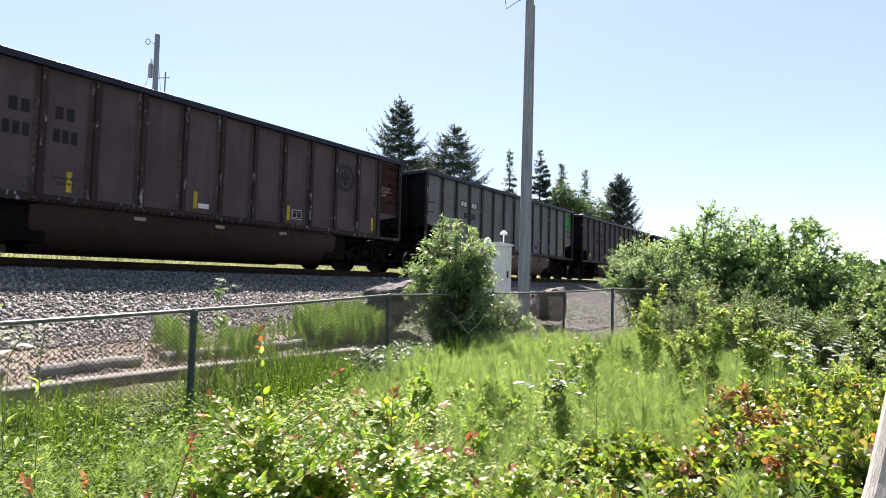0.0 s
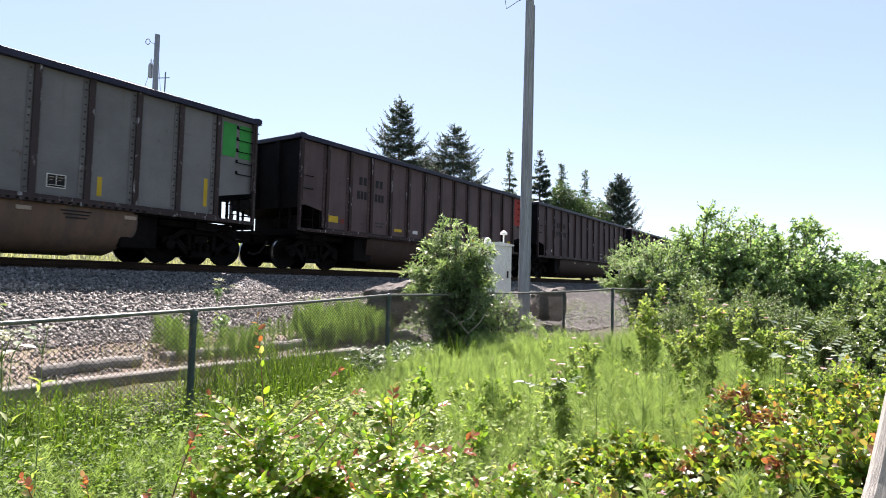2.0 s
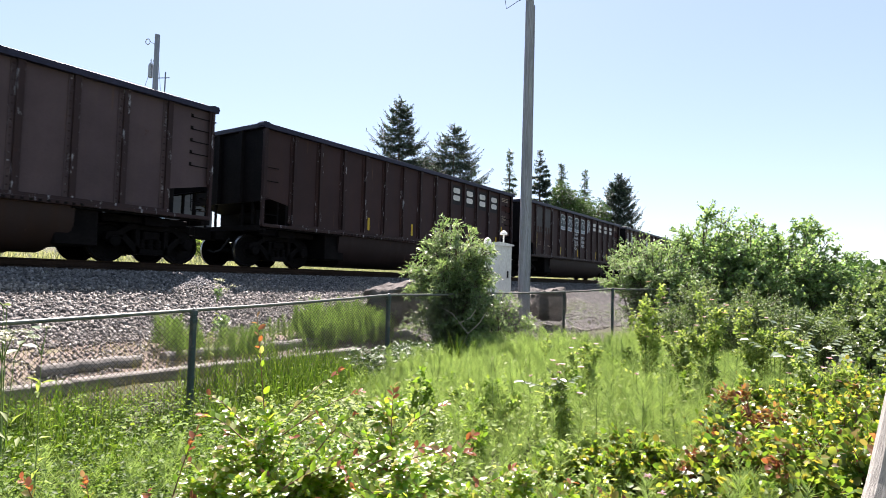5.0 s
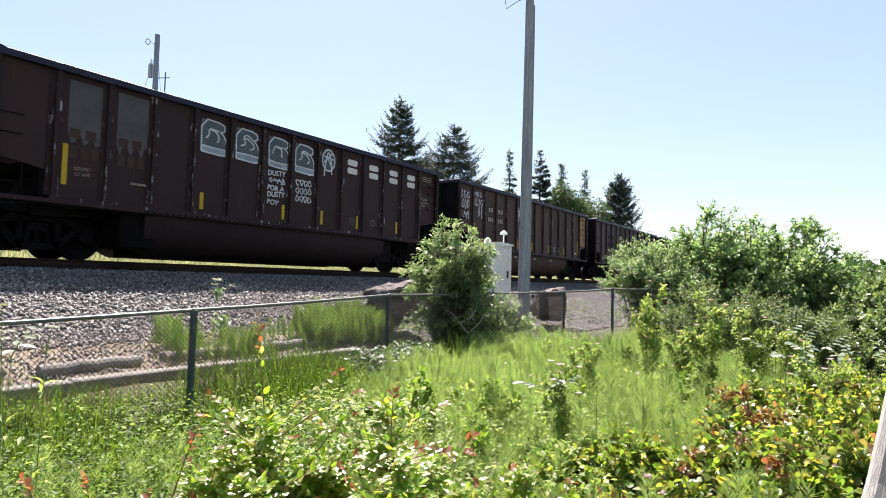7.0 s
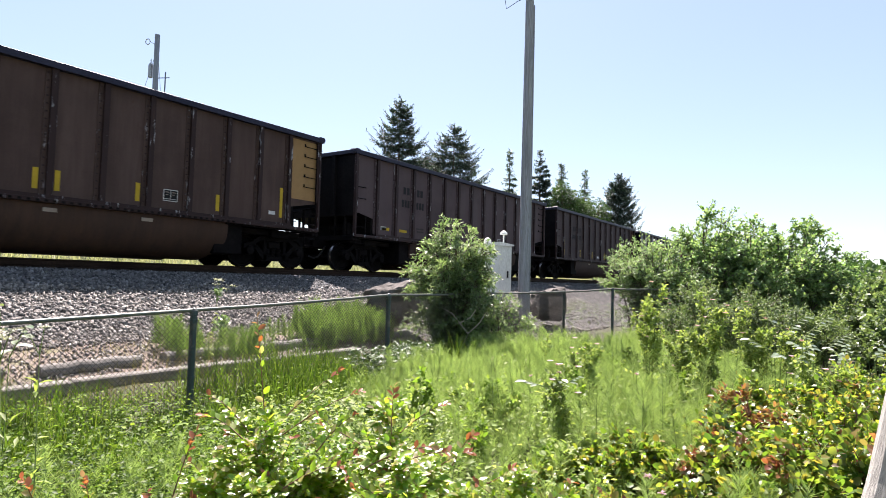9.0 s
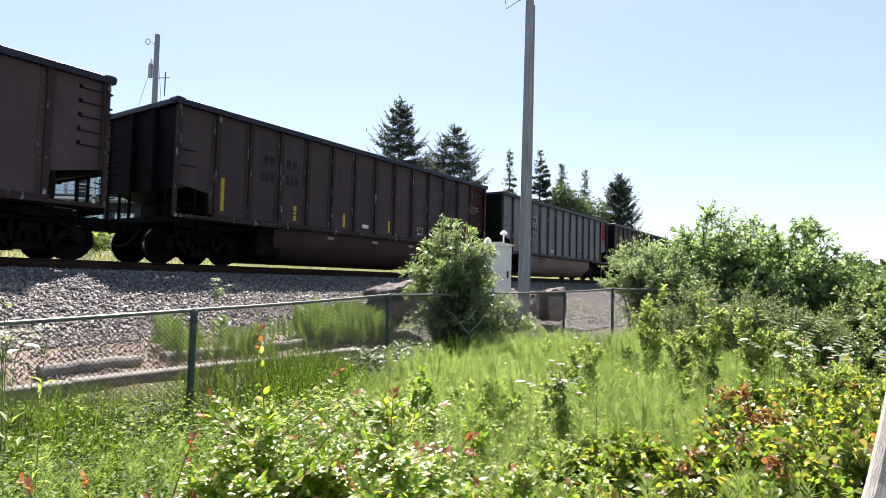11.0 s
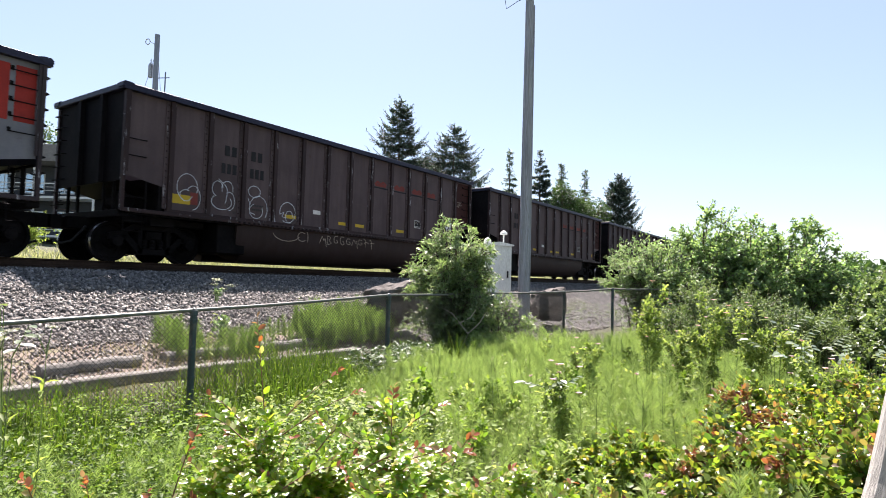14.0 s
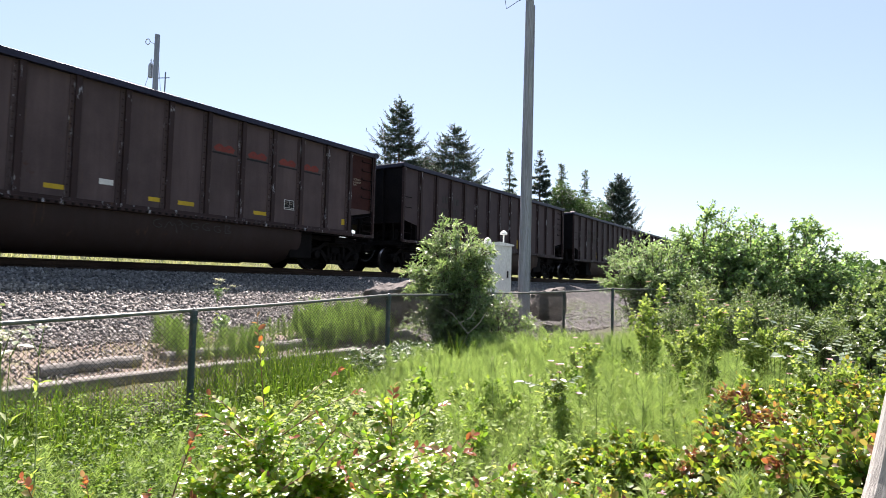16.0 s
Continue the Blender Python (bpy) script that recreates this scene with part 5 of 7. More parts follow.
# far tree line closing the field
r9 = np.random.default_rng(9)
n = 26000
fx = r9.uniform(60, 260, n)
fy = -0.045 * fx + r9.normal(size=n) * 0.045 * fx
fz = r9.random(n) ** 0.8 * (3.4 + 0.9 * np.sin(fx * 0.35) + 0.6 * np.sin(fx * 0.9 + 1)) * (0.75 + fx / 260)
me = leaves_mesh("distant_hedgerow", np.stack([fx, fy, land(fx, fy) + fz], -1), r9.normal(size=(n, 3)), r9.normal(size=(n, 3)), 0.8, 0.6, LEAF)
tagged(hang("distant_hedgerow", me, M_BROADLEAF, None), "hazy line of distant bushes at the field's far edge", "hedgerow", "", "stuff")
# ---- the coal train ----
CAR_LEN = 16.18
BODY = 14.67
WIDE = 3.24
RIBS = [1.18 + 1.0258 * i for i in range(13)]
PANEL = 0.085           # side sheet behind the rib faces
TOP, CHORD, SILL_TOP, SILL = 3.95, 3.83, 1.25, 1.1


def bay(i, f=0.5):
    """x in bay i (0: end bay, 1 to 12, 13: far end bay), at fraction f of it."""
    e = [0.12] + RIBS + [BODY - 0.12]
    return e[i] + (e[i + 1] - e[i]) * f


def mesh_of(name, build):
    bm = bmesh.new()
    build(bm)
    bmesh.ops.recalc_face_normals(bm, faces=bm.faces)
    me = bpy.data.meshes.new(name)
    bm.to_mesh(me)
    bm.free()
    return me


def side_panel(bm):
    """The sheet of one bay, from rib to rib."""
    prism(bm, [(0.001, 1.12), (1.0248, 1.12), (1.0248, TOP - 0.06), (0.001, TOP - 0.06)], 0.0, 0.02)


def end_panel_sheet(bm):
    prism(bm, [(0.1, 1.95), (1.12, 1.76), (1.12, 1.12), (1.179, 1.12), (1.179, TOP - 0.06), (0.1, TOP - 0.06)], 0.0, 0.02)


def rib_shape(bm):
    prism(bm, [(-0.05, SILL_TOP - 0.06), (0.06, SILL_TOP - 0.06), (0.065, CHORD + 0.02), (-0.055, CHORD + 0.02)], -0.085, 0.0)
    box(bm, 0.06, 0.1, -0.016, 0.0, SILL_TOP + 0.02, CHORD)
    for k in range(16):
        z = SILL_TOP + 0.12 + 0.158 * k
        box(bm, -0.122, -0.09, -0.036, -0.02, z - 0.016, z + 0.016)


def rib_flange(bm):
    box(bm, -0.15, -0.05, -0.02, 0.0, SILL_TOP + 0.02, CHORD)


def top_chord(bm):
    prof = [(-0.06, CHORD), (0.1, CHORD), (0.1, TOP - 0.02), (0.08, TOP + 0.015), (-0.055, TOP + 0.015), (-0.06, TOP + 0.01)]
    a = [bm.verts.new((-0.02, y, z)) for y, z in prof]
    b = [bm.verts.new((BODY + 0.06, y, z)) for y, z in prof]
    bm.faces.new(a)
    bm.faces.new(b[::-1])
    for i in range(6):
        bm.faces.new((a[i], b[i], b[(i + 1) % 6], a[(i + 1) % 6]))


def side_sill(bm):
    box(bm, 0.06, BODY - 0.06, -0.05, 0.06, SILL, SILL_TOP - 0.06, 0.008)
    box(bm, 1.1, BODY - 1.1, -0.02, 0.02, SILL_TOP - 0.06, SILL_TOP + 0.01)


def rivet_strip(bm):
    for k in range(56):
        x = 3.1 + 0.155 * k
        if x < BODY - 3.0:
            box(bm, x - 0.028, x + 0.028, -0.064, -0.049, SILL + 0.016, SILL + 0.058)


def tub_shape(bm):
    """The two round-bottomed troughs slung between the trucks, with sloped ends."""
    for y0, y1 in ((0.07, 1.5), (1.74, WIDE - 0.07)):
        c, rad = (y0 + y1) / 2, (y1 - y0) / 2
        sec = [(y0, 1.12)] + [(c - rad * math.cos(a), 1.0 - 0.89 * math.sin(a) ** 0.9) for a in np.linspace(0, math.pi, 23)] + [(y1, 1.12)]
        rings = []
        for side in (0, 1):
            for inset in ((0.0, 1.0) if side == 0 else (1.0, 0.0)):
                ring = []
                for y, z in sec:
                    off = -0.03 + 0.85 * max(0.0, 0.62 - z)
                    x = 3.15 + off if side == 0 else BODY - 3.15 - off
                    ring.append(bm.verts.new((x, y, z)))
                rings.append(ring)
        r0, r1 = rings[1], rings[2]
        for i in range(len(sec) - 1):
            bm.faces.new((r0[i], r1[i], r1[i + 1], r0[i + 1]))
        bm.faces.new(rings[1][::-1])
        bm.faces.new(rings[2])
        for k in (0, 3):
            for v in rings[k]:
                bm.verts.remove(v)


def end_sheet(bm):
    box(bm, 0.07, 0.1, 0.03, WIDE - 0.03, 1.8, TOP - 0.02)


def end_post(bm):
    box(bm, -0.03, 0.07, -0.07, 0.07, 1.8, CHORD)


def end_chord(bm):
    box(bm, -0.05, 0.12, -0.02, WIDE + 0.02, CHORD, TOP + 0.01, 0.012)


def chord_cap(bm):
    prism(bm, [(-0.07, CHORD + 0.04), (0.12, CHORD + 0.04), (0.2, TOP + 0.016), (0.1, TOP + 0.04), (-0.03, TOP + 0.04), (-0.07, TOP)], -0.07, 0.2)


def slope_sheet(bm):
    v = [bm.verts.new(p) for p in ((0.1, 0.12, 1.85), (0.1, WIDE - 0.12, 1.85), (3.3, WIDE - 0.12, 1.02), (3.3, 0.12, 1.02))]
    bm.faces.new(v)


def corner_post(bm):
    box(bm, 0.03, 0.1, -0.04, 0.06, 1.12, CHORD)
    box(bm, 0.1, 0.16, -0.015, 0.0, 2.0, CHORD)
    for k in range(9):
        z = 1.35 + 0.28 * k
        box(bm, 0.045, 0.075, -0.055, -0.04, z - 0.015, z + 0.015)


def end_platform(bm):
    box(bm, 0.02, 3.2, 0.02, 0.14, 1.06, 1.14)
    box(bm, 0.02, 3.2, WIDE - 0.14, WIDE - 0.02, 1.06, 1.14)
    box(bm, 0.0, 0.24, 0.02, WIDE - 0.02, 0.98, 1.14, 0.01)
    box(bm, -0.45, 3.6, WIDE / 2 - 0.28, WIDE / 2 + 0.28, 0.72, 1.0, 0.02)
    box(bm, 0.9, 1.5, 0.3, WIDE - 0.3, 0.86, 1.06)


def underframe(bm):
    # added dark boxes that stand in for the shaded void by the trough
    box(bm, 2.6, 3.45, 0.16, WIDE - 0.16, 0.3, 1.08, 0.02)
    box(bm, 0.35, 2.4, 0.45, WIDE - 0.45, 0.9, 1.06, 0.02)


def bulkhead(bm):
    box(bm, 0.95, 1.05, 0.1, WIDE - 0.1, 1.1, 2.0)
    for y in (0.5, 0.95, 2.2, 2.7):
        box(bm, 0.1, 0.16, y - 0.03, y + 0.03, 1.1, 1.85)


def brake_gear(bm):
    lathe(bm, [(0.02, -0.45), (0.17, -0.42), (0.19, -0.1), (0.19, 0.35), (0.15, 0.42), (0.03, 0.46)], 14, "y", (0.55, 1.1, 1.42))
    box(bm, 0.25, 0.42, 0.5, 0.75, 1.2, 1.6, 0.01)
    tube(bm, [(0.15, 0.5, 1.7), (0.15, 0.5, 1.2), (0.7, 0.4, 1.18)], 0.02, 6)
    tube(bm, [(0.62, 0.05, 1.14), (0.62, 0.05, 1.84)], 0.022, 6)
    tube(bm, [(0.1, 0.05, 1.45), (0.62, 0.05, 1.45)], 0.014, 6)


def coupler_shape(bm):
    box(bm, -0.62, -0.1, WIDE / 2 - 0.09, WIDE / 2 + 0.09, 0.78, 0.98, 0.02)
    prism(bm, [(-0.78, 0.72), (-0.52, 0.7), (-0.5, 1.02), (-0.78, 1.0)], WIDE / 2 - 0.16, WIDE / 2 + 0.16)


def hose_shape(bm):
    pts = [(-0.15, 1.1, 0.78), (-0.28, 1.08, 0.62), (-0.45, 1.1, 0.42), (-0.62, 1.15, 0.36), (-0.76, 1.2, 0.42)]
    tube(bm, pts, 0.028, 7)


def rung_shape(bm):
    tube(bm, [(0, 0.0, 0.03), (0.02, -0.07, 0.0), (0.44, -0.07, 0.0), (0.46, 0.0, 0.03)], 0.013, 6)
    box(bm, -0.03, 0.03, -0.012, 0.0, 0.0, 0.09)


def step_shape(bm):
    tube(bm, [(0, 0, 0.42), (0, -0.02, 0), (0.42, -0.02, 0), (0.42, 0, 0.42)], 0.013, 6)
    tube(bm, [(0, -0.01, 0.22), (0.42, -0.01, 0.22)], 0.011, 6)


def end_rung(bm):
    tube(bm, [(0, 0, 0.02), (-0.1, 0.0, 0), (-0.1, 0.42, 0), (0, 0.42, 0.02)], 0.016, 6)
    box(bm, -0.02, 0.02, 0.4, 0.45, -0.03, 0.05)


def side_frame(bm):
    """Cast truck frame: journal boxes, top and bottom members, triangular openings, spring nest."""
    w = (-0.09, 0.09)
    prism(bm, [(-1.08, 0.5), (-0.72, 0.5), (-0.66, 0.66), (-0.5, 0.76), (0.5, 0.76), (0.66, 0.66), (0.72, 0.5), (1.08, 0.5), (1.06, 0.64), (0.8, 0.7), (0.55, 0.88), (-0.55, 0.88), (-0.8, 0.7), (-1.06, 0.64)], *w)
    for s in (-1, 1):
        prism(bm, [(s * 0.78, 0.6), (s * 0.62, 0.62), (s * 0.28, 0.3), (s * 0.3, 0.2), (s * 0.4, 0.2)], *w)
        prism(bm, [(s * 0.4, 0.3), (s * 0.3, 0.3), (s * 0.3, 0.78), (s * 0.4, 0.78)], *w)
        lathe(bm, [(0.05, -0.17), (0.12, -0.16), (0.13, -0.09), (0.13, 0.05)], 14, "y", (s * 0.89, 0.0, 0.46))
    prism(bm, [(-0.42, 0.18), (0.42, 0.18), (0.36, 0.31), (-0.36, 0.31)], *w)
    for x in (-0.2, 0.0, 0.2):
        lathe(bm, [(0.06, 0.31), (0.075, 0.33), (0.06, 0.37), (0.075, 0.41), (0.06, 0.45), (0.075, 0.49), (0.06, 0.54)], 10, "z", (x, 0, 0))


def bolster_shape(bm):
    box(bm, -0.2, 0.2, -1.05, 1.05, 0.54, 0.74, 0.02)
    lathe(bm, [(0.2, 0.74), (0.24, 0.76), (0.24, 0.86), (0.2, 0.88)], 16, "z")


def brake_beam(bm):
    box(bm, -0.4, 0.4, -0.85, 0.85, 0.2, 0.56, 0.03)


def wheelset_shape(bm):
    for s in (-1, 1):
        y = s * 0.7535
        lathe(bm, [(0.1, y + s * 0.07), (0.14, y + s * 0.06), (0.17, y + s * 0.015), (0.36, y + s * 0.02), (0.39, y + s * 0.06), (0.455, y + s * 0.055), (0.457, y - s * 0.045), (0.487, y - s * 0.055), (0.485, y - s * 0.08), (0.4, y - s * 0.085), (0.36, y - s * 0.02), (0.17, y - s * 0.01), (0.1, y - s * 0.06)], 32, "y")
        for k in range(3):
            a = 2.1 * k + (0.5 if s > 0 else 0)
            box(bm, 0.26 * math.cos(a) - 0.03, 0.26 * math.cos(a) + 0.03, min(y - s * 0.01, y + s * 0.035), max(y - s * 0.01, y + s * 0.035), 0.26 * math.sin(a) - 0.03, 0.26 * math.sin(a) + 0.03)
    lathe(bm, [(0.07, -1.02), (0.085, -0.68), (0.075, 0.0), (0.085, 0.68), (0.07, 1.02)], 14, "y")


def rim_shape(bm):
    for s in (-1, 1):
        y = s * 0.7535
        lathe(bm, [(0.43, y + s * 0.057), (0.452, y + s * 0.059), (0.459, y + s * 0.05), (0.461, y - s * 0.03), (0.45, y - s * 0.032)], 40, "y")


SHAPES = {k: mesh_of(k, fn) for k, fn in (("side_panel", side_panel), ("end_panel_sheet", end_panel_sheet), ("rib", rib_shape), ("rib_flange", rib_flange), ("top_chord", top_chord), ("side_sill", side_sill), ("rivet_strip", rivet_strip), ("tub", tub_shape), ("end_sheet", end_sheet), ("end_post", end_post), ("end_chord", end_chord), ("slope_sheet", slope_sheet), ("chord_cap", chord_cap), ("underframe", underframe), ("bulkhead", bulkhead), ("corner_post", corner_post),
          ("end_platform", end_platform), ("brake_gear", brake_gear), ("coupler", coupler_shape), ("air_hose", hose_shape), ("rung", rung_shape), ("step", step_shape), ("end_rung", end_rung),
          ("side_frame", side_frame), ("bolster", bolster_shape), ("brake_beam", brake_beam), ("wheelset", wheelset_shape), ("tread", rim_shape))}
for k in ("wheelset", "tread", "tub"):
    SHAPES[k].polygons.foreach_set("use_smooth", np.ones(len(SHAPES[k].polygons), dtype=bool))
    SHAPES[k].set_sharp_from_angle(angle=radians(35))
PAINTED = {}


def painted(shape, material):
    key = (shape, material.name)
    if key not in PAINTED:
        me = SHAPES[shape].copy()
        me.materials.clear()
        me.materials.append(material)
        PAINTED[key] = me
    return PAINTED[key]


def put(shape, material, parent, m=None, name=None, label=""):
    ob = hang(name or shape, painted(shape, material), material, parent, label)
    if m is not None:
        ob.matrix_basis = m
    return ob


_w = SHAPES["wheelset"]
_w.materials.append(M_BOGIE)
_w.materials.append(M_TREAD)
for _p in _w.polygons:
    if math.hypot(_p.center.x, _p.center.z) > 0.435 and abs(abs(_p.center.y) - 0.7535) < 0.04:
        _p.material_index = 1
PAINTED[("wheelset", M_BOGIE.name)] = _w
WHEELSETS = []
MIRROR_Y = Matrix.Translation((0, WIDE, 0)) @ Matrix.Diagonal((1, -1, 1, 1))
TURN = Matrix.Translation((BODY, WIDE, 0)) @ Matrix.Rotation(math.pi, 4, "Z")


def mark(car, name, x, z, w, h, material, label="", lift=0.004):
    """A flat painted patch or plate on the near side sheet, its lower left corner at x, z."""
    bm = bmesh.new()
    box(bm, x, x + w, PANEL - lift - 0.003, PANEL - lift, z, z + h)
    return part(name, bm, material, car, label)


def stroke(car, name, lines, material, width, label="", lift=0.006, y=None, rounds=2):
    """Spray-painted lines: flat ribbons along curved paths on the side sheet."""
    vs, fs = [], []
    y = (PANEL - lift) if y is None else y
    for line in lines:
        p = np.array(line, float)
        for _ in range(rounds):
            q = np.repeat(p, 2, axis=0)[1:-1].reshape(-1, 2, 2)
            p = np.concatenate([p[:1], np.stack([0.75 * q[:, 0] + 0.25 * q[:, 1], 0.25 * q[:, 0] + 0.75 * q[:, 1]], 1).reshape(-1, 2), p[-1:]])
        d = unit(np.gradient(p, axis=0))
        nrm = np.stack([-d[:, 1], d[:, 0]], -1) * width / 2
        base = len(vs)
        for a, b in zip(p + nrm, p - nrm):
            y -= 0.00012
            vs.append((a[0], y, a[1]))
            vs.append((b[0], y, b[1]))
        for i in range(len(p) - 1):
            fs.append((base + 2 * i, base + 2 * i + 1, base + 2 * i + 3, base + 2 * i + 2))
    return hang(name, raw_mesh(name, vs, fs), material, car, label)


def arc(x, z, rx, rz, a0, a1):
    a = np.linspace(a0, a1, 12)
    return np.stack([x + rx * np.cos(a), z + rz * np.sin(a)], -1)


def script(x, z, w, h, n, seed):
    """Thin unreadable handwriting: stems, hooks, bowls and crossings, no two alike."""
    r = np.random.default_rng(seed)
    out = []
    for i in range(n):
        x0, u, k = x + w * i / n, w / n, r.integers(4)
        j = r.uniform(-0.12, 0.12, 6)
        if k == 0:
            out.append([(x0, z + h * (0.9 + j[0])), (x0 + 0.3 * u, z + h * 0.95), (x0 + 0.42 * u, z + h * 0.5), (x0 + (0.3 + j[1]) * u, z + h * (0.1 + j[2]))])
            out.append([(x0 + 0.1 * u, z + h * 0.5), (x0 + 0.5 * u, z + h * (0.72 + j[3])), (x0 + 0.9 * u, z + h * (0.5 + j[4]))])
        elif k == 1:
            out.append([(x0 + 0.7 * u, z + h * (0.85 + j[0])), (x0 + 0.2 * u, z + h * (0.9 + j[1])), (x0 + 0.1 * u, z + h * 0.4), (x0 + 0.5 * u, z + h * (0.15 + j[2])), (x0 + 0.85 * u, z + h * (0.4 + j[3])), (x0 + 0.5 * u, z + h * 0.55)])
        elif k == 2:
            out.append([(x0 + 0.15 * u, z + h * (1.0 + j[0])), (x0 + 0.2 * u, z + h * (0.1 + j[1]))])
            out.append([(x0 + 0.15 * u, z + h * 0.9), (x0 + 0.75 * u, z + h * (0.8 + j[2])), (x0 + 0.3 * u, z + h * 0.5), (x0 + 0.85 * u, z + h * (0.3 + j[3])), (x0 + 0.2 * u, z + h * (0.12 + j[4]))])
        else:
            out.append([(x0, z + h * (0.2 + j[0])), (x0 + 0.35 * u, z + h * (0.95 + j[1])), (x0 + 0.6 * u, z + h * 0.3), (x0 + 0.8 * u, z + h * (0.8 + j[2])), (x0 + u, z + h * (-0.15 + j[3]))])
    return out


def loops(x, z, w, h, n, seed):
    """Rounded looping outlines side by side inside a rectangle."""
    r = np.random.default_rng(seed)
    out = []
    for i in range(n):
        cx, cz = x + w * (i + 0.5) / n, z + h * r.uniform(0.42, 0.58)
        a0 = r.uniform(0, 6.28)
        a = np.linspace(a0, a0 + r.uniform(5.2, 7.5), 13)
        k = 1 + 0.28 * np.sin(3 * a + r.uniform(0, 6))
        out.append(np.stack([cx + w / n * 0.38 * k * np.cos(a), cz + h * 0.42 * k * np.sin(a)], -1))
    return out


def scrawl(x, z, w, h, n, seed):
    """Loopy unreadable handwriting inside a rectangle."""
    r = np.random.default_rng(seed)
    out = []
    for i in range(n):
        cx = x + w * (i + 0.5) / n
        pts = [(cx + w / n * r.uniform(-0.55, 0.55), z + h * r.random()) for _ in range(6)]
        out.append(pts)
    return out


BAR_MESHES = {}


def bars(car, x, z, w, h, n, material, name="stencil_bar", label=""):
    """Unreadable or withheld lettering as a row of plain bars."""
    step = w / n
    key = (round(step, 4), round(h, 4), material.name)
    if key not in BAR_MESHES:
        bm = bmesh.new()
        box(bm, 0, step * 0.68, 0, 0.004, 0, h)
        me = bpy.data.meshes.new(name)
        bm.to_mesh(me)
        bm.free()
        BAR_MESHES[key] = me
    for i in range(n):
        hang(name, BAR_MESHES[key], material, car, label).location = (x + step * i, PANEL - 0.012, z)


def words(car, text, x, z, size, material, name="lettering", label="", slant=0.0, tilt=0.0, bold=0.0, lift=0.01):
    """Lettering on the near side sheet, each word an object of its own."""
    for word in text.split():
        cu = bpy.data.curves.new("text", "FONT")
        cu.body, cu.size, cu.extrude, cu.shear, cu.offset = word, size, 0.0, slant, bold
        tmp = bpy.data.objects.new("text", cu)
        me = bpy.data.meshes.new_from_object(tmp)
        bpy.data.objects.remove(tmp)
        ob = hang(name, me, material, car, label)
        ob.matrix_basis = pose(x, PANEL - lift, z, 90, -tilt, 0)
        x += max(v.co.x for v in me.vertices) + 0.3 * size


def box_sign(car, x, z, w=0.34, h=0.27):
    """White-framed black data plate with fine unreadable lines."""
    mark(car, "data_plate", x, z, w, h, M_WHITE)
    half = (w - 0.05) / 2
    for k in range(2):
        fx = x + 0.018 + k * (half + 0.014)
        mark(car, "data_plate_field", fx, z + 0.06, half, h - 0.078, M_BLACK, "", 0.008)
        for j in range(2):
            mark(car, "data_line", fx + 0.03, z + h - 0.075 - 0.055 * j, half * (0.6 - 0.2 * j), 0.016, M_TUBPLATE, "", 0.012)
    mark(car, "data_plate_field", x + 0.018, z + 0.018, w - 0.036, 0.03, M_BLACK, "", 0.008)


def tub_plates(car, xs):
    for x in xs:
        bm = bmesh.new()
        box(bm, x, x + 0.26, 0.052, 0.066, 0.93, 1.01)
        part("tub_plate", bm, M_TUBPLATE, car, "small pale plate on the trough")


M_TUBPLATE = plain("dusty_pale_plate", (0.34, 0.28, 0.23), 0.7)
M_DARKBAR = plain("dark_stencil_paint", (0.02, 0.02, 0.022), 0.7)
M_GREYPATCH = plain("faded_grey_overpaint", (0.085, 0.085, 0.088), 0.75)
M_PALEFIELD = plain("pale_grey_field", (0.34, 0.34, 0.34), 0.75)
M_RUSTBAR = plain("worn_brown_stencil", (0.06, 0.036, 0.03), 0.75)
M_DIMBAR = plain("grimy_stencil_paint", (0.05, 0.047, 0.046), 0.75)


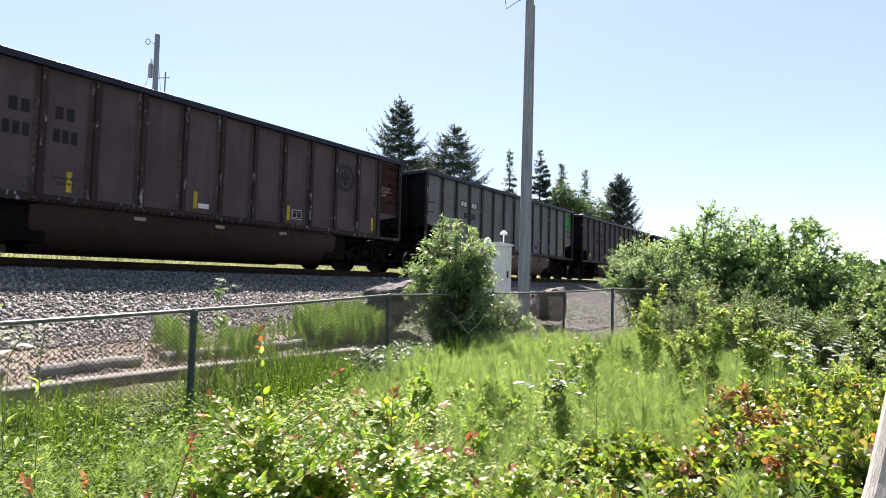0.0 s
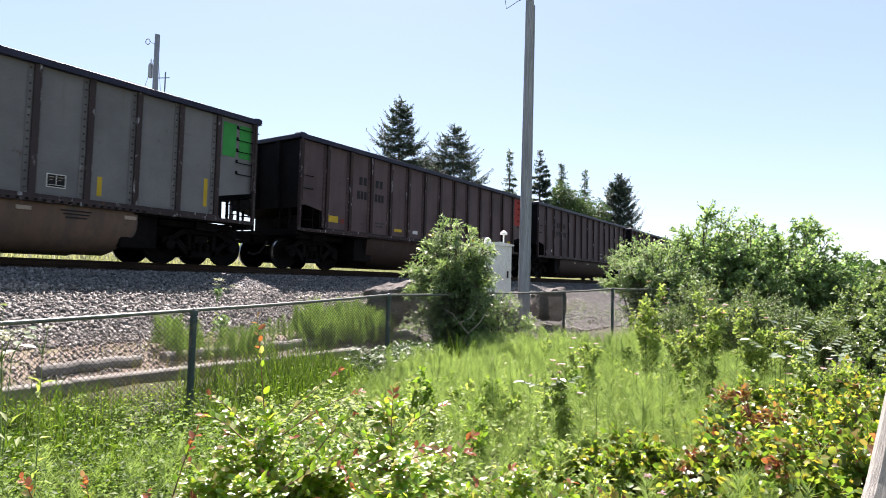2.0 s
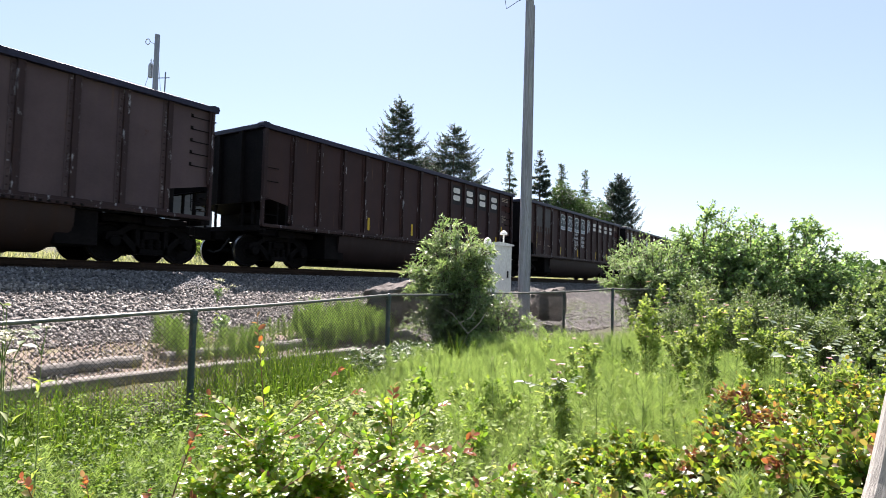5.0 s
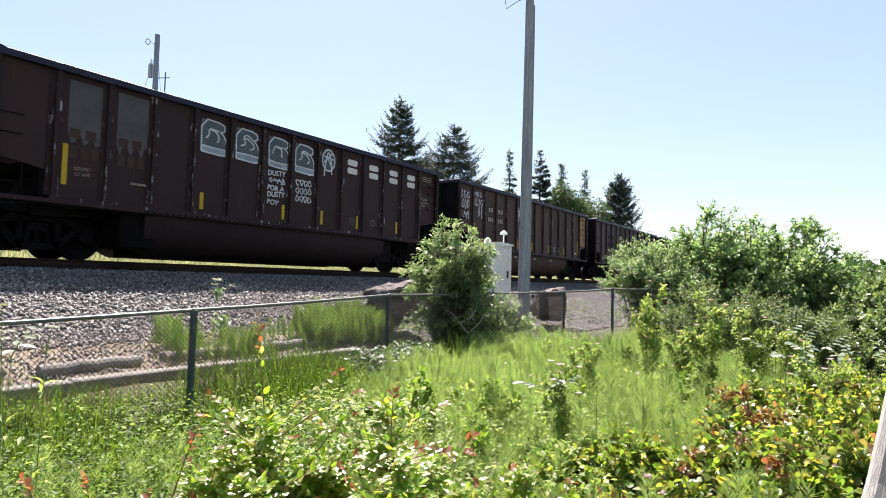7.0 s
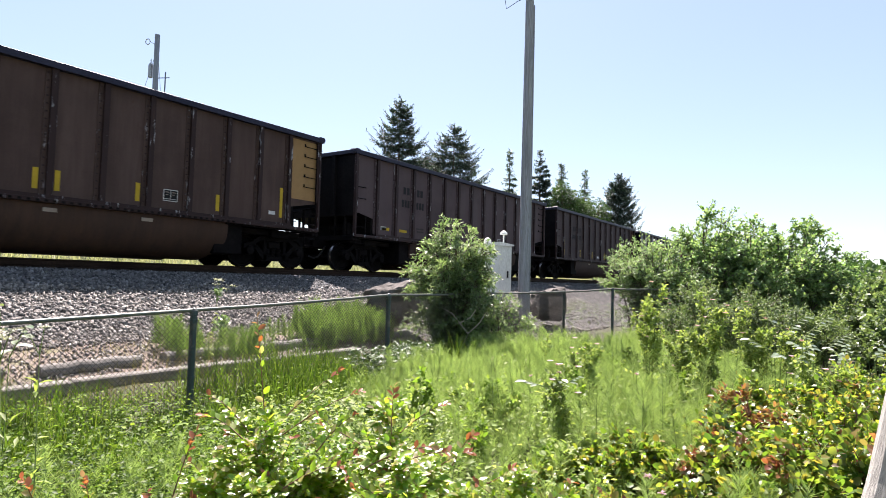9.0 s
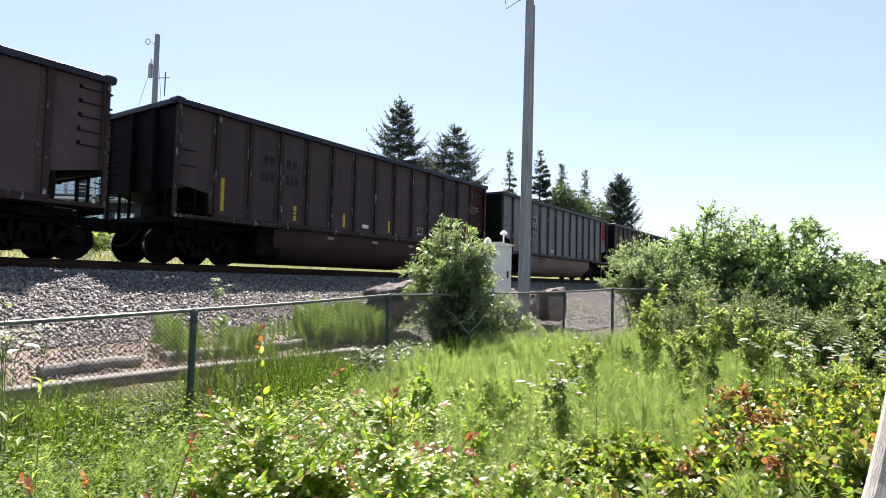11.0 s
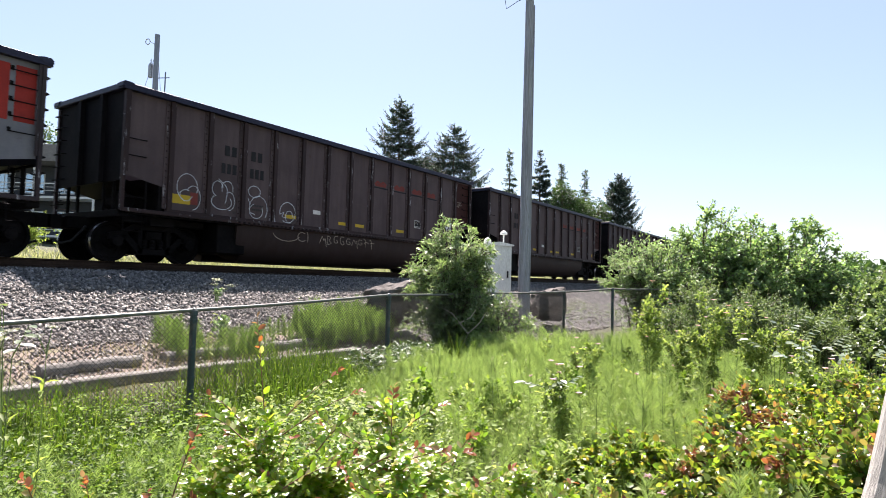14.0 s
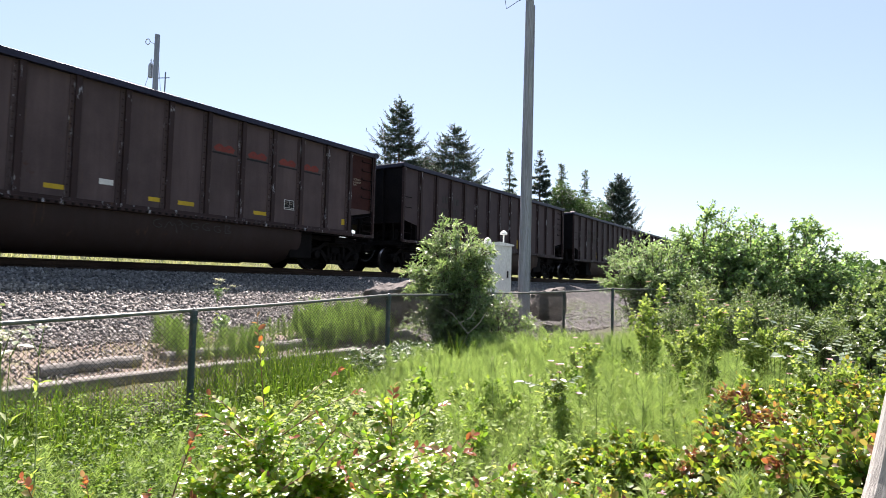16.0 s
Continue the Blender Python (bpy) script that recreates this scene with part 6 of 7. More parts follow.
def coal_car(colour, dirt, label, trough=None, end_colour=None, end_split=False, chord=None):
    """One open coal car on two trucks, standing with its trailing end at the origin on the rail top."""
    car = thing("coal_car", pose(0, 0, 0), label, "rail car", "cars of the coal train")
    paint = car_paint("car_paint", colour, dirt)
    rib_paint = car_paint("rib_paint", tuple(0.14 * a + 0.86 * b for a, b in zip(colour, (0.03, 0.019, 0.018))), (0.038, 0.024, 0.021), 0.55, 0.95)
    tub_paint = car_paint("trough_paint", trough or tuple(0.8 * q for q in colour), tuple(0.36 * q for q in dirt))
    flange_paint = car_paint("flange_paint", tuple(0.75 * q for q in colour), tuple(1.1 * q for q in dirt), 0.55, 0.7)
    for y_m in (False, True):
        base = TURN if y_m else Matrix.Identity(4)
        for rx in RIBS[:-1]:
            put("side_panel", paint, car, base @ Matrix.Translation((rx, PANEL, 0)))
        put("end_panel_sheet", paint, car, base @ Matrix.Translation((0, PANEL, 0)), "side_panel")
        put("end_panel_sheet", paint, car, base @ Matrix.Translation((BODY, PANEL, 0)) @ Matrix.Diagonal((-1, 1, 1, 1)), "side_panel")
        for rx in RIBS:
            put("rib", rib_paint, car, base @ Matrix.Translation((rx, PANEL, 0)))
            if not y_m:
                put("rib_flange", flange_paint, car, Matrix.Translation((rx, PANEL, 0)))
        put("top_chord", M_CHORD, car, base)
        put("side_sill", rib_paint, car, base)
        tagged(put("rivet_strip", M_BOGIE, car, base), kind="stuff")
        for x in (0, 1):
            put("chord_cap", M_CHORD, car, (base if x == 0 else base @ Matrix.Translation((BODY, 0, 0)) @ Matrix.Diagonal((-1, 1, 1, 1))))
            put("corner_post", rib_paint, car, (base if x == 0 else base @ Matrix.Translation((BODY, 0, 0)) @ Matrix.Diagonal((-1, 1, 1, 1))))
        put("end_sheet", M_SHADED_COALDUST, car, base)
        put("end_post", M_SHADED_COALDUST, car, base @ Matrix.Translation((0, 0.3 * WIDE, 0)))
        put("end_post", M_SHADED_COALDUST, car, base @ Matrix.Translation((0, 0.62 * WIDE, 0)))
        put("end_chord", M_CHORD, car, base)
        put("slope_sheet", M_SHADED_COALDUST, car, base)
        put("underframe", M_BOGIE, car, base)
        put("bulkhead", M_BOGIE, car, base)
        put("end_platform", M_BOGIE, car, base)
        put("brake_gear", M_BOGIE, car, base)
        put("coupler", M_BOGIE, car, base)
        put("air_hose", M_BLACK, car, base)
        for z in (2.76, 2.38):
            put("rung", M_BOGIE, car, base @ Matrix.Translation((0.14, PANEL, z)))
        for z in (3.6, 3.3, 3.0, 2.7, 2.4):
            put("rung", M_BOGIE, car, base @ Matrix.Translation((BODY - 0.58, PANEL, z)))
        put("step", M_BOGIE, car, base @ Matrix.Translation((BODY - 0.56, 0.02, 1.3)))
        put("step", M_BOGIE, car, base @ Matrix.Translation((0.12, 0.02, 0.68)))
        put("step", M_BOGIE, car, base @ Matrix.Translation((BODY - 0.56, 0.02, 0.68)))
        for z in (3.6, 3.28, 2.96, 2.64, 2.32, 2.0, 1.68, 1.36):
            put("end_rung", M_BOGIE, car, base @ Matrix.Translation((0.06, 2.8, z)))
    put("tub", tub_paint, car)
    if end_colour:
        x0 = BODY - 1.1
        if end_split:
            z0 = 2.84 if end_colour == M_GREENPAINT else 2.62
            for dx, w in ((0.08, 0.4), (0.58, 0.36)):
                mark(car, "end_panel", x0 + dx, z0, w, 3.72 - z0, end_colour, "bright painted end panel")
        else:
            z0 = {M_REDPAINT.name: 2.5}.get(end_colour.name, 2.02)
            mark(car, "end_panel", x0 + 0.02, z0, 0.94, 3.78 - z0, end_colour, "painted end panel")
    for cx in (1.17, BODY - 1.17):
        bogie = new("bogie")
        bogie.empty_display_size = 0.2
        bogie.parent = car
        bogie["label"] = "grimy two-axle truck with deep shade put into its colour"
        bogie.location = (cx, WIDE / 2, 0)
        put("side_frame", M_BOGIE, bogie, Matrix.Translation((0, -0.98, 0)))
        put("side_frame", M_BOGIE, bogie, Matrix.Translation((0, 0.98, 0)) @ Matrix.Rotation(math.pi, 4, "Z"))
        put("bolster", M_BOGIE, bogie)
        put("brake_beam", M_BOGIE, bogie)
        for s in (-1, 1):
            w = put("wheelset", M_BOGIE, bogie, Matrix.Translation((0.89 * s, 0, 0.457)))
            WHEELSETS.append((w, 0.89 * s))
    return car


GREY_DUST = (0.119, 0.0938, 0.0868)
DARK = (0.084, 0.0658, 0.0658)
DARKER = (0.0588, 0.0462, 0.0462)
BROWN = (0.041, 0.0262, 0.0255)
MID = (0.165, 0.182, 0.174)
LIGHT = (0.174, 0.195, 0.2)
TROUGH = (0.04, 0.025, 0.0175)
CARS = {}


def upright_tapes(car, xs, z=1.58, h=0.42, w=0.1):
    for x in xs:
        mark(car, "reflective_tape", x - w / 2, z - h / 2, w, h, M_YELLOW, "yellow upright reflective strip")


def flat_tapes(car, xs, z=1.49):
    for x in xs:
        mark(car, "reflective_tape", x - 0.21, z - 0.05, 0.42, 0.1, M_YELLOW, "yellow flat reflective strip")


def patch(car, x, z, w, h, material, label, name="painted_patch"):
    mark(car, name, x - w / 2, z - h / 2, w, h, material, label)


def usual_plates(car, plate_x, plate_z, sign_x, sign_z, trough_xs, ink, weights=None):
    """Small plates and fine stencils that nearly every car carries."""
    if plate_x:
        mark(car, "small_plate", plate_x - 0.15, plate_z - 0.06, 0.3, 0.12, M_WHITE, "small white plate")
    box_sign(car, sign_x - 0.18, sign_z - 0.14, 0.36, 0.28)
    tub_plates(car, [x - 0.13 for x in trough_xs])
    words(car, "LD LMT", 2.76, 1.51, 0.11, ink, "load_stencil")
    words(car, "LT WT", 2.8, 1.35, 0.11, ink, "load_stencil")
    if weights:
        words(car, weights[0], 3.49, 1.57, 0.115, ink, "load_stencil")
        words(car, weights[1], 3.55, 1.425, 0.115, ink, "load_stencil")
        return
    bars(car, 3.5, 1.62, 0.46, 0.05, 6, ink)
    bars(car, 3.56, 1.51, 0.36, 0.05, 5, ink)


def owner_marks(car, ink, size=0.26):
    """The owner's marks and the car's number beside the third rib, as plain bars."""
    for x, n in ((2.66, 2), (3.48, 2)):
        bars(car, x, 2.97 - size / 2, 0.42, size, n, ink, "owner_mark")
    for x, n in ((2.58, 3), (3.46, 3)):
        bars(car, x, 2.5 - size / 2, 0.5, size, n, ink, "number_bar")


def rotary(car, ink=None, z=2.85, size=0.115):
    for i, t in enumerate(("ROTARY", "COUPLER", "END")):
        words(car, t, BODY - 0.98, z - size * i, size, ink or M_TUBPLATE, "lettering", "pale stencilled words at the car's end")


def emblem(car, x, z, ink):
    ring = [[(x + 0.36 * math.cos(a), z + 0.39 * math.sin(a)) for a in np.linspace(0, 6.4, 22)]]
    stroke(car, "round_emblem", ring, ink, 0.11, "faint dark round painted emblem")
    mark(car, "emblem_bar", x - 0.25, z - 0.05, 0.5, 0.1, ink, "", 0.012)
    mark(car, "emblem_bar", x - 0.05, z - 0.27, 0.1, 0.54, ink, "", 0.018)
    for dx in (-0.17, 0.11):
        mark(car, "emblem_bar", x + dx, z - 0.17, 0.06, 0.34, ink, "", 0.02)


def block_mark(car, x, z, w=0.5, h=0.52):
    """A large pale mark: two plain slabs with clipped corners, no letter."""
    bm = bmesh.new()
    for z0, z1 in ((z - h / 2, z - h * 0.08), (z + h * 0.08, z + h / 2)):
        c = h * 0.1
        prism(bm, [(x - w / 2 + c, z0), (x + w / 2 - c, z0), (x + w / 2, z0 + c), (x + w / 2, z1 - c), (x + w / 2 - c, z1), (x - w / 2 + c, z1), (x - w / 2, z1 - c), (x - w / 2, z0 + c)], PANEL - 0.009, PANEL - 0.005)
    part("large_mark", bm, M_WHITE, car, "large pale block mark")


# one block of lines for each car, from the first seen to the last
c = CARS[-9] = coal_car(DARK, GREY_DUST, "dusty dark grey open coal car with a rust-red end", TROUGH, M_OXIDE)
owner_marks(c, M_DARKBAR)
usual_plates(c, 6.9, 1.45, 9.92, 1.56, (5.31, 7.38, 9.43), M_DIMBAR)
upright_tapes(c, (3.8, 6.67, 9.61, 13.24))
upright_tapes(c, (1.4,), 1.84, 0.85)
emblem(c, 11.88, 2.95, M_FADEDNAVY)
rotary(c)

c = CARS[-8] = coal_car(MID, (0.182, 0.195, 0.178), "mid-grey open coal car with a green end panel", (0.17, 0.12, 0.082), M_GREENPAINT, True)
for x in (2.58, 3.4):
    mark(c, "mark_field", x, 2.84, 0.56, 0.28, M_BLACK, "black patch behind pale marks")
    bars(c, x + 0.06, 2.88, 0.46, 0.2, 2, M_WHITE, "owner_mark")
bars(c, 2.86, 2.38, 0.34, 0.24, 2, M_DARKBAR, "number_bar")
bars(c, 3.46, 2.38, 0.36, 0.24, 2, M_DARKBAR, "number_bar")
usual_plates(c, 6.8, 1.48, 9.85, 1.57, (5.2, 7.27, 9.3, 11.38), M_DARKBAR, ("244600", "41400"))
upright_tapes(c, (4.03, 6.08, 8.49, 10.69))
upright_tapes(c, (1.4, 13.22), 1.8, 0.7)
for k in range(3):
    bm = bmesh.new()
    box(bm, 9.95 + 0.05 * k, 10.55 - 0.04 * k, 0.05, 0.056, 0.98 - 0.07 * k, 1.01 - 0.07 * k)
    part("trough_stencil", bm, M_DARKBAR, c)

c = CARS[-7] = coal_car((0.0868, 0.0686, 0.0658), GREY_DUST, "dusty brown-grey open coal car with a bright red end panel", TROUGH, M_REDPAINT)
owner_marks(c, M_DARKBAR)
usual_plates(c, 5.78, 1.5, 10.9, 1.57, (), M_DIMBAR)
flat_tapes(c, (4.77, 6.8, 9.88))
patch(c, 1.5, 1.58, 0.46, 0.2, M_YELLOW, "yellow reflective patch")
patch(c, 1.92, 1.55, 0.16, 0.14, M_REDSPRAY, "small red stencilled patch")
patch(c, 13.22, 1.58, 0.36, 0.18, M_YELLOW, "yellow reflective patch")

c = CARS[-6] = coal_car(DARK, (0.0952, 0.0756, 0.0686), "dark brown-grey grimy open coal car", TROUGH)
owner_marks(c, M_DARKBAR)
usual_plates(c, 2.05, 1.5, 9.9, 1.57, (5.3, 7.4, 9.4), M_DIMBAR)
patch(c, 1.48, 1.85, 0.1, 0.7, M_RUSTBAR, "worn brown strip")

c = CARS[-5] = coal_car(BROWN, (0.05, 0.028, 0.021), "dark red-brown open coal car with large pale block marks", (0.024, 0.018, 0.017))
for x in (9.87, 10.89, 11.96, 13.0):
    patch(c, x + 0.02, 3.28, 0.8, 0.8, M_DARKBAR, "dark painted field behind a pale mark", "mark_field")
    block_mark(c, x, 3.31)
upright_tapes(c, (4.5, 6.9, 8.87, 10.91, 13.24))
upright_tapes(c, (13.72,), 2.1)
box_sign(c, 9.6, 1.46, 0.6, 0.3)
rotary(c, None, 2.75)
patch(c, BODY - 0.6, 3.18, 0.92, 0.26, M_OXIDE, "orange-brown band", "end_band")
for z in (3.5, 3.57, 3.64):
    bars(c, BODY - 0.95, z, 0.85, 0.025, 1, M_TUBPLATE)
patch(c, 13.25, 1.5, 0.16, 0.12, M_REDSPRAY, "small red stencilled patch")

c = CARS[-4] = coal_car(BROWN, (0.046, 0.027, 0.0203), "dark red-brown open coal car covered in white graffiti", (0.022, 0.017, 0.016))
for x in (1.76, 2.75):
    n = 9
    edge = [(x - 0.36 + 0.72 * k / n, 2.5 + 0.16 * math.sin(k * 2.1 + x)) for k in range(n + 1)]
    bm = bmesh.new()
    prism(bm, edge + [(x + 0.36, 3.72), (x - 0.36, 3.72)], PANEL - 0.006, PANEL - 0.003)
    part("grey_patch", bm, M_GREYPATCH, c, "faded grey painted-over patch with a ragged edge")
    bars(c, x - 0.32, 2.52, 0.62, 0.2, 2, M_RUSTBAR, "owner_mark")
    bars(c, x - 0.32, 2.1, 0.66, 0.26, 3, M_RUSTBAR, "number_bar")
words(c, "LD LMT", 1.56, 1.86, 0.1, M_TUBPLATE, "load_stencil")
words(c, "LT WT", 1.58, 1.74, 0.1, M_TUBPLATE, "load_stencil")
bars(c, 2.75, 1.72, 0.36, 0.05, 5, M_TUBPLATE)
for k, x0 in enumerate((4.78, 5.8, 6.87, 7.83)):
    x = x0 - 0.34
    j = (0.0, 0.09, -0.07, 0.05)[k]
    edge = [(x, 2.98), (x - 0.02, 3.66), (x + 0.64, 3.63), (x + 0.66, 3.42), (x + 0.5, 3.41), (x + 0.62, 3.34), (x + 0.7, 3.2), (x + 0.72, 2.96)]
    bm = bmesh.new()
    prism(bm, edge, PANEL - 0.008, PANEL - 0.004)
    part("sprayed_block", bm, M_GREYSPRAY, c, "silver sprayed block")
    bm = bmesh.new()
    prism(bm, [(x, 2.83), (x + 0.72, 2.79), (x + 0.72, 2.957), (x, 2.977)], PANEL - 0.008, PANEL - 0.004)
    part("sprayed_foot", bm, M_SPRAYFOOT, c, "pale sprayed base band")
    o = [[(x, 2.83)] + edge[1:] + [(x + 0.72, 2.79), (x, 2.83)], [(x + 0.5, 3.41), (x + 0.3, 3.43 + j), (x + 0.2, 3.42), (x + 0.2 + j, 3.26), (x + 0.12, 3.18)],
         [(x + 0.22, 3.42), (x + 0.42, 3.38), (x + 0.5 + j, 3.22), (x + 0.44, 3.12)], [(x, 2.98), (x + 0.35, 2.96 + 0.3 * j), (x + 0.72, 2.96)]]
    stroke(c, "spray_outline", o, M_GRAFFITI, 0.04, "white spray-painted outline", 0.012, None, 1)
cx, cz = 8.81, 3.38
bm = bmesh.new()
prism(bm, [(cx + 0.26 * math.cos(a), cz + 0.33 * math.sin(a)) for a in np.linspace(0, 2 * math.pi, 18)[:-1]], PANEL - 0.005, PANEL - 0.002)
part("sprayed_disc", bm, M_GREYSPRAY, c, "silver sprayed disc")
stroke(c, "spray_doodle", [[(cx + 0.27 * math.cos(a), cz + 0.34 * math.sin(a)) for a in np.linspace(0.3, 6.6, 14)], [(cx - 0.18, cz - 0.5), (cx - 0.1, cz + 0.1), (cx, cz + 0.28), (cx + 0.1, cz), (cx + 0.14, cz - 0.42)], [(cx - 0.2, cz + 0.1), (cx + 0.2, cz + 0.05)], [(cx - 0.22, cz - 0.1), (cx + 0.18, cz + 0.26)], [(cx - 0.1, cz + 0.1), (cx + 0.16, cz - 0.2)]], M_GRAFFITI, 0.045, "white sprayed round doodle")
for k, t in enumerate(("DUSTY", "", "FOR A", "DUSTY", "BOY")):
    z = 2.56 - 0.2 * k
    if t:
        words(c, t, 6.5, z, 0.2, M_GRAFFITI, "spray_word", "white hand-sprayed word", 0.12, 4 * math.sin(2.3 * k + 1), 0.006, 0.012)
    else:
        for line in script(6.56, z, 0.6, 0.16, 4, 51):
            stroke(c, "spray_scrawl", [line], M_GRAFFITI, 0.028, "white scrawled tag line")
for k in range(3):
    for line in loops(7.52, 2.42 - 0.24 * k, 0.62, 0.2, 4, 60 + k):
        stroke(c, "spray_scrawl", [line], M_GRAFFITI, 0.03, "white scrawled tag line")
for x in (9.89, 10.93, 12.0, 13.02):
    block_mark(c, x, 3.36, 0.46, 0.46)
upright_tapes(c, (4.52, 7.1, 8.6, 10.18, 12.24))
rotary(c, None, 2.75)
patch(c, BODY - 0.6, 3.18, 0.92, 0.26, M_OXIDE, "orange-brown band", "end_band")
for z in (3.5, 3.57, 3.64):
    bars(c, BODY - 0.95, z, 0.85, 0.025, 1, M_TUBPLATE)
upright_tapes(c, (1.38,), 1.95, 0.85)
patch(c, 9.98, 1.6, 0.36, 0.26, M_DIMBAR, "faint outlined plate", "outline_plate")
stroke(c, "small_emblem", [[(10.95 + 0.1 * math.cos(a), 1.62 + 0.1 * math.sin(a)) for a in np.linspace(0, 6.4, 10)]], M_TUBPLATE, 0.02, "small pale ring")

c = CARS[-3] = coal_car((0.0756, 0.0518, 0.0406), (0.105, 0.077, 0.0602), "dusty brown open coal car with white scrawls and a yellow end", (0.075, 0.046, 0.029), M_YELLOWPAINT)
for x in (2.5, 3.4):
    for z in (2.84, 2.4):
        mark(c, "mark_field", x, z, 0.62, 0.28, M_DARKBAR, "dark patch behind pale marks")
    bars(c, x + 0.1, 2.88, 0.46, 0.2, 2, M_TUBPLATE, "owner_mark")
    bars(c, x + 0.08, 2.44, 0.5, 0.2, 3, M_TUBPLATE, "number_bar")
for k, lines in enumerate((script(0.22, 3.2, 0.8, 0.4, 3, 70), loops(0.36, 2.82, 0.6, 0.4, 3, 71), script(0.52, 2.4, 0.4, 0.4, 2, 72), script(1.38, 3.38, 0.6, 0.3, 3, 73), loops(1.36, 2.98, 0.74, 0.36, 3, 74), script(1.7, 2.5, 0.44, 0.5, 2, 75), loops(5.44, 2.98, 0.4, 0.4, 2, 76), script(5.5, 2.66, 0.66, 0.62, 3, 77))):
    for line in lines:
        stroke(c, "spray_scrawl", [line], M_GRAFFITI, 0.042, "white scrawled tag line")
stroke(c, "spray_scrawl", [[(5.68, 3.5), (5.8, 3.42), (5.95, 3.52)]], M_GRAFFITI, 0.036, "white scrawled tag line")
upright_tapes(c, (1.38, 13.26), 1.84, 0.85)
upright_tapes(c, (4.04, 5.53, 7.11, 7.51, 9.16, 11.22))
usual_plates(c, None, 0, 9.95, 1.6, (5.3, 7.4, 9.4), M_DIMBAR)
patch(c, 1.9, 1.48, 0.34, 0.16, M_REDSPRAY, "small dark red stencilled patch")
patch(c, 12.95, 1.52, 0.22, 0.1, M_WHITE, "small white stencil", "stencil_patch")

c = CARS[-2] = coal_car(DARK, (0.0924, 0.077, 0.0714), "dark grey grimy open coal car with faint marks", TROUGH)
owner_marks(c, M_DARKBAR)
usual_plates(c, 1.6, 1.5, 9.9, 1.57, (5.3, 7.4), M_DIMBAR)
flat_tapes(c, (1.7, 2.7))

c = CARS[-1] = coal_car(DARKER, (0.077, 0.0616, 0.056), "very dark brown open coal car with a rust-red end", (0.045, 0.03, 0.024), M_OXIDE)
owner_marks(c, M_DARKBAR)
usual_plates(c, 6.9, 1.48, 9.96, 1.57, (5.3, 7.4, 9.4), M_DIMBAR)
upright_tapes(c, (1.4, 13.24), 1.82, 0.85)
upright_tapes(c, (3.83, 5.87, 8.12, 11.22))
emblem(c, 11.88, 2.95, M_FADEDNAVY)
rotary(c, M_TUBPLATE)

c = CARS[0] = coal_car(LIGHT, (0.212, 0.235, 0.225), "light grey open coal car with two red end panels", (0.22, 0.165, 0.125), M_REDPAINT, True)
for x in (2.62, 3.46):
    for z in (2.8, 2.34):
        mark(c, "mark_field", x, z, 0.46, 0.34, M_PALEFIELD, "pale patch behind dark marks")
owner_marks(c, M_DARKBAR, 0.24)
usual_plates(c, 5.96, 1.48, 9.9, 1.57, (5.3,), M_DARKBAR, ("244900", "41100"))
for x, w in ((1.59, 0.52), (4.97, 0.42), (6.98, 0.42), (13.15, 0.5)):
    patch(c, x, 1.56, w, 0.12, M_ORANGE, "faded orange patch")
patch(c, 1.98, 1.72, 0.12, 0.12, M_PINK, "small faded pink patch")
for k in range(4):
    bm = bmesh.new()
    box(bm, 4.16 + 0.04 * (k % 2), 4.66 - 0.04 * (k % 2), 0.05, 0.056, 1.0 - 0.065 * k, 1.03 - 0.065 * k)
    part("trough_stencil", bm, M_DIMBAR, c)

c = CARS[1] = coal_car((0.0812, 0.0644, 0.0616), (0.1148, 0.0924, 0.084), "brown-grey open coal car with thin white graffiti along it", (0.034, 0.023, 0.019), M_OXIDE)
owner_marks(c, M_DARKBAR)
usual_plates(c, 5.93, 1.71, 11.02, 1.82, (), M_DIMBAR)
rotary(c, M_TUBPLATE, 2.95, 0.085)
for lines in ([arc(3.78, 1.56, 0.3, 0.36, -0.6, 3.6), arc(3.62, 2.02, 0.2, 0.16, 0.4, 6.6), arc(3.7, 1.5, 0.22, 0.2, 2.0, 6.9), [(3.42, 1.82), (3.5, 1.62), (3.46, 1.46), (3.66, 1.4)]],
              [arc(4.8, 1.58, 0.29, 0.3, -2.2, 3.4), arc(4.86, 1.46, 0.14, 0.18, 0, 5.2), [(4.5, 1.5), (4.7, 1.6), (4.56, 1.44), (4.78, 1.42)]],
              [arc(2.5, 1.95, 0.16, 0.2, 0.2, 4.4), arc(2.78, 1.98, 0.17, 0.2, -0.6, 3.6), arc(2.62, 1.62, 0.3, 0.2, 2.4, 6.9), arc(2.84, 1.66, 0.16, 0.24, -1.6, 2.2), [(2.5, 2.2), (2.8, 2.0), (2.72, 1.6)]], [arc(1.66, 1.86, 0.28, 0.34, -1.0, 4.4), arc(1.82, 1.62, 0.2, 0.3, -1.6, 2.6), arc(1.62, 1.66, 0.16, 0.14, 1.0, 6.2)]):
    stroke(c, "spray_scrawl", lines, M_GRAFFITI, 0.016, "thin white looping graffiti")
stroke(c, "trough_scrawl", [arc(4.78, 1.0, 0.5, 0.24, 3.3, 5.9)] + [arc(5.35, 0.92, 0.17, 0.13, 0.9, 5.6), [(5.55, 1.08), (5.58, 0.92), (5.56, 0.78)]] + script(6.05, 0.74, 2.5, 0.32, 9, 86), M_TUBPLATE, 0.02, "thin pale graffiti along the trough", 0.0, 0.045)
stroke(c, "spray_scrawl", scrawl(12.86, 1.75, 0.6, 0.36, 5, 87) + loops(13.05, 2.12, 0.18, 0.16, 1, 88), M_GRAFFITI, 0.032, "pale scrawled tag")
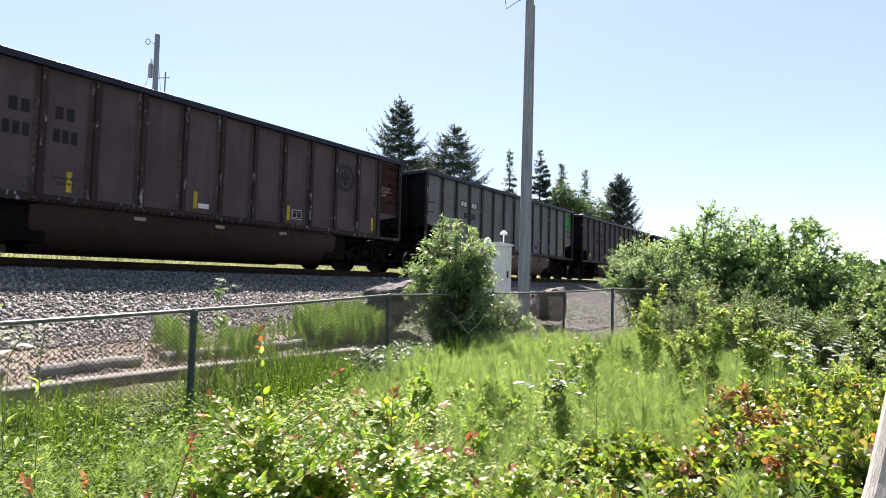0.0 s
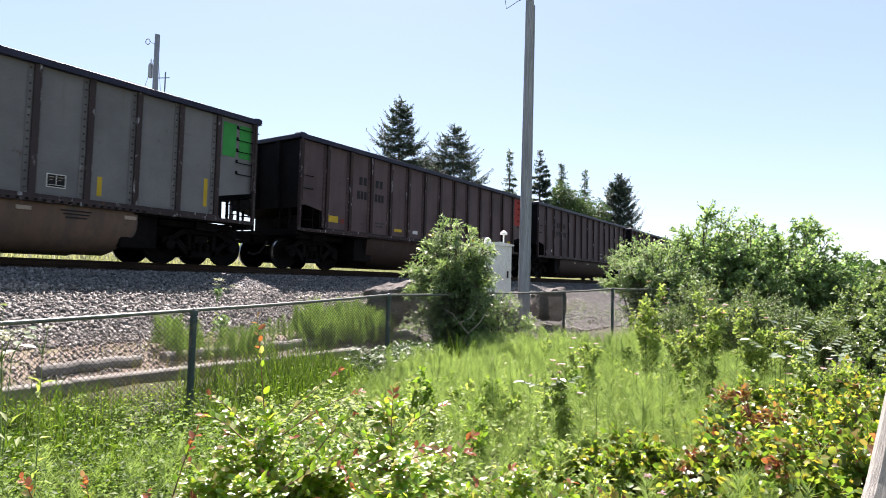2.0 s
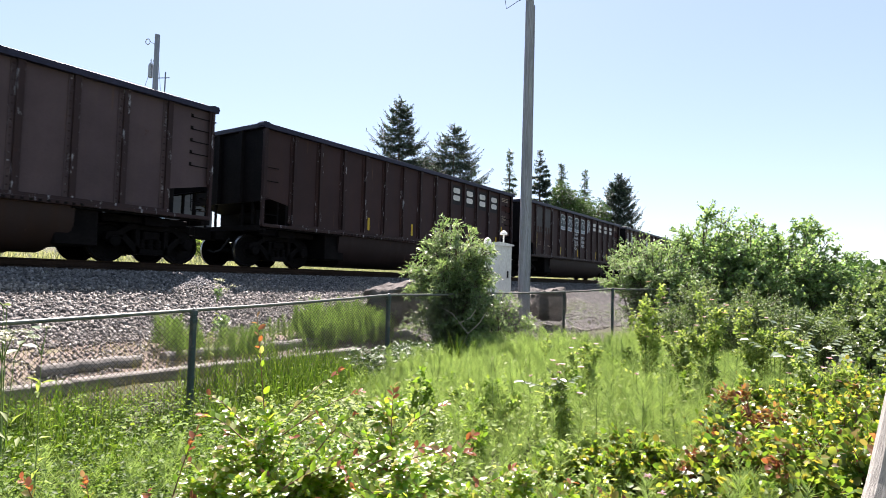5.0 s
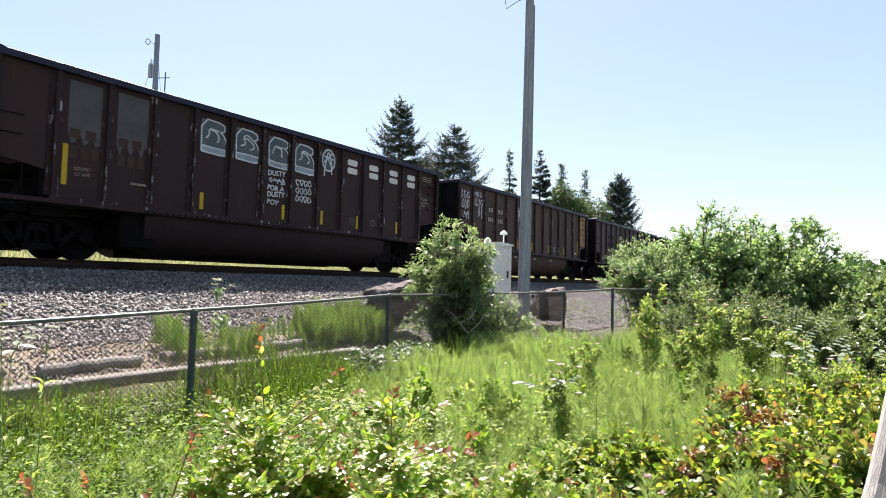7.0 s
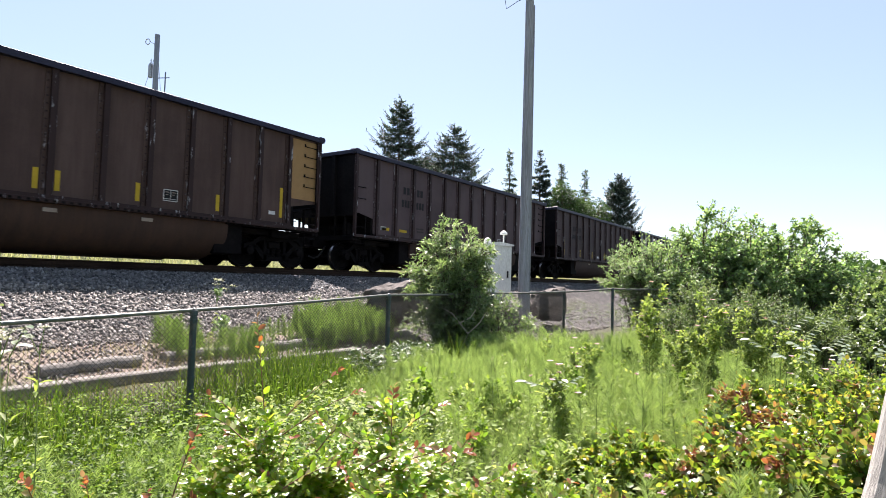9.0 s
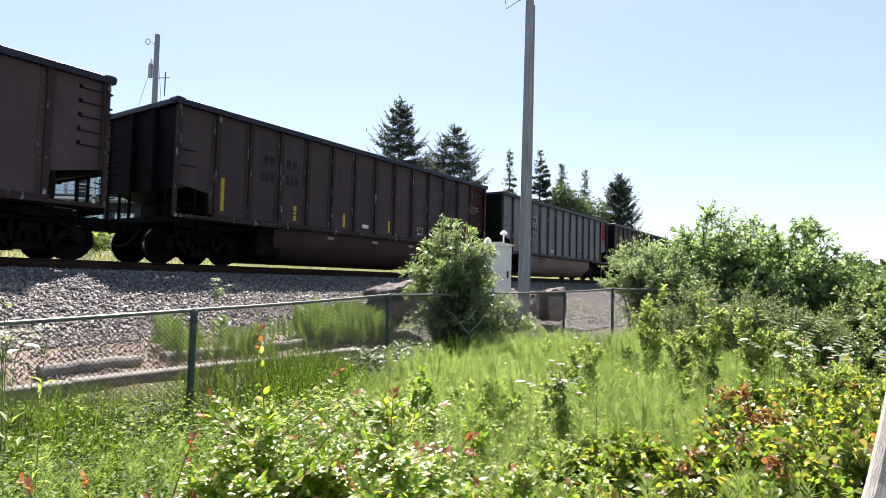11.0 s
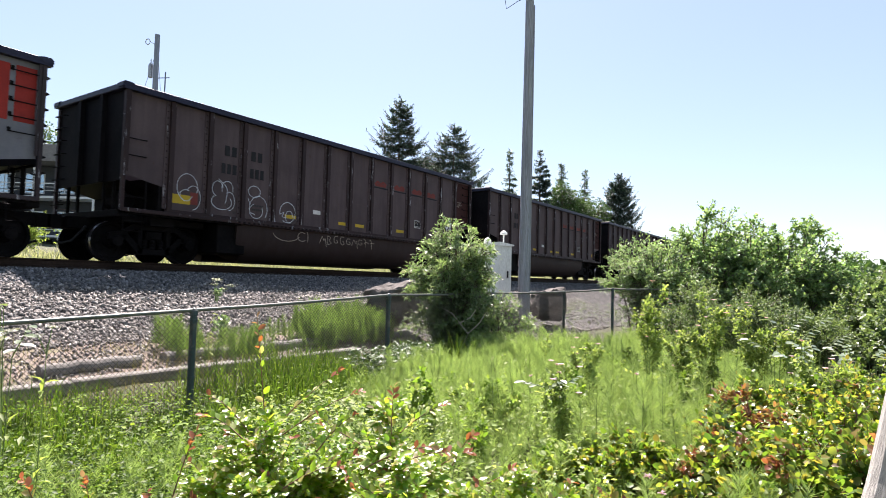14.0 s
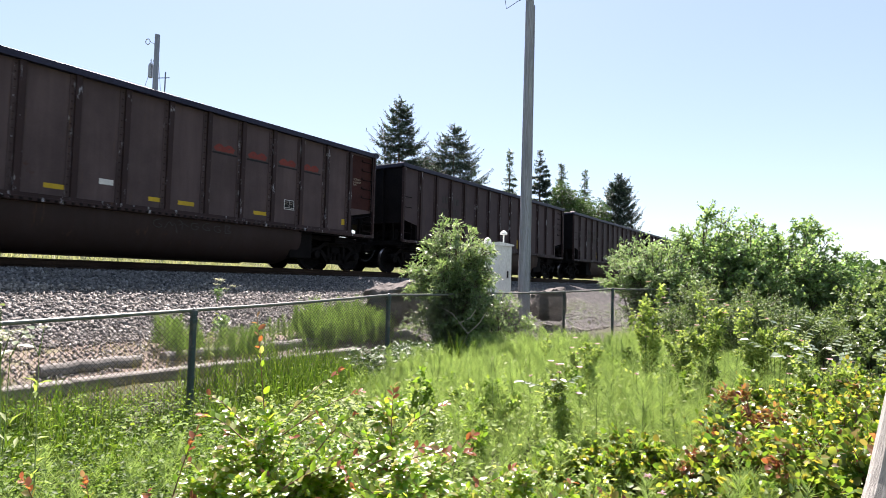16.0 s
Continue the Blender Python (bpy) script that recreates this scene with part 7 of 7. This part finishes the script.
for k, x in enumerate((8.86, 9.9, 10.95, 11.85)):
    stroke(c, "red_scrawl", [[(x - 0.3, 2.96), (x - 0.16, 3.1), (x - 0.02, 2.98), (x + 0.13, 3.1), (x + 0.28, 2.99)], [(x - 0.28, 2.96), (x + 0.26, 2.97)]], M_REDSPRAY, 0.085, "red sprayed smear")
    mark(c, "dark_line", x - 0.36, 2.85, 0.74, 0.045, M_DARKBAR, "thin dark painted line")
patch(c, 1.5, 1.55, 0.5, 0.22, M_YELLOW, "yellow reflective patch")
patch(c, 1.85, 1.6, 0.2, 0.3, M_REDSPRAY, "red sprayed spot")
flat_tapes(c, (4.91, 7.08, 7.85, 9.99), 1.47)
patch(c, 13.3, 1.55, 0.4, 0.18, M_YELLOW, "yellow reflective patch")

c = CARS[2] = coal_car((0.0784, 0.0616, 0.0574), (0.1092, 0.0868, 0.0784), "brown-grey open coal car with yellow strips and red smears", (0.034, 0.023, 0.019), M_OXIDE)
owner_marks(c, M_DARKBAR)
usual_plates(c, 5.96, 1.7, 11.05, 1.81, (), M_DIMBAR)
rotary(c, M_TUBPLATE, 2.95, 0.085)
flat_tapes(c, (4.97, 7.12, 7.85, 10.04), 1.46)
patch(c, 1.5, 1.5, 0.42, 0.16, M_YELLOW, "yellow reflective patch")
patch(c, 13.38, 1.53, 0.36, 0.18, M_YELLOW, "yellow reflective patch")
stroke(c, "trough_scrawl", script(7.0, 0.78, 2.2, 0.26, 7, 98), M_DIMBAR, 0.02, "faded graffiti along the trough", 0.0, 0.045)
for k, x in enumerate((8.86, 9.9, 10.95, 11.85)):
    stroke(c, "red_scrawl", [[(x - 0.3, 2.96), (x - 0.16, 3.1), (x - 0.02, 2.98), (x + 0.13, 3.1), (x + 0.28, 2.99)], [(x - 0.28, 2.96), (x + 0.26, 2.97)]], M_REDSPRAY, 0.085, "red sprayed smear")
    mark(c, "dark_line", x - 0.36, 2.85, 0.74, 0.045, M_DARKBAR, "thin dark painted line")

for k, col in ((3, DARKER), (4, (0.055, 0.045, 0.043)), (5, DARKER), (6, DARKER), (7, DARKER)):
    c = CARS[k] = coal_car(col, (0.07, 0.056, 0.052), "dark grimy open coal car far down the train", (0.045, 0.03, 0.022))
    owner_marks(c, M_DIMBAR)
    usual_plates(c, 5.96, 1.48, 9.9, 1.57, (5.3, 7.4), M_DIMBAR)
    upright_tapes(c, (4.1, 6.3, 9.2))
# ---- what moves: every car rolls along the rails, and its wheels turn ----


def run(t):
    """How far the train has gone at t seconds."""
    d = t - 12.5
    return 11.1992 * d - 0.0015 * d * d


def motions():
    for k, car in CARS.items():
        walk(car, [(t, pose(7.166 + CAR_LEN * k - run(t), SIDE_Y - 0.06, RAIL_TOP)) for t in (0.0, 2.0, 4.0, 6.0, 8.0, 10.0, 12.0, 14.0, 16.0)])
    # plants stir a little in the draught
    for i, plant in enumerate(SWAYING):
        x, y, z = plant.location
        rows = []
        for k in range(33):
            t = 0.5 * k
            a = 1.1 * math.sin(1.9 * t + 1.7 * i) + 0.7 * math.sin(3.7 * t + 2.3 * i)
            b = 0.6 * math.sin(2.3 * t + 0.9 * i)
            rows.append((t, pose(x, y, z, b, a, 0)))
        walk(plant, rows)
    times = [i / 30 for i in range(481)]
    turns = [-math.degrees(run(t) / 0.457) for t in times]
    for wheels, x in WHEELSETS:
        walk(wheels, [(t, pose(x, 0, 0.457, 0, a, 0)) for t, a in zip(times, turns)])


motions()
